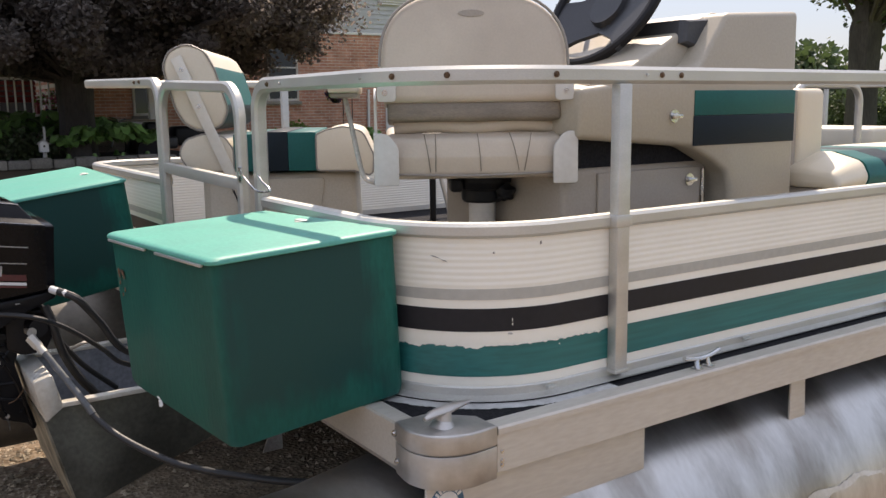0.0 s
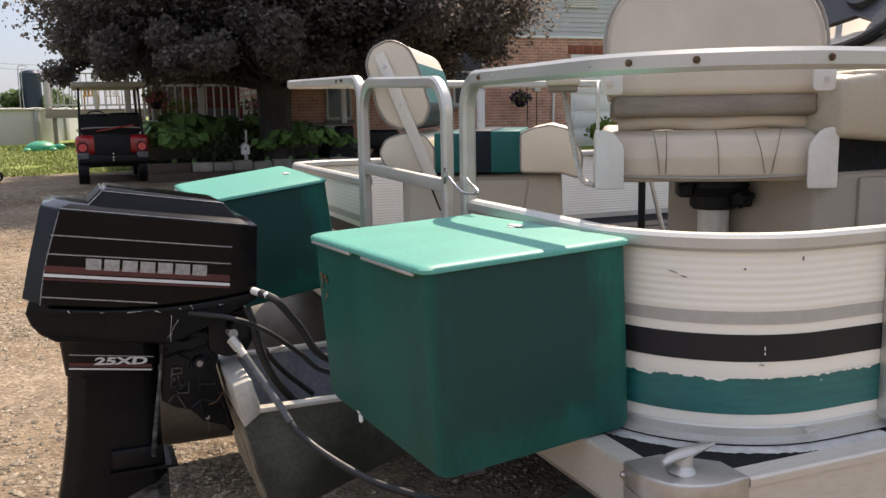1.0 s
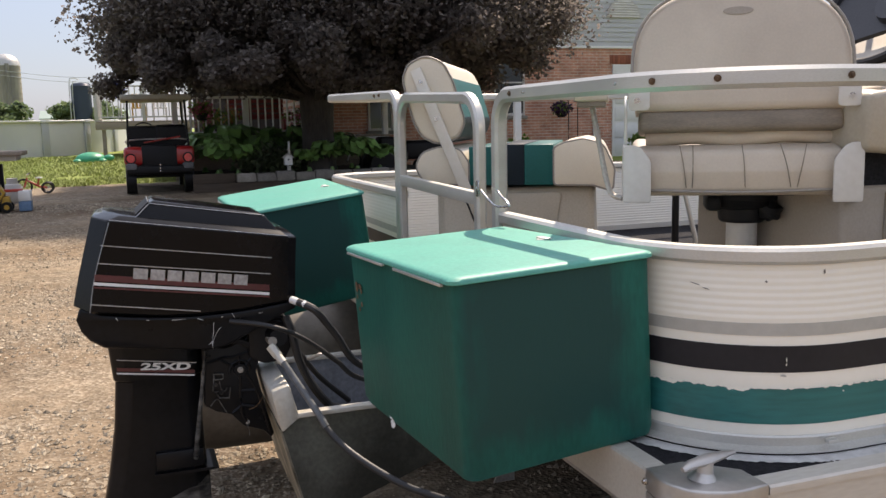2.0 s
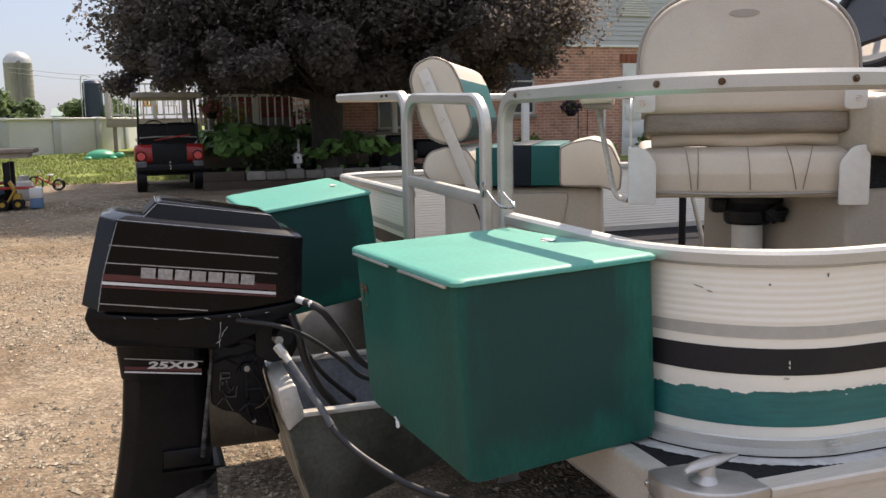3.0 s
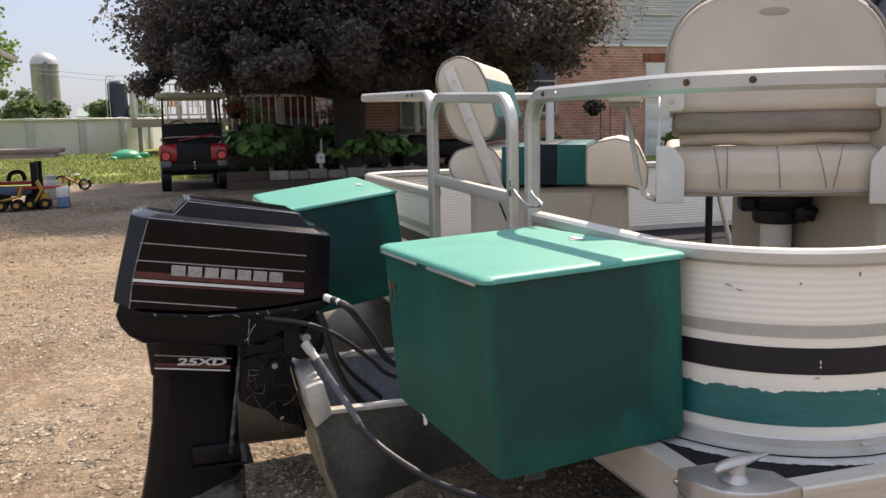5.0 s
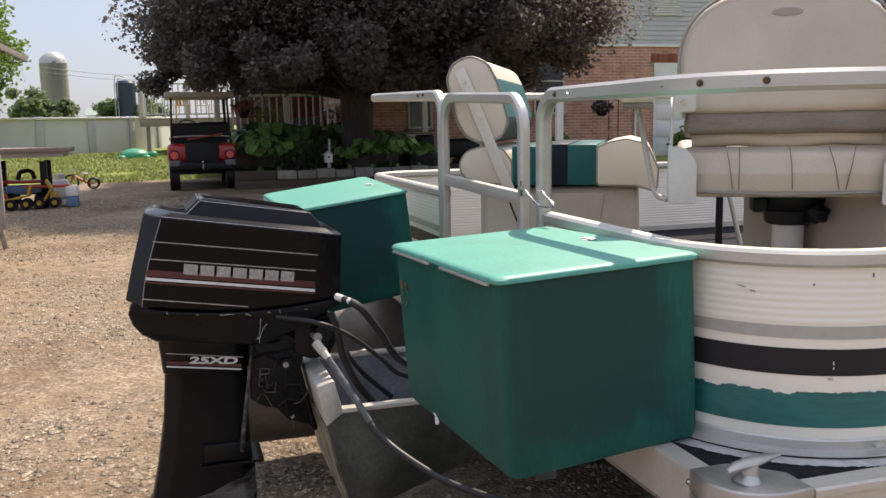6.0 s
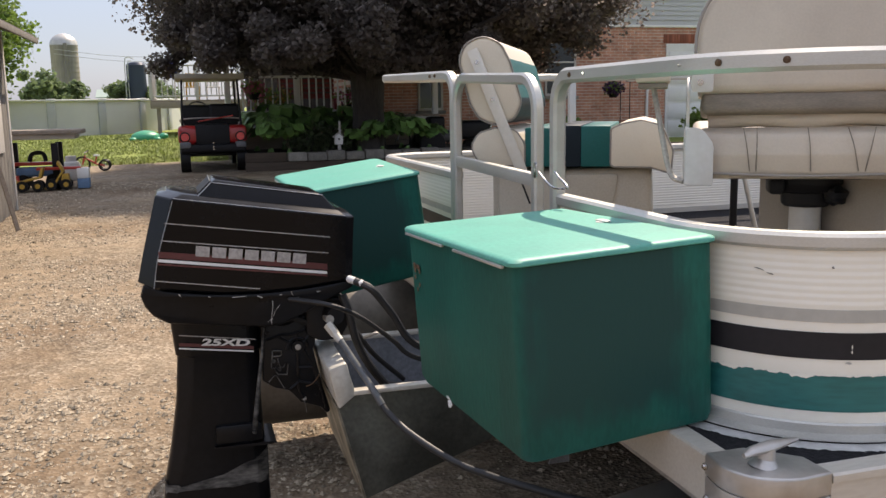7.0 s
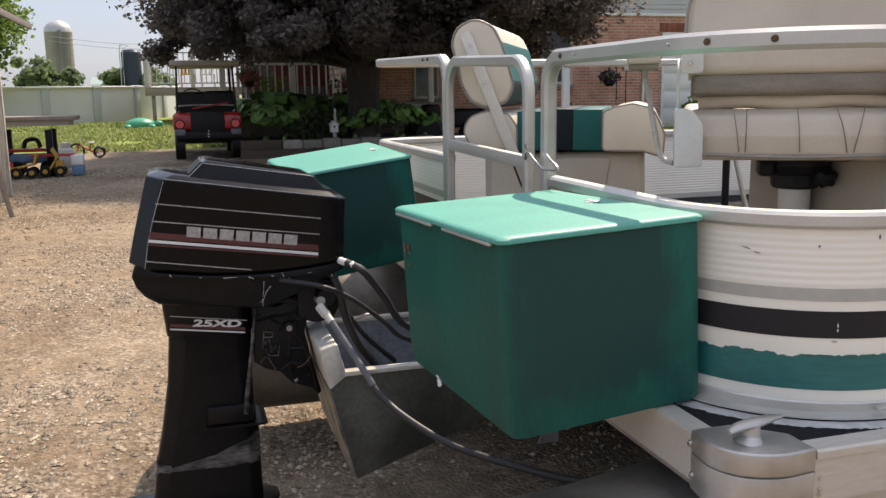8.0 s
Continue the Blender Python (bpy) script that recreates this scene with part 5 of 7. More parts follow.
def ground_material():
    m = bpy.data.materials.new("gravel yard and lawn")
    m.use_nodes = True
    n, l = m.node_tree.nodes, m.node_tree.links
    bsdf = n["Principled BSDF"]
    tc = n.new("ShaderNodeTexCoord")

    def tex(scale, detail, kind="ShaderNodeTexNoise"):
        t = n.new(kind)
        t.inputs["Scale"].default_value = scale
        if kind == "ShaderNodeTexNoise":
            t.inputs["Detail"].default_value = detail
        l.new(tc.outputs["Object"], t.inputs["Vector"])
        return t

    def ramp(src, stops):
        r = n.new("ShaderNodeValToRGB")
        while len(r.color_ramp.elements) < len(stops):
            r.color_ramp.elements.new(0.5)
        for e, (p, c) in zip(r.color_ramp.elements, stops):
            e.position, e.color = p, (*c, 1)
        l.new(src, r.inputs[0])
        return r.outputs[0]

    def mix(a, b, f, mode="MIX"):
        k = n.new("ShaderNodeMix")
        k.data_type, k.blend_type = "RGBA", mode
        l.new(a, k.inputs[6]), l.new(b, k.inputs[7])
        if isinstance(f, float):
            k.inputs[0].default_value = f
        else:
            l.new(f, k.inputs[0])
        return k.outputs[2]
    big = tex(0.55, 6)
    fine = tex(38.0, 4)
    vor = tex(55.0, 0, "ShaderNodeTexVoronoi")
    earth = ramp(big.outputs[0], [(0.32, (0.128, 0.084, 0.052)), (0.48, (0.205, 0.146, 0.092)), (0.64, (0.285, 0.220, 0.150))])
    stones = ramp(vor.outputs["Color"], [(0.2, (0.105, 0.080, 0.058)), (0.55, (0.225, 0.182, 0.130)), (0.9, (0.40, 0.345, 0.265))])
    spread = ramp(tex(1.7, 5).outputs[0], [(0.38, (0.15, 0.15, 0.15)), (0.62, (0.75, 0.75, 0.75))])
    gravel = mix(earth, stones, spread)
    grain = ramp(fine.outputs[0], [(0.3, (0.40, 0.40, 0.40)), (0.7, (0.60, 0.60, 0.60))])
    gravel = mix(gravel, grain, 0.7, "OVERLAY")
    mid = ramp(tex(8.0, 6).outputs[0], [(0.35, (0.36, 0.36, 0.36)), (0.65, (0.64, 0.64, 0.64))])
    gravel = mix(gravel, mid, 0.7, "OVERLAY")
    grass = ramp(tex(2.2, 6).outputs[0], [(0.3, (0.135, 0.185, 0.040)), (0.55, (0.225, 0.275, 0.070)), (0.75, (0.31, 0.32, 0.12))])
    grass = mix(grass, grain, 0.8, "OVERLAY")
    # lawn beyond a ragged edge
    sep = n.new("ShaderNodeSeparateXYZ")
    l.new(tc.outputs["Object"], sep.inputs[0])

    def math_node(op, a, b):
        k = n.new("ShaderNodeMath")
        k.operation = op
        for i, v in enumerate((a, b)):
            if isinstance(v, (int, float)):
                k.inputs[i].default_value = v
            else:
                l.new(v, k.inputs[i])
        return k.outputs[0]
    wob = math_node("MULTIPLY", math_node("SUBTRACT", tex(0.9, 5).outputs[0], 0.5), 3.0)
    west = math_node("ADD", math_node("MULTIPLY", sep.outputs[0], -1.0), wob)
    lawn_w = math_node("GREATER_THAN", west, 18.4)
    lawn_n = math_node("GREATER_THAN", math_node("ADD", sep.outputs[1], wob), 12.0)
    lawn = math_node("MAXIMUM", lawn_w, lawn_n)
    l.new(mix(gravel, grass, lawn), bsdf.inputs["Base Color"])
    bsdf.inputs["Roughness"].default_value = 0.95
    bsdf.inputs["Specular IOR Level"].default_value = 0.2
    b = n.new("ShaderNodeBump")
    b.inputs["Strength"].default_value, b.inputs["Distance"].default_value = 0.9, 0.012
    l.new(mix(vor.outputs["Distance"], fine.outputs[0], 0.5), b.inputs["Height"])
    l.new(b.outputs[0], bsdf.inputs["Normal"])
    return m


def ground_sheet():
    xs = sorted({*np.round(np.concatenate([np.linspace(-8, 4, 80), np.linspace(-50, -8, 70), [-2500, -1200, -600, -300, -150, -80, -60, 8, 15, 30, 60, 150, 400, 1200, 2500]]), 3)})
    ys = sorted({*np.round(np.concatenate([np.linspace(-6, 4, 70), np.linspace(4, 20, 24), [-2500, -1200, -500, -200, -80, -40, -25, -15, -10, 30, 50, 90, 200, 500, 1200, 2500]]), 3)})
    bm = bmesh.new()
    grid = [[bm.verts.new((x, y, yard(x, y) + (0.012 * noise.noise((x * 1.3, y * 1.3, 0)) + 0.006 * noise.noise((x * 5, y * 5, 3)) - 0.010 if -9 < x < 5 and -7 < y < 5 else -0.01))) for y in ys] for x in xs]
    for i in range(len(xs) - 1):
        for j in range(len(ys) - 1):
            bm.faces.new((grid[i][j], grid[i + 1][j], grid[i + 1][j + 1], grid[i][j + 1]))
    return bm


GROUND = ground_material()
solo("ground", ground_sheet(), GROUND, "sunlit tan gravel yard running into lawn", "ground", kind="structure", angle=180)
# ---- house, pool, farm ----
def brick_material():
    m = bpy.data.materials.new("red brick wall")
    m.use_nodes = True
    n, l = m.node_tree.nodes, m.node_tree.links
    tc, sep, com = n.new("ShaderNodeTexCoord"), n.new("ShaderNodeSeparateXYZ"), n.new("ShaderNodeCombineXYZ")
    l.new(tc.outputs["Object"], sep.inputs[0])
    l.new(sep.outputs[1], com.inputs[0]), l.new(sep.outputs[2], com.inputs[1])
    br = n.new("ShaderNodeTexBrick")
    br.inputs["Scale"].default_value = 1.0
    br.inputs["Brick Width"].default_value, br.inputs["Row Height"].default_value, br.inputs["Mortar Size"].default_value = 0.23, 0.077, 0.007
    br.inputs["Color1"].default_value, br.inputs["Color2"].default_value, br.inputs["Mortar"].default_value = (0.50, 0.245, 0.165, 1), (0.41, 0.185, 0.125, 1), (0.54, 0.47, 0.40, 1)
    l.new(com.outputs[0], br.inputs["Vector"])
    nz = n.new("ShaderNodeTexNoise")
    nz.inputs["Scale"].default_value, nz.inputs["Detail"].default_value = 3.0, 6
    l.new(tc.outputs["Object"], nz.inputs["Vector"])
    mx_ = n.new("ShaderNodeMix")
    mx_.data_type, mx_.blend_type = "RGBA", "OVERLAY"
    mx_.inputs[0].default_value = 0.5
    l.new(br.outputs[0], mx_.inputs[6]), l.new(nz.outputs[0], mx_.inputs[7])
    l.new(mx_.outputs[2], n["Principled BSDF"].inputs["Base Color"])
    n["Principled BSDF"].inputs["Roughness"].default_value = 0.9
    b = n.new("ShaderNodeBump")
    b.inputs["Distance"].default_value, b.inputs["Strength"].default_value = 0.01, 0.6
    b.invert = True
    l.new(br.outputs["Fac"], b.inputs["Height"])
    l.new(b.outputs[0], n["Principled BSDF"].inputs["Normal"])
    return m


BRICK = brick_material()
SIDING = material("grey vinyl siding", (0.47, 0.485, 0.49), 0.6, 0, 0.08, 1.2)
WHITE = material("white paint", (0.72, 0.72, 0.70), 0.5, 0, 0.08, 3)
ROOF = material("grey asphalt shingle", (0.10, 0.095, 0.09), 0.95, 0, 0.3, 6, 0.5, 40)
GLASS_DARK = material("dark window glass", (0.015, 0.018, 0.02), 0.08, 0, 0.1, 2)
DECK_WOOD = material("weathered deck wood", (0.30, 0.245, 0.19), 0.85, 0, 0.2, 3, 0.3, 40, stretch=(1, 0.2, 4))
OLD_WHITE = material("greyed white wood", (0.52, 0.50, 0.47), 0.7, 0, 0.15, 3)
POOL = material("pale pool wall", (0.62, 0.62, 0.60), 0.5, 0.1, 0.10, 0.8)
POOL_RIB = material("grey pool upright", (0.44, 0.45, 0.45), 0.5, 0.1, 0.1, 2)
CONCRETE = material("silo concrete", (0.32, 0.29, 0.245), 0.9, 0, 0.22, 0.5, 0.3, 4, second=(0.20, 0.19, 0.175), stain_scale=0.35, stretch=(1, 1, 0.15))
SILO_BLUE = material("dark blue steel", (0.020, 0.032, 0.060), 0.4, 0.2, 0.2, 0.6)
BARK = material("dark bark", (0.060, 0.052, 0.046), 0.95, 0, 0.4, 5, 1.0, 30, stretch=(1, 1, 0.25))
LEAF_RED = leafy(material("dark maroon maple leaf", (0.072, 0.065, 0.062), 0.75, 0, 0.3, 1.0, island=0.25, gloss=0.08), (0.24, 0.21, 0.19), 0.6)
LEAF_GREEN = leafy(material("green leaf", (0.125, 0.190, 0.050), 0.6, 0, 0.3, 1.0, island=0.45, gloss=0.3), (0.22, 0.34, 0.07), 0.4)
LEAF_FAR = leafy(material("far foliage", (0.16, 0.215, 0.115), 0.7, 0, 0.3, 0.5, island=0.25), (0.22, 0.30, 0.14), 0.4)
LEAF_HEDGE = leafy(material("dark shrub foliage", (0.065, 0.095, 0.042), 0.7, 0, 0.3, 0.5, island=0.5), (0.08, 0.12, 0.045), 0.3)
HOSTA = material("hosta leaf", (0.16, 0.31, 0.085), 0.5, 0, 0.25, 3.0, piece=0.45)
GRASS = material("grass blade", (0.30, 0.35, 0.09), 0.7, 0, 0.3, 1.5, island=0.4)
PEBBLE = material("gravel stone", (0.37, 0.305, 0.22), 0.9, 0, 0.2, 30, island=0.5)
STONE = material("edging stone", (0.26, 0.24, 0.21), 0.9, 0, 0.25, 6, 0.5, 40, piece=0.25)
CART_RED = material("red cart paint", (0.42, 0.018, 0.018), 0.3, 0, 0.15, 6, coat=0.4)
TAIL = material("red tail lamp", (0.85, 0.10, 0.09), 0.25, 0, 0.1, 20)
TOY_GREEN = material("green toy plastic", (0.020, 0.30, 0.16), 0.45, 0, 0.1, 4)
TOY_YELLOW = material("yellow toy plastic", (0.45, 0.27, 0.04), 0.5, 0, 0.15, 6)
TOY_RED = material("red toy paint", (0.45, 0.045, 0.03), 0.45, 0, 0.15, 6)
BLUE = material("blue fabric", (0.018, 0.030, 0.21), 0.8, 0, 0.2, 8)
PINK = material("pink petals", (0.55, 0.14, 0.22), 0.7, 0, 0.2, 8, island=0.4)
HX = -20.3

# the porch interior's shade is put into this dark board colour
PORCH_SHADE = material("dark boards for porch shade", (0.085, 0.072, 0.065), 0.8, 0, 0.3, 2.0, 0.3, 30, stretch=(1, 6, 0.4))
house = thing("brick_house", (-24, 9, 0.4), "red brick house with grey siding in the gable", "house")
part("wall", block(-28, HX, 3.25, 17.9, 0.2, 3.46), BRICK, house, "red brick wall", smooth=False)
gable = bmesh.new()
EAVE_L, EAVE_R, PEAK = 6.3, 18.1, 6.6
boards = []
z = 3.462
while z < PEAK - 0.1:
    f = (z - 3.46) / (PEAK - 3.46)
    y0, y1 = EAVE_L + (12.2 - EAVE_L) * f, EAVE_R - (EAVE_R - 12.2) * f
    boards.append(slab([(HX - 0.02, z), (HX + 0.030, z), (HX + 0.012, z + 0.125), (HX - 0.02, z + 0.125)], "y", y0, y1))
    z += 0.125
part("siding", join(*boards), SIDING, house, "grey lapped siding boards", smooth=False)
# added wall, kept dark to stand for the shaded porch interior
part("porch_wall", block(-23.2, -23.0, 0.95, 3.25, 0.2, 3.3), PORCH_SHADE, house, "added dark wall for the shaded porch interior", smooth=False)
part("trim_board", block(HX, HX + 0.035, 3.25, 18.1, 3.40, 3.465, 0.004), WHITE, house)
for s in (1, -1):
    e = EAVE_R + 0.5 if s > 0 else EAVE_L - 0.5
    ez = 3.46 - 0.27
    part("roof", slab([(e, ez), (12.2, PEAK + 0.05), (12.2, PEAK + 0.2), (e, ez + 0.15)], "x", -29, HX + 0.4), ROOF, house, "grey shingle roof", smooth=False)
part("roof", slab([(1.7, 3.3), (7.0, 3.9), (7.0, 4.05), (1.7, 3.45)], "x", -29, HX + 0.5), ROOF, house, smooth=False)


def half_round(cy, cz, r, n=16):
    return [(cy + r * math.cos(math.pi * k / n), cz + r * math.sin(math.pi * k / n)) for k in range(n + 1)]


vent = part("vent", slab(half_round(12.10, 4.21, 0.52), "x", HX + 0.02, HX + 0.05), OLD_WHITE, house, "half-round white louvre vent", smooth=False)
for k in range(7):
    zz = 4.235 + 0.065 * k
    w = math.sqrt(max(0.01, 0.46 ** 2 - (zz - 4.21) ** 2))
    part("slat", block(HX + 0.045, HX + 0.075, 12.10 - w, 12.10 + w, zz, zz + 0.028), WHITE, vent, smooth=False)


def window(y0, y1, z0, z1, parent):
    w = part("window", block(HX - 0.03, HX + 0.012, y0, y1, z0, z1), GLASS_DARK, parent, "dark window with a white frame", smooth=False)
    for a, b, c, d in ((y0, y0 + 0.06, z0, z1), (y1 - 0.06, y1, z0, z1), (y0 + 0.06, y1 - 0.06, z1 - 0.06, z1), (y0 + 0.06, y1 - 0.06, z0, z0 + 0.06), (y0 + 0.06, y1 - 0.06, (z0 + z1) / 2 - 0.02, (z0 + z1) / 2 + 0.02)):
        part("frame", block(HX + 0.002, HX + 0.035, a, b, c, d, 0.004), OLD_WHITE, w)
    part("sill", block(HX, HX + 0.09, y0 - 0.05, y1 + 0.05, z0 - 0.09, z0 - 0.002, 0.006), STONE, w)
    return w


window(8.28, 9.16, 1.66, 3.36, house)
window(4.9, 5.55, 1.35, 2.9, house)
door = part("door", block(HX - 0.03, HX + 0.025, 11.78, 13.1, 0.5, 2.98, 0.004), WHITE, house, "white panelled door under a brick lintel", smooth=False)
for k in range(5):
    part("panel", block(HX + 0.024, HX + 0.036, 11.86, 13.02, 0.55 + 0.46 * k, 0.93 + 0.46 * k, 0.008), WHITE, door)
for k in range(18):
    part("lintel_brick", block(HX, HX + 0.016, 11.70 + 0.082 * k, 11.775 + 0.082 * k, 3.0, 3.23, 0.002), material("lintel brick", (0.30, 0.10, 0.06), 0.9, piece=0.3) if k == 0 else bpy.data.materials["lintel brick"], door)
part("downpipe", rod((HX + 0.05, 11.19, 0.45), (HX + 0.05, 11.22, 1.95), 0.035), WHITE, house, "white pipe on the wall")


def leaves(n, where, size, up=0.5, seed=1, spread=0.4):
    """Many small bent leaves (two triangles folded along the midrib) at places that where(rng) gives."""
    rng = np.random.default_rng(seed)
    c = np.array([where(rng) for _ in range(n)])
    a = rng.normal(size=(n, 3))
    a[:, 2] *= up
    a /= np.linalg.norm(a, axis=1)[:, None]
    b = np.cross(a, rng.normal(size=(n, 3)))
    b /= np.linalg.norm(b, axis=1)[:, None]
    s = (size * rng.uniform(1 - spread, 1 + spread, n))[:, None]
    nn = np.cross(a, b)
    v = np.stack([c - a * s * 0.5, c + b * s * 0.42 + nn * s * 0.12, c + a * s * 0.5, c - b * s * 0.42 + nn * s * 0.12], 1).reshape(-1, 3)
    i = np.arange(n) * 4
    f = np.stack([np.stack([i, i + 1, i + 2], 1), np.stack([i, i + 2, i + 3], 1)], 1).reshape(-1, 3)
    me = bpy.data.meshes.new("leaves")
    me.from_pydata(v.tolist(), [], f.tolist())
    return me


def mesh_part(name, me, mat, parent, label="", offset=True):
    if parent is not None and offset:
        me.transform(Matrix.Translation(-parent.location))
    me.materials.append(mat)
    ob = new(name, me)
    ob.parent = parent
    if label:
        ob["label"] = label
    return ob


def clump_where(centres, radii, shell=0.35):
    cs = [Vector(c) for c in centres]

    def where(rng):
        k = rng.integers(len(cs))
        d = rng.normal(size=3)
        while np.linalg.norm(d) > 2.3:
            d = rng.normal(size=3)
        d *= np.array((1.0, 1.0, 0.72))
        r = radii[k] * (0.42 + 0.10 * shell)
        return (cs[k].x + d[0] * r, cs[k].y + d[1] * r, cs[k].z + d[2] * r)
    return where


def tree(base, trunk_r, fork, crown_c, crown_r, n_clumps, n_leaves, size, leaf, label, seed, clump_r=(0.6, 1.1), floor=None, dome=False):
    rng = np.random.default_rng(seed)
    bx, by = base
    bz = yard(bx, by)
    t = thing("tree", (bx, by, bz), label, "tree")
    trunk = [[(bx + r * math.cos(a) * (1 + 0.08 * math.sin(5 * a)), by + r * math.sin(a), bz + h) for a in [2 * math.pi * k / 14 for k in range(14)]]
             for h, r in ((-0.05, trunk_r * 1.35), (0.25, trunk_r * 1.08), (fork * 0.6, trunk_r * 0.95), (fork, trunk_r * 1.05), (fork + 0.5, trunk_r * 0.7), (crown_c[2] - bz, trunk_r * 0.3))]
    part("trunk", loft(trunk), BARK, t)
    cs, rs, limbs = [], [], []
    for k in range(n_clumps):
        d = rng.normal(size=3)
        d /= np.linalg.norm(d)
        if dome:
            d[2] = abs(d[2])
            f = rng.random() ** 0.33
            if k % 3 == 0:
                d[2] *= 0.15
                d /= np.linalg.norm(d)
                f = rng.uniform(0.75, 1.0)
        else:
            f = rng.random() ** 0.4
        c = [crown_c[i] + d[i] * crown_r[i] * f for i in range(3)]
        r = rng.uniform(*clump_r)
        if floor is not None:
            low = bz + floor + 0.05 * math.hypot(c[0] - bx, c[1] - by) + r * 0.4
            if k % 6 == 0:
                a, q = rng.uniform(0, 6.28), rng.uniform(1.2, 4.4)
                r = rng.uniform(0.28, 0.5)
                c = [bx + q * math.cos(a), by + q * math.sin(a), bz + floor - 0.42 + 0.8 * rng.random()]
            elif c[2] < low:
                c[2] = low + abs(rng.normal()) * 0.3
        cs.append(c), rs.append(r)
        if k % 5 == 0:
            mid = ((bx + c[0]) / 2, (by + c[1]) / 2, bz + fork + 0.45 * max(0.3, c[2] - bz - fork))
            limbs.append(sweep(smooth_path([(bx, by, bz + fork * 0.95), mid, c], 8), circle(trunk_r * 0.16, 6)))
    part("limb", join(*limbs), BARK, t)
    mesh_part("crown", leaves(n_leaves, clump_where(cs, rs, 0.6), size, 0.6, seed), leaf, t)
    return t


tree((-16.7, 2.9), 0.33, 1.7, (-16.7, 3.62, 2.6), (3.4, 4.35, 6.2), 700, 460000, 0.078, LEAF_RED, "broad maple tree with dark maroon leaves", 5, (0.60, 1.30), 2.36, True)
tree((-29.5, -6.4), 0.14, 1.5, (-29.5, -6.5, 3.9), (1.5, 1.4, 2.0), 60, 12000, 0.13, LEAF_GREEN, "light green tree beyond the shed", 7, (0.5, 0.9))
tree((-9.4, 16.9), 0.30, 2.6, (-8.6, 17.6, 4.9), (2.2, 2.4, 1.9), 90, 26000, 0.12, LEAF_HEDGE, "old tree with a dark broken trunk", 8, (0.5, 0.9))
for k, (x, y, z, r, h) in enumerate(((-98, -14.6, 2.6, 2.6, 2.2), (-99, -11.6, 2.0, 1.8, 1.8), (-101, -6.6, 2.4, 1.6, 1.7), (-101, -2.7, 2.4, 1.7, 1.8), (-70, -17, 2.5, 2.5, 2.5))):
    tree((x, y), 0.2, 0.8, (x, y, z + 0.6), (r, r, h), 22, 2600, 0.42, LEAF_FAR, "small field tree near the silos", 20 + k, (0.6, 1.1))


def woods(rng):
    a = rng.random()
    x, y = -75 + 60 * a + rng.normal() * 2, 62 + 22 * a + rng.normal() * 2
    top = 3.8 + 1.6 * math.sin(a * 19) + 0.9 * math.sin(a * 47)
    return (x, y, 0.6 + top * rng.random() ** 0.6)


tagged(mesh_part("far_woods", leaves(16000, woods, 0.75, 0.7, 31), LEAF_HEDGE, None), "distant green tree line", "woods", kind="stuff")


def hedge(rng):
    x, y = -19 + 10 * rng.random(), 21 + 2 * rng.random()
    return (x, y, 0.3 + (1.25 + 0.25 * math.sin(1.9 * x)) * rng.random() ** 0.7)


tagged(mesh_part("hedge", leaves(22000, hedge, 0.11, 0.7, 33), LEAF_HEDGE, None), "overgrown green shrubs along the yard", "shrubs", kind="stuff")

# pool
pool = thing("swimming_pool", (-36.4, -6.2, 0.6), "round above-ground pool with a pale wall", "pool")
PR, PC2 = 5.55, Vector((-36.4, -6.2, 0))
part("wall", loft([[(PC2.x + r * math.cos(a), PC2.y + r * math.sin(a), z) for a in [2 * math.pi * k / 64 for k in range(64)]] for r, z in ((PR, 0.5), (PR, 1.82))], False), POOL, pool)
ringp = [PC2 + Vector((PR * math.cos(2 * math.pi * k / 64), PR * math.sin(2 * math.pi * k / 64), 1.85)) for k in range(65)]
part("top_rail", sweep(ringp, rect(0.20, 0.06, 0.012), caps=False), WHITE, pool, "white pool top rail")
for k in range(20):
    a = radians(14 + 17.2 * k)
    m = Matrix.Translation(PC2 + Vector((PR * math.cos(a), PR * math.sin(a), 0))) @ pose(0, 0, 0, 0, 0, math.degrees(a))
    part("upright", block(-0.01, 0.07, -0.13, 0.13, 0.5, 1.83, 0.02, 2, m), POOL_RIB, pool)
    part("rail_cap", block(-0.10, 0.12, -0.15, 0.15, 1.80, 1.90, 0.02, 2, m), WHITE, pool)


def railing(parent, x, y0, y1, zf, h, mat, gap=0.13, along="y"):
    """A straight railing of posts, rails and balusters."""
    def bl(a0, a1, w, z0, z1):
        return block(x - w, x + w, a0, a1, z0, z1, 0.004) if along == "y" else block(a0, a1, x - w, x + w, z0, z1, 0.004)
    n = max(1, round((y1 - y0) / 1.6))
    for k in range(n + 1):
        y = y0 + (y1 - y0) * k / n
        part("post", bl(y - 0.05, y + 0.05, 0.05, zf, zf + h + 0.06), mat, parent)
    part("handrail", bl(y0, y1, 0.05, zf + h - 0.05, zf + h), mat, parent)
    part("bottom_rail", bl(y0, y1, 0.025, zf + 0.10, zf + 0.15), mat, parent)
    k = 0
    y = y0 + gap
    while y < y1 - 0.05:
        part("baluster", bl(y - 0.017, y + 0.017, 0.017, zf + 0.15, zf + h - 0.05), mat, parent, smooth=False)
        y += gap


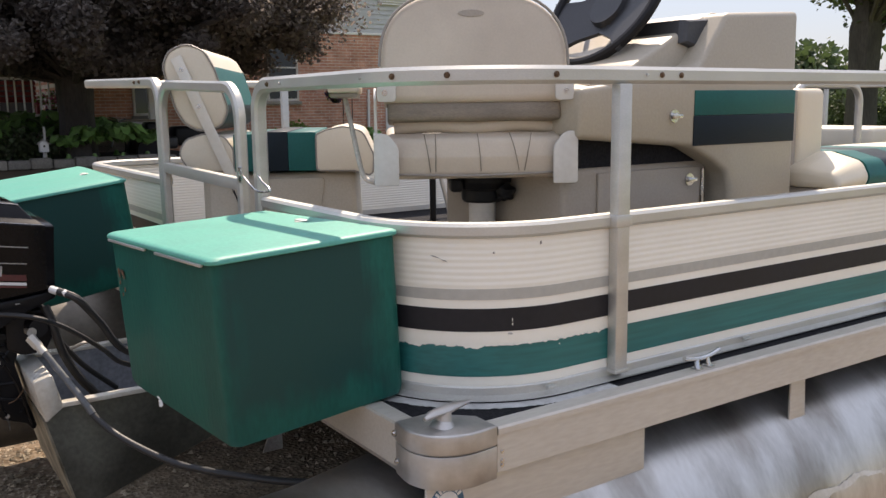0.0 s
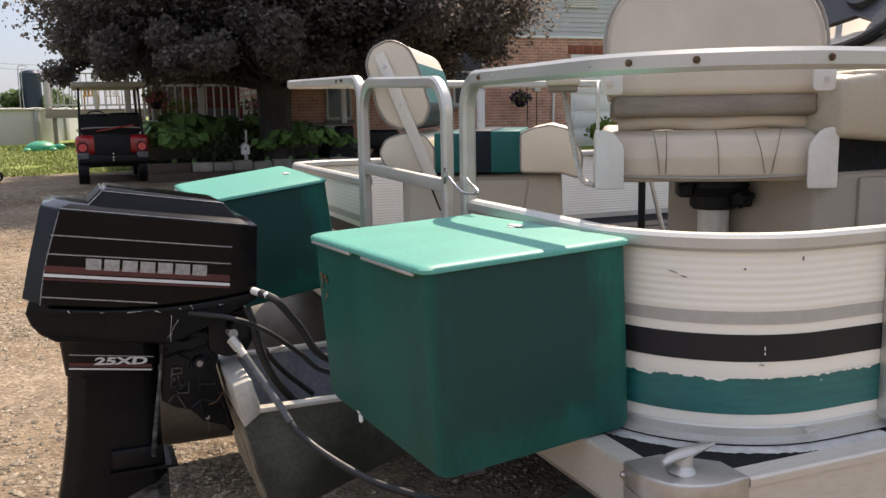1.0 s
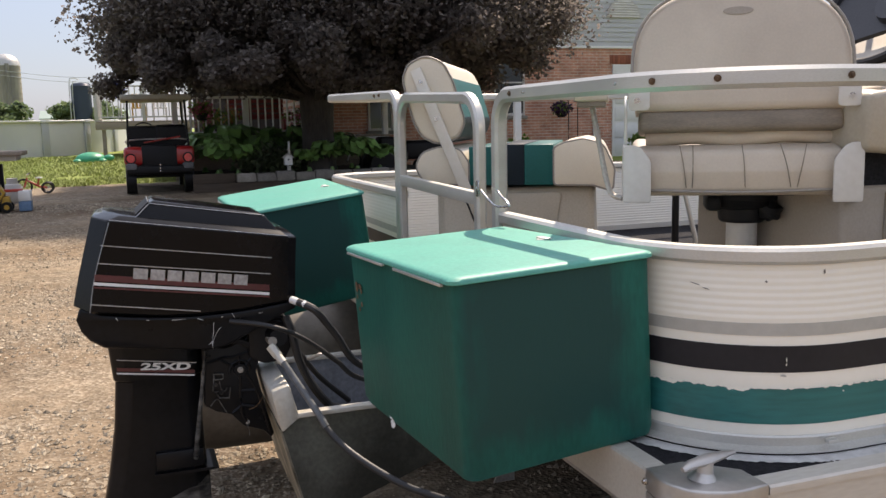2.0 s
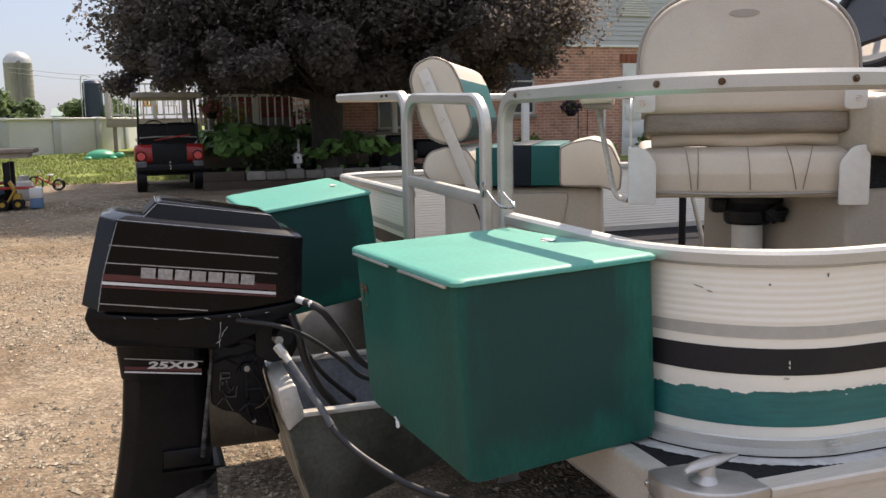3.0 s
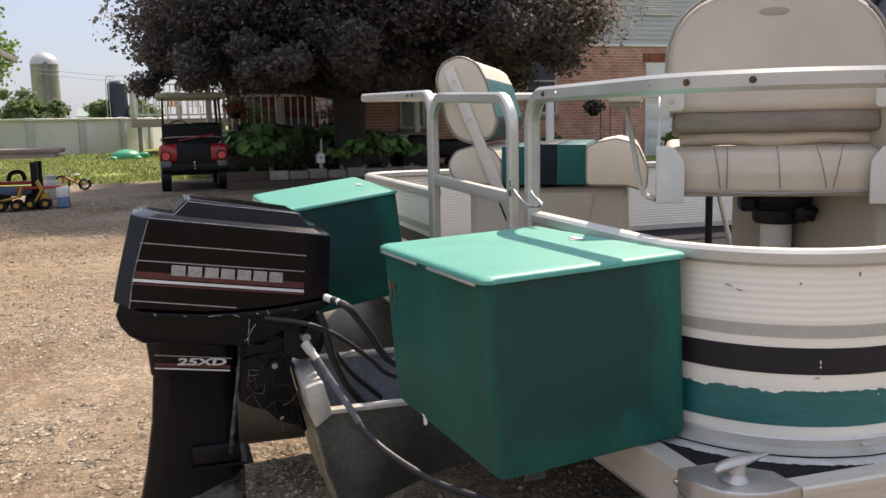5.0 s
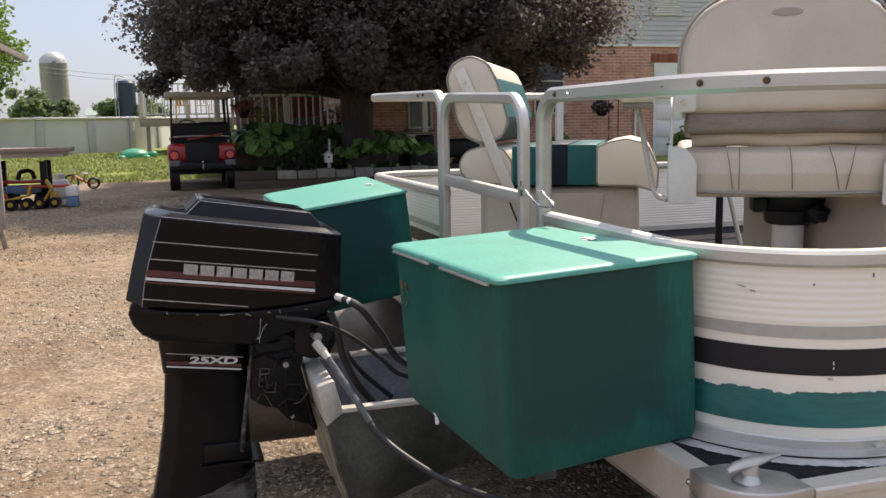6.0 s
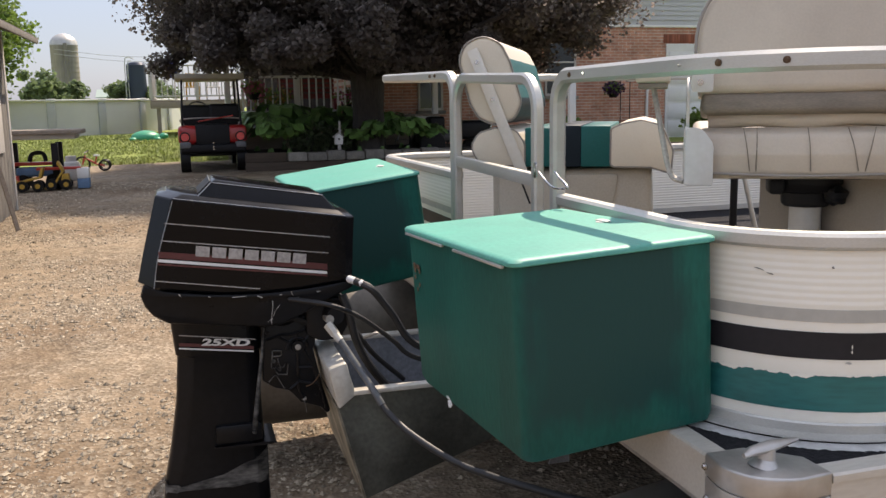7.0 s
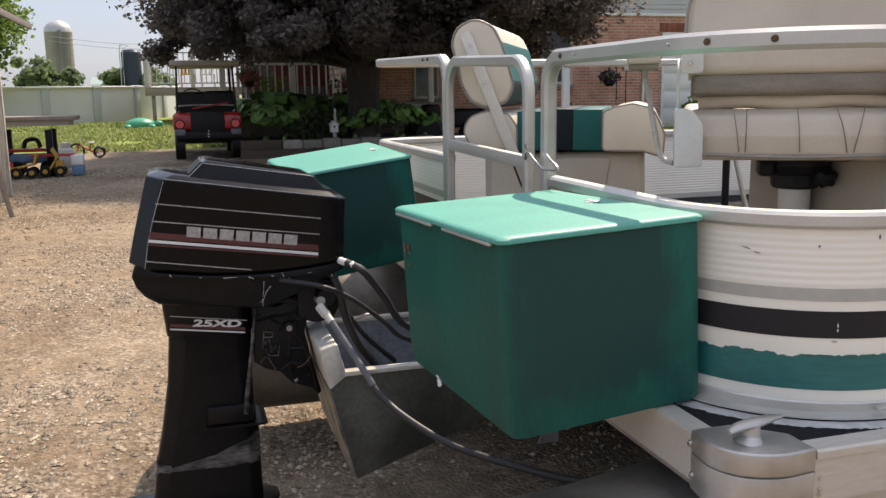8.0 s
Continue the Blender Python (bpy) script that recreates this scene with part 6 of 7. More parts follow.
pd = thing("pool_deck", (-31, 0.5, 0.6), "raised timber pool deck with a white railing", "deck")
for k in range(22):
    part("board", block(-33.0, -28.9, -1.62 + 0.20 * k, -1.43 + 0.20 * k, 1.74, 1.78, 0.003), DECK_WOOD, pd)
part("fascia", block(-28.93, -28.88, -1.64, 2.8, 1.52, 1.735, 0.004), DECK_WOOD, pd)
for y in (-1.4, -0.2, 1.2, 2.6):
    part("support_post", block(-29.1, -28.97, y - 0.06, y + 0.06, 0.5, 1.74, 0.004), DECK_WOOD, pd)
railing(pd, -28.98, -1.6, 2.7, 1.78, 1.12, OLD_WHITE, 0.17)
railing(pd, -1.58, -32.9, -29.0, 1.78, 1.12, OLD_WHITE, 0.2, "x")
umb = thing("patio_umbrella", (-29.6, -0.85, 1.78), "closed blue patio umbrella on the pool deck", "umbrella")
part("canopy", loft([[(-29.6 + r * math.cos(a), -0.85 + r * math.sin(a) * (1 + 0.2 * math.sin(3 * a)), z) for a in [2 * math.pi * k / 12 for k in range(12)]] for z, r in ((2.45, 0.05), (2.58, 0.14), (2.78, 0.20), (2.95, 0.16), (3.06, 0.04))]), BLUE, umb)
part("pole", rod((-29.6, -0.85, 1.78), (-29.6, -0.85, 3.1), 0.02), OLD_WHITE, umb)


def patio_chair(x, y, z, mat, label):
    c = thing("patio_chair", (x, y, z), label, "chair", "patio chairs")
    part("seat", block(x - 0.24, x + 0.24, y - 0.24, y + 0.24, z + 0.40, z + 0.44, 0.015), mat, c)
    for dx, dy in ((-0.2, -0.2), (-0.2, 0.2), (0.2, -0.2), (0.2, 0.2)):
        part("leg", rod((x + dx, y + dy, z), (x + dx, y + dy, z + 0.41), 0.022), mat, c)
    for k in range(4):
        part("back_slat", block(x - 0.26, x - 0.23, y - 0.21 + 0.115 * k, y - 0.13 + 0.115 * k, z + 0.44, z + 0.88, 0.01), mat, c)
    for s in (-1, 1):
        part("arm", block(x - 0.25, x + 0.22, y + s * 0.23 - 0.025, y + s * 0.23 + 0.025, z + 0.62, z + 0.65, 0.01), mat, c)


patio_chair(-29.7, 0.35, 1.78, WHITE, "white moulded plastic patio chair on the pool deck")
patio_chair(-29.8, 0.95, 1.78, WHITE, "white moulded plastic patio chair on the pool deck")
patio_chair(-29.6, -0.3, 1.78, TOY_YELLOW, "yellow plastic patio chair on the pool deck")

porch = thing("porch", (-19.3, 2.3, 0.4), "low shaded porch with a weathered railing", "porch")
for k in range(24):
    part("board", block(-20.28 if k > 14 else -22.9, -18.72, 0.2 + 0.20 * k, 0.39 + 0.20 * k, 1.24, 1.28, 0.003), DECK_WOOD, porch)
part("fascia", block(-18.76, -18.70, 0.2, 5.0, 0.98, 1.235, 0.004), OLD_WHITE, porch)
part("lattice", block(-18.84, -18.80, 0.2, 5.0, 0.3, 1.24), DECK_WOOD, porch, smooth=False)
railing(porch, -18.75, 0.25, 3.2, 1.28, 0.90, WHITE, 0.16)
for y in (0.25, 1.75, 3.2, 4.9):
    part("column", block(-18.83, -18.70, y - 0.06, y + 0.06, 1.28, 3.3, 0.005), WHITE, porch)


RED_FABRIC = material("red painted wood", (0.28, 0.030, 0.028), 0.6, 0, 0.2, 5)
bench = thing("porch_bench", (-19.6, 2.05, 1.28), "dark red bench on the shaded porch", "bench")
for k in range(4):
    part("back_slat", block(-19.86, -19.83, 1.45, 2.75, 1.72 + 0.11 * k, 1.80 + 0.11 * k, 0.008), RED_FABRIC, bench)
part("seat", block(-19.82, -19.40, 1.45, 2.75, 1.68, 1.72, 0.01), RED_FABRIC, bench)
for y in (1.5, 2.7):
    part("leg", block(-19.86, -19.42, y - 0.03, y + 0.03, 1.28, 1.68, 0.005), RED_FABRIC, bench)


def basket(x, y, z, r, mats, label, seed):
    t = thing("hanging_basket", (x, y, z), label, "hanging basket", "hanging baskets")
    part("pot", loft([[(x + q * math.cos(a), y + q * math.sin(a), zz) for a in [2 * math.pi * k / 14 for k in range(14)]] for zz, q in ((z - r * 0.9, r * 0.35), (z - r * 0.3, r * 0.6))]), BLACK, t)
    for k, (m, n) in enumerate(mats):
        ob = mesh_part("blossom" if m is not LEAF_GREEN else "foliage", leaves(n, clump_where([(x, y, z)], [r], 0.8), 0.07, 0.8, seed + k), m, t)
        ob["kind"] = "stuff"
    return t


VIOLET = material("dark violet petals", (0.055, 0.02, 0.07), 0.7, 0, 0.2, 8, island=0.5)
hb1 = basket(-19.7, 9.93, 1.82, 0.26, ((VIOLET, 500), (LEAF_GREEN, 160)), "hanging basket of dark violet flowers on a hook", 41)
part("hook", hose([(-19.72, 10.15, yard(-19.72, 10.15)), (-19.72, 10.15, 1.6), (-19.72, 10.13, 2.05), (-19.72, 10.03, 2.12), (-19.7, 9.93, 2.05), (-19.7, 9.93, 1.95)], 0.012, 30, 6), BLACK, hb1)
fd = thing("bird_feeder", (-19.65, 10.38, yard(-19.65, 10.38)), "small pale bird feeder on a thin pole", "bird feeder")
part("pole", rod((-19.65, 10.38, yard(-19.65, 10.38)), (-19.65, 10.38, 2.0), 0.012), BLACK, fd)
part("house", block(-19.72, -19.58, 10.29, 10.47, 1.98, 2.08, 0.01), OLD_WHITE, fd)
basket(-18.6, 2.55, 2.75, 0.34, ((PINK, 300), (WHITE, 260), (LEAF_GREEN, 300)), "hanging basket of pink and white flowers under the porch eave", 44)
basket(-18.6, 0.8, 1.9, 0.26, ((PINK, 260), (LEAF_GREEN, 220)), "hanging basket of pink flowers by the porch rail", 47)


def planter(x, y, z, mats, seed):
    t = thing("flower_pot", (x, y, z), "dark flower pot with pink and yellow blooms on the porch", "flower pot", "porch flower pots")
    part("pot", loft([[(x + q * math.cos(a), y + q * math.sin(a), z + h) for a in [2 * math.pi * k / 16 for k in range(16)]] for h, q in ((0, 0.11), (0.22, 0.15), (0.25, 0.16))]), BLACK, t)
    for k, (m, n) in enumerate(mats):
        ob = mesh_part("blossom" if m is not LEAF_GREEN else "foliage", leaves(n, clump_where([(x, y, z + 0.42)], [0.34], 0.8), 0.06, 0.8, seed + k), m, t)
        ob["kind"] = "stuff"


planter(-18.95, 0.95, 1.28, ((PINK, 160), (LEAF_GREEN, 240)), 71)
planter(-18.95, 1.35, 1.28, ((TOY_YELLOW, 90), (LEAF_GREEN, 260)), 74)
planter(-18.95, 2.9, 1.28, ((PINK, 200), (WHITE, 60), (LEAF_GREEN, 200)), 77)


def shrub(x, y, h, w, n, mat, size, label, seed):
    z = yard(x, y)
    t = thing("shrub", (x, y, z), label, "shrub", "shrubs")
    part("stems", join(*[rod((x, y, z - 0.02), (x + 0.6 * w * math.cos(k), y + 0.6 * w * math.sin(k), z + h * 0.7), 0.012, 0.004, 6) for k in range(5)]), BARK, t)
    mesh_part("leaves", leaves(n, clump_where([(x, y, z + h * 0.62), (x, y + w * 0.4, z + h * 0.5), (x, y - w * 0.4, z + h * 0.5)], [h * 0.42, h * 0.36, h * 0.36], 0.7), size, 0.7, seed), mat, t)


shrub(-19.4, 8.6, 0.75, 0.6, 700, LEAF_GREEN, 0.10, "bright green shrub below the window", 51)
shrub(-19.4, 12.3, 0.85, 0.6, 900, LEAF_GREEN, 0.10, "bright green shrub beside the white door", 52)
shrub(-19.4, 10.6, 0.55, 0.6, 500, HOSTA, 0.10, "low green shrub by the brick wall", 53)


BED_TOP = 0.60
SOIL = material("dark bed soil", (0.045, 0.036, 0.028), 0.95, 0, 0.4, 6, 0.8, 40)
tagged(part("plant_bed", slab(flat_round([(-15.92, 0.36), (-15.92, 4.6), (-16.6, 5.2), (-18.7, 5.2), (-18.7, 0.36)], 0.15, 3), "z", 0.2, BED_TOP, 0.02), SOIL, None), "raised bed of dark soil round the maple", "plant bed", kind="structure")


def hosta(x, y, r, seed):
    """A clump of broad arching leaves."""
    rng = np.random.default_rng(seed)
    z = BED_TOP - 0.02
    t = thing("hosta", (x, y, z), "broad-leaved green hosta in the shaded bed", "plant", "hostas")
    for k in range(40):
        bm = bmesh.new()
        a = rng.uniform(0, 6.28)
        reach, h, w = r * rng.uniform(0.45, 1.05), 0.80 * r + 0.45 * r * rng.random(), 0.07 + 0.06 * rng.random()
        d, s = Vector((math.cos(a), math.sin(a), 0)), Vector((-math.sin(a), math.cos(a), 0))
        rows = []
        for f, ww in ((0.25, 0.02), (0.5, 0.8), (0.75, 1.0), (0.92, 0.6), (1.0, 0.02)):
            c = Vector((x, y, z)) + d * reach * f + Vector((0, 0, h * math.sin(min(1.0, f * 1.15) * 2.3) + 0.03))
            rows.append([bm.verts.new(c - s * w * ww + Vector((0, 0, 0.03 * ww))), bm.verts.new(c), bm.verts.new(c + s * w * ww + Vector((0, 0, 0.03 * ww)))])
        for p, q in zip(rows, rows[1:]):
            bm.faces.new((p[0], p[1], q[1], q[0]))
            bm.faces.new((p[1], p[2], q[2], q[1]))
        part("leaf", bm, HOSTA, t)
    part("crown", rod((x, y, z - 0.02), (x, y, z + 0.12), 0.08, 0.03), HOSTA, t)


for k, (x, y, r) in enumerate(((-17.9, 0.75, 0.62), (-18.2, 1.35, 0.75), (-17.9, 1.95, 0.6), (-18.3, 2.4, 0.7), (-17.3, 3.35, 0.6), (-17.4, 3.75, 0.5), (-17.6, 2.9, 0.5), (-18.5, 0.5, 0.6))):
    hosta(x, y, r * 1.05, 60 + k)
for k, (x, y, r) in enumerate(((-16.15, 3.05, 0.50), (-16.10, 3.55, 0.52), (-16.25, 4.05, 0.42), (-16.30, 2.62, 0.36), (-16.32, 0.86, 0.52), (-16.40, 1.25, 0.48), (-16.9, 0.95, 0.6))):
    hosta(x, y, r, 80 + k)


def bed_shrub(x, y, h, n, seed):
    """A low shaded shrub of small leaves on a few stems."""
    t = thing("shrub", (x, y, BED_TOP), "low dark green shrub in the shaded bed", "shrub", "bed shrubs")
    for k in range(5):
        a = k * 1.3 + seed
        part("stem", rod((x, y, BED_TOP - 0.03), (x + 0.16 * math.cos(a), y + 0.16 * math.sin(a), BED_TOP + h * 0.6), 0.012, 0.006, 6), BARK, t)
    mesh_part("leaves", leaves(n, clump_where([(x, y, BED_TOP + h * 0.5), (x, y + 0.2, BED_TOP + h * 0.4), (x, y - 0.2, BED_TOP + h * 0.4)], [h * 0.75, h * 0.6, h * 0.6], 0.7), 0.075, 0.7, seed), LEAF_HEDGE, t)


for k, (x, y, h) in enumerate(((-16.35, 1.62, 0.60), (-16.45, 2.15, 0.48), (-16.75, 1.9, 0.62))):
    bed_shrub(x, y, h, 520, 90 + k)
for k in range(9):
    y = 1.32 + 0.37 * k
    x = -15.82 + 0.03 * math.sin(k * 2.1)
    solo("edging_stone", block(x - 0.11, x + 0.11, y - 0.18, y + 0.18, 0.482, 0.655 + 0.015 * math.sin(k * 3.7), 0.03, 2), STONE, "grey stone block edging the plant bed", "stone", "edging stones")
solo("edging_timber", block(-15.90, -15.78, 0.36, 1.12, 0.482, 0.66, 0.015, 2), TIMBER_DARK, "dark brown timber edging the plant bed", "timber", "bed timbers")
# added filler course; its dark colour stands for the dark ground there
solo("edging_timber", block(-15.93, -15.74, 0.36, 4.5, yard(-15.84, 0.3) - 0.03, 0.48, 0.015, 2), TIMBER_DARK, "dark filler timber added under the edging stones", "timber", "bed timbers")

# birdhouse on a short post in the bed
BX, BY, BZ = -15.98, 2.15, 0.77
bird = thing("birdhouse", (BX, BY, BED_TOP), "small white wooden birdhouse on a post in the bed", "birdhouse")
part("box", slab([(BY - 0.075, BZ), (BY + 0.075, BZ), (BY + 0.075, BZ + 0.15), (BY, BZ + 0.205), (BY - 0.075, BZ + 0.15)], "x", BX - 0.07, BX + 0.07, 0.004), WHITE, bird)
for q in (-1, 1):
    part("roof", slab([(BY, BZ + 0.212), (BY + q * 0.105, BZ + 0.135), (BY + q * 0.105, BZ + 0.149), (BY, BZ + 0.228)], "x", BX - 0.085, BX + 0.09, 0.002), OLD_WHITE, bird)
part("hole", rod((BX + 0.068, BY, BZ + 0.105), (BX + 0.0715, BY, BZ + 0.105), 0.019, 0.019, 16), BLACK, bird)
part("perch", rod((BX + 0.07, BY, BZ + 0.065), (BX + 0.11, BY, BZ + 0.065), 0.005, 0.005, 8), OLD_WHITE, bird)
part("post", block(BX - 0.02, BX + 0.02, BY - 0.02, BY + 0.02, BED_TOP - 0.05, BZ, 0.003), OLD_WHITE, bird)
stake = thing("garden_stake", (BX - 0.15, BY + 0.06, BED_TOP), "white wooden garden stake behind the birdhouse", "stake")
part("stick", block(BX - 0.165, BX - 0.135, BY + 0.035, BY + 0.075, BED_TOP - 0.05, 1.22, 0.004), OLD_WHITE, stake)

# silos
silo = thing("concrete_silo", (-119.6, -14.0, 0.9), "tall grey concrete silo with a domed metal roof", "silo")
part("shaft", loft([[(-119.6 + 1.62 * math.cos(a), -14.0 + 1.62 * math.sin(a), z) for a in [2 * math.pi * k / 36 for k in range(36)]] for z in (0.9, 9.5)]), CONCRETE, silo)
part("dome", loft([[(-119.6 + 1.66 * math.cos(t) * math.cos(a), -14.0 + 1.66 * math.cos(t) * math.sin(a), 9.5 + 1.45 * math.sin(t)) for a in [2 * math.pi * k / 36 for k in range(36)]] for t in (0, 0.35, 0.7, 1.05, 1.3, 1.5)]), material("silo dome metal", (0.5, 0.49, 0.47), 0.5, 0.4, 0.2, 1), silo, "dull metal dome")
part("chute", rod((-117.95, -13.7, 0.9), (-117.95, -13.7, 9.7), 0.22), CONCRETE, silo)
for k in range(14):
    part("hoop", sweep([(-119.6 + 1.635 * math.cos(2 * math.pi * j / 36), -14.0 + 1.635 * math.sin(2 * math.pi * j / 36), 1.4 + 0.6 * k) for j in range(37)], rect(0.03, 0.04, 0.005), caps=False), CONCRETE, silo)
bsl = thing("blue_silo", (-99.8, -4.9, 0.9), "small dark blue steel silo with a ladder cage", "silo")
part("shaft", loft([[(-99.8 + r * math.cos(a), -4.9 + r * math.sin(a), z) for a in [2 * math.pi * k / 28 for k in range(28)]] for z, r in ((0.9, 1.0), (6.15, 1.0), (6.4, 0.8), (6.5, 0.1))]), SILO_BLUE, bsl)
part("ladder_cage", join(hose([(-98.8, -5.95, 0.9), (-98.8, -5.95, 6.2), (-98.9, -5.6, 6.9), (-99.2, -5.0, 6.75)], 0.05, 24, 6), hose([(-98.6, -5.65, 0.9), (-98.6, -5.65, 6.0), (-98.8, -5.3, 6.6)], 0.04, 24, 6)), POOL_RIB, bsl)
shed = thing("far_barn", (-110, -3, 0.9), "low pale green-roofed farm building behind the pool", "barn")
part("wall", block(-112, -108, -9.5, -0.5, 0.9, 2.9), OLD_WHITE, shed, smooth=False)
part("roof", slab([(-107.6, 2.85), (-110, 3.75), (-112.4, 2.85), (-112.4, 2.95), (-110, 3.85), (-107.6, 2.95)], "y", -9.8, -0.2), material("pale green steel roof", (0.30, 0.38, 0.33), 0.5, 0.2), shed, smooth=False)

# ---- near shed ----
SHEDW = material("grey weathered shed boards", (0.20, 0.185, 0.165), 0.9, 0, 0.25, 2, 0.4, 40, stretch=(4, 4, 0.3))
sh = thing("garden_shed", (-9.5, -4.9, 0.15), "grey weathered garden shed with a low eave", "shed")
for k in range(28):
    part("wall_board", block(-11.8 + 0.2 * k, -11.605 + 0.2 * k, -2.95, -2.93, 0.05, 2.55, 0.003), SHEDW, sh)
part("wall", block(-11.79, -6.2, -6.9, -2.951, 0.05, 2.30), SHEDW, sh, smooth=False)
part("corner_board", block(-11.83, -11.74, -2.96, -2.915, 0.05, 2.54, 0.004), OLD_WHITE, sh)
part("roof", slab([(-2.56, 2.43), (-4.9, 3.3), (-7.3, 2.385), (-7.3, 2.46), (-4.9, 3.38), (-2.56, 2.50)], "x", -11.92, -5.9), ROOF, sh, smooth=False)
part("fascia", block(-12.15, -5.9, -2.56, -2.53, 2.40, 2.475, 0.004), SHEDW, sh, "weathered fascia board")
part("window", block(-11.2, -10.5, -2.935, -2.90, 1.0, 1.9, 0.01), OLD_WHITE, sh)
solo("leaning_plank", join(rod((-9.77, -2.60, yard(-9.77, -2.60)), (-9.9, -2.90, 1.60), 0.03, 0.03, 4)), TIMBER, "pale plank leaning against the shed", "plank")

# ---- table and toys ----
tb = thing("plank_table", (-14.5, -3.1, yard(-14.5, -3.1)), "weathered plank table with dark legs", "table")
tz = yard(-14.6, -3.1)
for k in range(5):
    part("plank", block(-15.0 + 0.17 * k, -14.84 + 0.17 * k, -4.4, -2.30, tz + 0.86, tz + 0.93 - 0.004 * (k % 2), 0.012), TIMBER, tb)
part("apron", block(-14.95, -14.25, -4.3, -2.40, tz + 0.78, tz + 0.857, 0.004), OLD_WHITE, tb)
for x in (-14.85, -14.3):
    for y in (-4.2, -3.4, -2.72):
        part("leg", block(x - 0.05, x + 0.05, y - 0.05, y + 0.05, yard(x, y) - 0.005, tz + 0.72, 0.005), BLACK, tb)
part("bench", block(-14.35, -14.15, -3.0, -2.35, tz + 0.30, tz + 0.34, 0.006), TOY_RED, tb, "red painted bench board")
CLOTH_BLUE = material("faded blue plastic", (0.12, 0.22, 0.36), 0.6, 0, 0.2, 9)
for x, y, tilt in ((-14.0, -3.06, 12), (-14.1, -2.66, 58)):
    g = yard(x, y)
    tr = thing("toy_truck", (x, y, g), "yellow plastic toy dump truck with black tyres under the table", "toy", "toy trucks")
    m = Matrix.Translation((x, y, g + 0.17)) @ pose(0, 0, 0, tilt, 0, 0)
    part("bed", slab([(-0.20, 0.0), (0.16, 0.0), (0.24, 0.15), (0.20, 0.15), (0.13, 0.03), (-0.17, 0.03), (-0.21, 0.11), (-0.24, 0.11)], "x", -0.11, 0.11, 0.008, 2, m), TOY_YELLOW, tr)
    part("chassis", block(x - 0.07, x + 0.07, y - 0.17, y + 0.15, g + 0.09, g + 0.15, 0.012), BLACK, tr)
    part("cab", slab([(0.0, 0.10), (0.13, 0.10), (0.12, 0.25), (0.03, 0.25)], "x", x - 0.09, x + 0.09, 0.012, 2, Matrix.Translation((0, y - 0.30 if tilt < 30 else y + 0.02, g))), TOY_YELLOW if tilt > 30 else TOY_RED, tr)
    for dx in (-0.10, 0.10):
        for dy in (-0.12, 0.10):
            w = part("wheel", rod((x + dx - 0.03, y + dy, g + 0.085), (x + dx + 0.03, y + dy, g + 0.085), 0.085, 0.085, 18), BLACK, tr)
            part("hub", rod((x + dx - 0.034, y + dy, g + 0.085), (x + dx + 0.034, y + dy, g + 0.085), 0.045, 0.038, 12), TOY_YELLOW, w)
cr = thing("toy_crate", (-14.2, -2.30, yard(-14.2, -2.30)), "pale blue and white plastic crate by the table leg", "crate")
for z0, z1, mat in ((0.16, 0.32, WHITE), (0.0, 0.158, CLOTH_BLUE)):
    part("side", block(-14.32, -14.08, -2.40, -2.22, yard(-14.2, -2.30) + z0, yard(-14.2, -2.30) + z1, 0.012), mat, cr)
rt = thing("ride_on_toy", (-14.6, -2.95, yard(-14.6, -2.95)), "faded ride-on toy with a red board and dark seat", "toy")
gt = yard(-14.6, -2.95)
part("body", block(-14.75, -14.45, -3.35, -2.70, gt + 0.18, gt + 0.33, 0.04, 3), CLOTH_BLUE, rt)
part("board", block(-14.72, -14.48, -3.40, -2.72, gt + 0.36, gt + 0.41, 0.01), TOY_RED, rt)
part("seat", hose([(-14.6, -3.15, gt + 0.42), (-14.6, -3.10, gt + 0.54), (-14.6, -2.95, gt + 0.55), (-14.6, -2.90, gt + 0.42)], 0.035, 14, 8), BLACK, rt)
for dy in (-3.25, -2.80):
    for dx in (-14.74, -14.46):
        part("wheel", rod((dx - 0.03, dy, gt + 0.11), (dx + 0.03, dy, gt + 0.11), 0.11, 0.11, 16), BLACK, rt)
gz_ = yard(-15.6, -2.64)
jg = thing("gas_bottle", (-15.6, -2.64, gz_), "white gas bottle standing on the gravel", "gas bottle")
part("body", loft([[(-15.6 + r * math.cos(a), -2.64 + r * math.sin(a), gz_ + z) for a in [2 * math.pi * k / 18 for k in range(18)]] for z, r in ((-0.005, 0.12), (0.03, 0.15), (0.10, 0.16), (0.24, 0.16), (0.31, 0.13), (0.34, 0.06))]), OLD_WHITE, jg)
part("collar", loft([[(-15.6 + 0.09 * math.cos(a), -2.64 + 0.09 * math.sin(a), gz_ + z) for a in [2 * math.pi * k / 14 for k in range(14)]] for z in (0.32, 0.42)]), OLD_WHITE, jg)


def wheel_ring(c, r, tube, axis, mat, parent, name="wheel", spokes=0):
    c, axis = Vector(c), Vector(axis).normalized()
    m = Matrix.Translation(c) @ axis.to_track_quat("Z", "Y").to_matrix().to_4x4()
    w = part(name, sweep([m @ Vector((r * math.cos(2 * math.pi * k / 24), r * math.sin(2 * math.pi * k / 24), 0)) for k in range(25)], circle(tube, 6), up=axis, caps=False), mat, parent)
    for k in range(spokes):
        a = 2 * math.pi * k / spokes
        part("spoke", rod(c, m @ Vector((r * math.cos(a), r * math.sin(a), 0)), 0.004, 0.004, 4), STEEL, w)


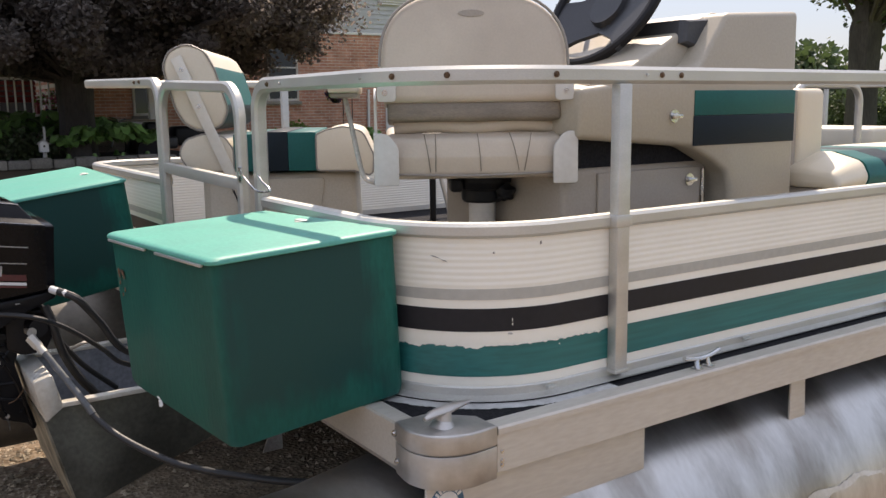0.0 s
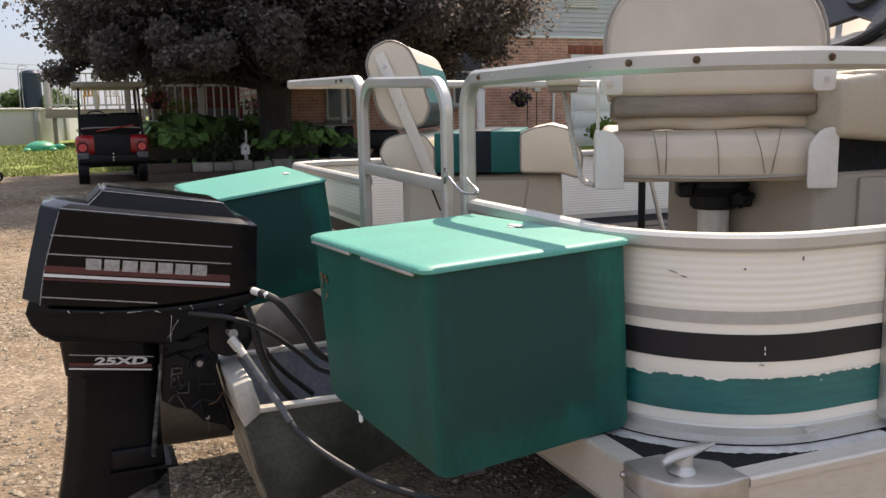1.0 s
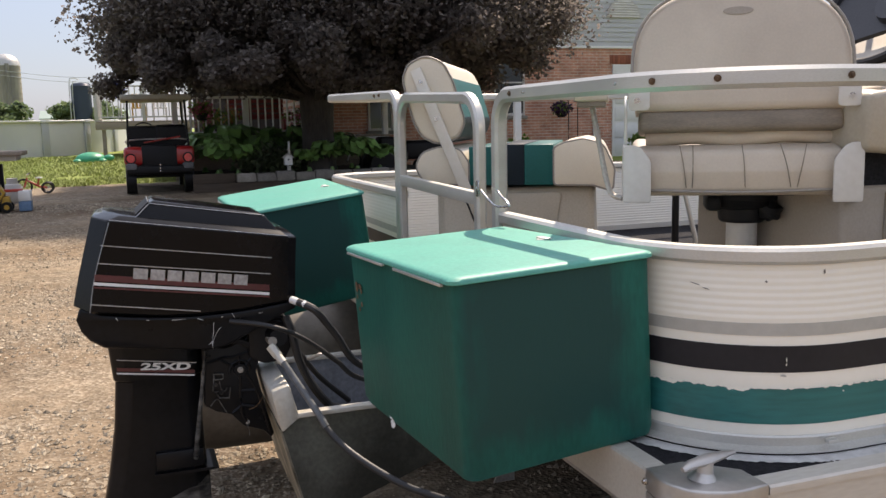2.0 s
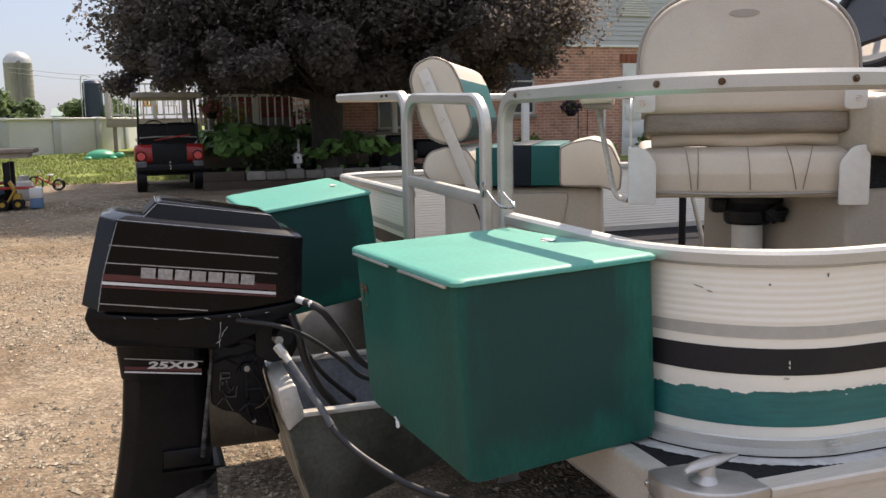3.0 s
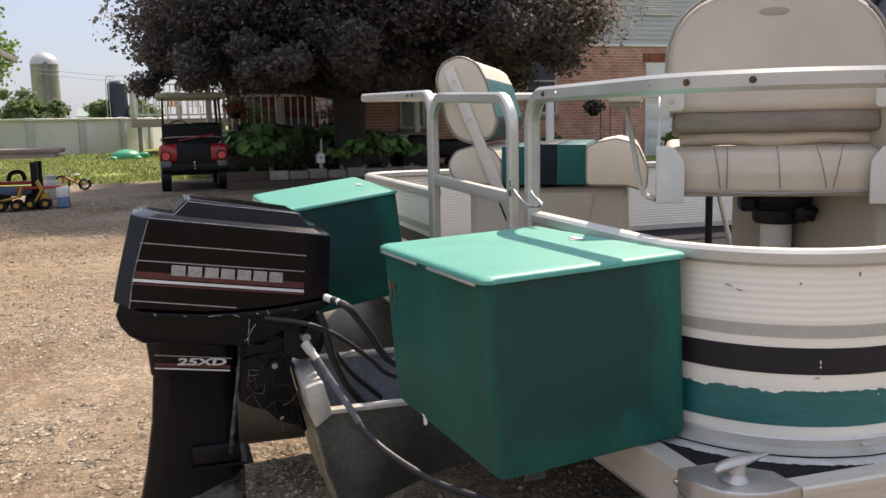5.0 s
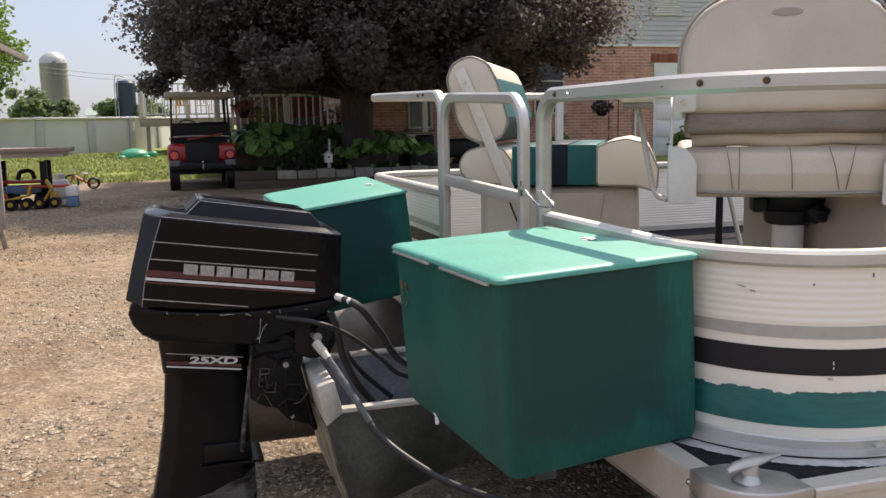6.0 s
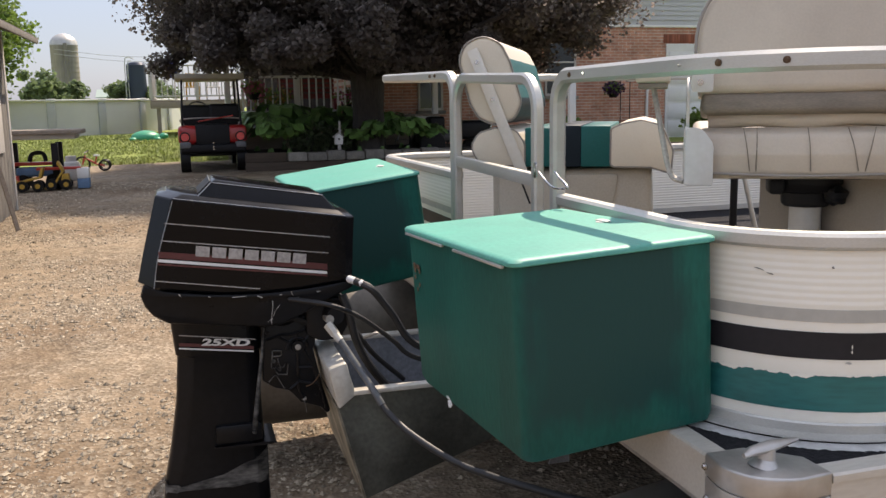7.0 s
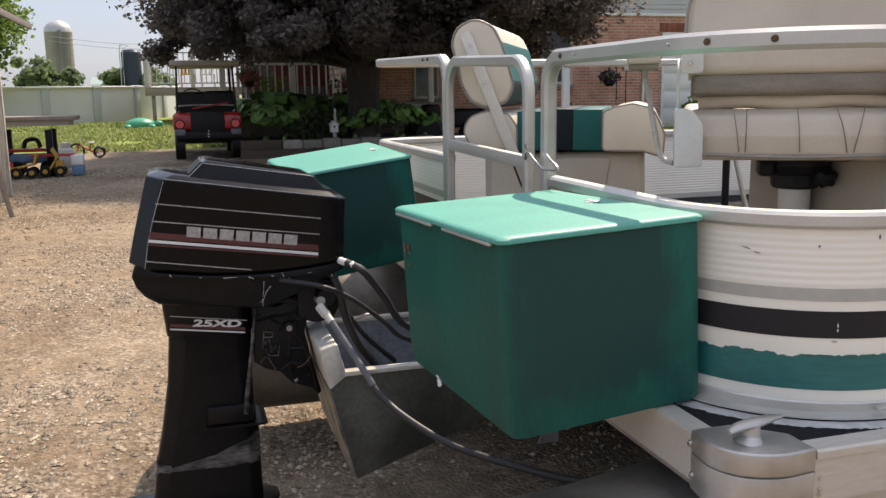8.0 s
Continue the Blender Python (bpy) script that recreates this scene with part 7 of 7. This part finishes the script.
def cycle(x, y, s, mat, label, name, cat, three=False):
    """A small cycle standing along y."""
    g = yard(x, y)
    t = thing(name, (x, y, g), label, cat)
    for dy, r in ((-0.36 * s, 0.24 * s), (0.36 * s, 0.24 * s if not three else 0.17 * s)):
        wheel_ring((x, y + dy, g + r + 0.015), r, 0.018, (1, 0, 0), BLACK, t, spokes=8)
    if three:
        wheel_ring((x - 0.25, y + 0.36 * s, g + 0.17 * s + 0.015), 0.17 * s, 0.018, (1, 0, 0), BLACK, t)
    top = g + 0.56 * s
    part("frame", join(rod((x, y - 0.36 * s, g + 0.24 * s), (x, y - 0.25 * s, top), 0.016), rod((x, y - 0.25 * s, top - 0.05), (x, y + 0.12 * s, g + 0.25 * s), 0.018), rod((x, y + 0.12 * s, g + 0.25 * s), (x, y + 0.36 * s, g + 0.2 * s), 0.015),
                       rod((x, y + 0.05 * s, g + 0.25 * s), (x, y + 0.12 * s, g + 0.52 * s), 0.015)), mat, t)
    part("handlebar", hose([(x - 0.22 * s, y - 0.16 * s, top + 0.16 * s), (x - 0.1 * s, y - 0.25 * s, top + 0.1 * s), (x + 0.1 * s, y - 0.25 * s, top + 0.1 * s), (x + 0.22 * s, y - 0.16 * s, top + 0.16 * s)], 0.012, 16, 6), STEEL, t)
    part("saddle", ball((x, y + 0.12 * s, g + 0.55 * s), 0.09 * s, 0.8, 1.3, 0.4, 2), WHITE if three else BLACK, t)
    return t


cycle(-17.2, -2.42, 0.55, TOY_RED, "red tricycle with a white saddle on the grass edge", "tricycle", "tricycle", True)
cycle(-18.4, 4.35, 1.25, material("silver bicycle paint", (0.5, 0.5, 0.52), 0.35, 0.5), "silver bicycle leaning by the porch", "bicycle", "bicycle")
tz2 = yard(-27.6, -1.75)
tu = thing("toy_sandbox", (-27.6, -1.75, tz2), "green turtle-shaped plastic sandbox on the lawn", "sandbox")
part("shell", ball((-27.6, -1.8, tz2 + 0.06), 0.42, 1, 1.05, 0.55, 3), TOY_GREEN, tu)
part("head", ball((-27.5, -1.28, tz2 + 0.1), 0.13, 1, 1.2, 0.8, 2), TOY_GREEN, tu)
for dy in (-0.36, 0.34):
    part("foot", ball((-27.25, -1.8 + dy, tz2 + 0.04), 0.12, 1.2, 1, 0.5, 2), TOY_GREEN, tu)

# ---- golf cart ----
CART_GREY = material("worn grey bumper", (0.14, 0.14, 0.145), 0.6, 0, 0.3, 6)
GX, GY = -15.95, -0.20
G0 = yard(GX, GY)
cart = thing("golf_cart", (GX - 0.8, GY, G0), "red and black golf cart with a canopy, parked in the shade", "golf cart")
for s in (-1, 1):
    for dx, r in ((-0.28, 0.25), (-1.95, 0.24)):
        w = part("wheel", join(rod((GX + dx, GY + s * 0.42, G0 + r), (GX + dx, GY + s * 0.60, G0 + r), r, r, 24)), BLACK, cart, "black tyre")
        part("rim", rod((GX + dx, GY + s * 0.60, G0 + r), (GX + dx, GY + s * 0.607, G0 + r), 0.13, 0.12, 16), ALU_DULL, w)
    f = part("rear_fender", block(GX - 0.62, GX - 0.02, GY + s * 0.62, GY + s * 0.25, G0 + 0.52, G0 + 0.86, 0.08, 4), CART_RED, cart, "red rear fender")
    part("tail_lamp", rod((GX - 0.03, GY + s * 0.50, G0 + 0.65), (GX - 0.004, GY + s * 0.50, G0 + 0.65), 0.080, 0.070, 18), TAIL, f, "round red tail lamp")
    part("lamp_bezel", rod((GX - 0.03, GY + s * 0.50, G0 + 0.65), (GX - 0.012, GY + s * 0.50, G0 + 0.65), 0.100, 0.095, 18), BLACK, f)
    part("bumper_end", block(GX - 0.10, GX + 0.055, GY + s * 0.60, GY + s * 0.40, G0 + 0.44, G0 + 0.56, 0.03, 3), CART_GREY, cart, "worn grey bumper corner")
    part("side_panel", block(GX - 1.9, GX - 0.6, GY + s * 0.60, GY + s * 0.54, G0 + 0.30, G0 + 0.62, 0.02), CART_RED, cart)
    for x0, x1 in ((GX - 0.15, GX - 0.25), (GX - 1.55, GX - 1.35)):
        part("canopy_post", rod((x0, GY + s * 0.54, G0 + 0.62), (x1, GY + s * 0.50, G0 + 1.71), 0.02), BLACK, cart)
part("rear_body", block(GX - 0.60, GX - 0.01, GY - 0.31, GY + 0.31, G0 + 0.42, G0 + 0.88, 0.03), BLACK, cart)
part("bumper", block(GX - 0.05, GX + 0.05, GY - 0.58, GY + 0.58, G0 + 0.36, G0 + 0.52, 0.04, 3), BLACK, cart)
for z in (0.42, 0.47, 0.53):
    part("hitch_bolt", bolt((GX + 0.05, GY, G0 + z), (1, 0, 0), 0.013, 0.012), STEEL, cart)
part("floor", block(GX - 2.2, GX - 0.3, GY - 0.52, GY + 0.52, G0 + 0.28, G0 + 0.34, 0.01), BLACK, cart)
for s in (-1, 1):
    part("seat_back", block(GX - 0.74, GX - 0.60, GY - s * 0.03, GY + s * 0.545, G0 + 0.80, G0 + 1.25, 0.068, 5, Matrix.Translation((0.012 * s, 0, 0.008 * s))), BLACK, cart)
part("seat", block(GX - 1.15, GX - 0.62, GY - 0.52, GY + 0.52, G0 + 0.66, G0 + 0.80, 0.04, 3), BLACK, cart)
part("grab_bar", hose([(GX - 0.52, GY - 0.50, G0 + 0.86), (GX - 0.5, GY - 0.50, G0 + 0.98), (GX - 0.5, GY + 0.50, G0 + 0.98), (GX - 0.52, GY + 0.50, G0 + 0.86)], 0.015, 20, 6), ALU, cart)
part("tool_handle", rod((GX - 0.3, GY - 0.25, G0 + 0.93), (GX - 0.3, GY + 0.40, G0 + 1.03), 0.014), TOY_RED, cart)
part("front_cowl", block(GX - 2.3, GX - 1.6, GY - 0.55, GY + 0.55, G0 + 0.35, G0 + 0.85, 0.08, 3), CART_RED, cart)
part("canopy", block(GX - 1.75, GX + 0.05, GY - 0.62, GY + 0.62, G0 + 1.70, G0 + 1.80, 0.03, 3), material("tan canopy", (0.40, 0.38, 0.31), 0.6), cart, "tan canopy roof")
wheel_ring((GX - 1.30, GY - 0.22, G0 + 1.20), 0.17, 0.014, (0.6, 0, 0.8), BLACK, cart, "steering_wheel")

# ---- dark garden tractor ----
TX, TY = -17.3, 4.75
T0 = yard(TX, TY)
trac = thing("garden_tractor", (TX, TY, T0), "dark garden tractor parked in the shade", "tractor")
part("hood", block(TX - 0.25, TX + 0.25, TY + 0.1, TY + 0.9, T0 + 0.35, T0 + 0.75, 0.08, 3), BLACK, trac)
part("body", block(TX - 0.32, TX + 0.32, TY - 0.65, TY + 0.15, T0 + 0.30, T0 + 0.55, 0.06, 3), material("dark grey tractor body", (0.03, 0.03, 0.033), 0.45), trac)
part("seat", block(TX - 0.2, TX + 0.2, TY - 0.45, TY - 0.1, T0 + 0.55, T0 + 0.85, 0.06, 3), BLACK, trac)
part("headlamp", ball((TX + 0.2, TY + 0.9, T0 + 0.6), 0.07, 1, 0.5, 1, 2), STEEL, trac, "bright headlamp")
for dy, r in ((-0.45, 0.27), (0.65, 0.18)):
    for s in (-1, 1):
        part("wheel", rod((TX + s * 0.28, TY + dy, T0 + r), (TX + s * 0.45, TY + dy, T0 + r), r, r, 20), BLACK, trac)

# ---- loose gravel and grass ----
rng = np.random.default_rng(3)


def scatter_stones(n):
    verts, faces = [], []
    base = [(1, 0, 0), (0, 1, 0), (-1, 0, 0), (0, -1, 0), (0, 0, 1), (0, 0, -1)]
    tri = [(0, 1, 4), (1, 2, 4), (2, 3, 4), (3, 0, 4), (1, 0, 5), (2, 1, 5), (3, 2, 5), (0, 3, 5)]
    for _ in range(n):
        d = 2.0 + 14.0 * rng.random() ** 1.3
        a = radians(95 + rng.uniform(-34, 8))
        x, y = 1.0 - d * math.sin(a), -0.77 + d * math.cos(a)
        if noise.noise((x * 0.8, y * 0.8, 5)) < rng.uniform(-0.5, 0.35):
            continue
        s = 0.005 + 0.014 * rng.random() ** 3.0 + 0.0003 * d
        k, q = len(verts), rng.uniform(0.6, 1.3, (6, 3))
        h = yard(x, y) + (0.012 * noise.noise((x * 1.3, y * 1.3, 0)) + 0.006 * noise.noise((x * 5, y * 5, 3)) - 0.010 if x > -9 else -0.01)
        for (u, v, w), m in zip(base, q):
            verts.append((x + u * s * m[0], y + v * s * m[1], h + w * s * 0.6 * m[2] + s * 0.15))
        faces += [(k + a_, k + b_, k + c_) for a_, b_, c_ in tri]
    me = bpy.data.meshes.new("gravel_stones")
    me.from_pydata(verts, [], faces)
    return me


tagged(mesh_part("gravel_stones", scatter_stones(52000), PEBBLE, None), "loose tan gravel stones on the yard", "gravel", kind="stuff")


def blades(n):
    x = -18.6 - 12.5 * rng.random(n) ** 1.2
    y = -9.0 + 9.5 * rng.random(n)
    keep = np.array([noise.noise((a * 0.5, b * 0.5, 9)) > -0.35 and -a + 2.2 * noise.noise((a * 0.9, b * 0.9, 2)) > 18.6 for a, b in zip(x, y)])
    x, y = x[keep], y[keep]
    n = len(x)
    z = np.array([yard(a, b) for a, b in zip(x, y)]) - 0.012
    h, a = rng.uniform(0.03, 0.085, n), rng.uniform(0, 6.28, n)
    w = rng.uniform(0.008, 0.016, n)
    v = np.stack([np.stack([x - w * np.cos(a), y - w * np.sin(a), z], 1), np.stack([x + w * np.cos(a), y + w * np.sin(a), z], 1),
                  np.stack([x + 0.05 * np.sin(a), y - 0.05 * np.cos(a), z + h], 1)], 1).reshape(-1, 3)
    me = bpy.data.meshes.new("grass")
    me.from_pydata(v.tolist(), [], [(3 * i, 3 * i + 1, 3 * i + 2) for i in range(n)])
    return me


tagged(mesh_part("grass", blades(60000), GRASS, None), "ragged sunlit lawn grass", "grass", kind="stuff")

for dz in (0.0, 0.55):
    solo("power_line", hose([(-118.0, -15.0, 8.4 + dz), (-112.0, -7.0, 7.2 + dz), (-105.0, 2.0, 6.9 + dz), (-98.0, 14.0, 7.4 + dz)], 0.025, 24, 5), POOL_RIB, "thin overhead power line beyond the pool", "power line", "power lines")
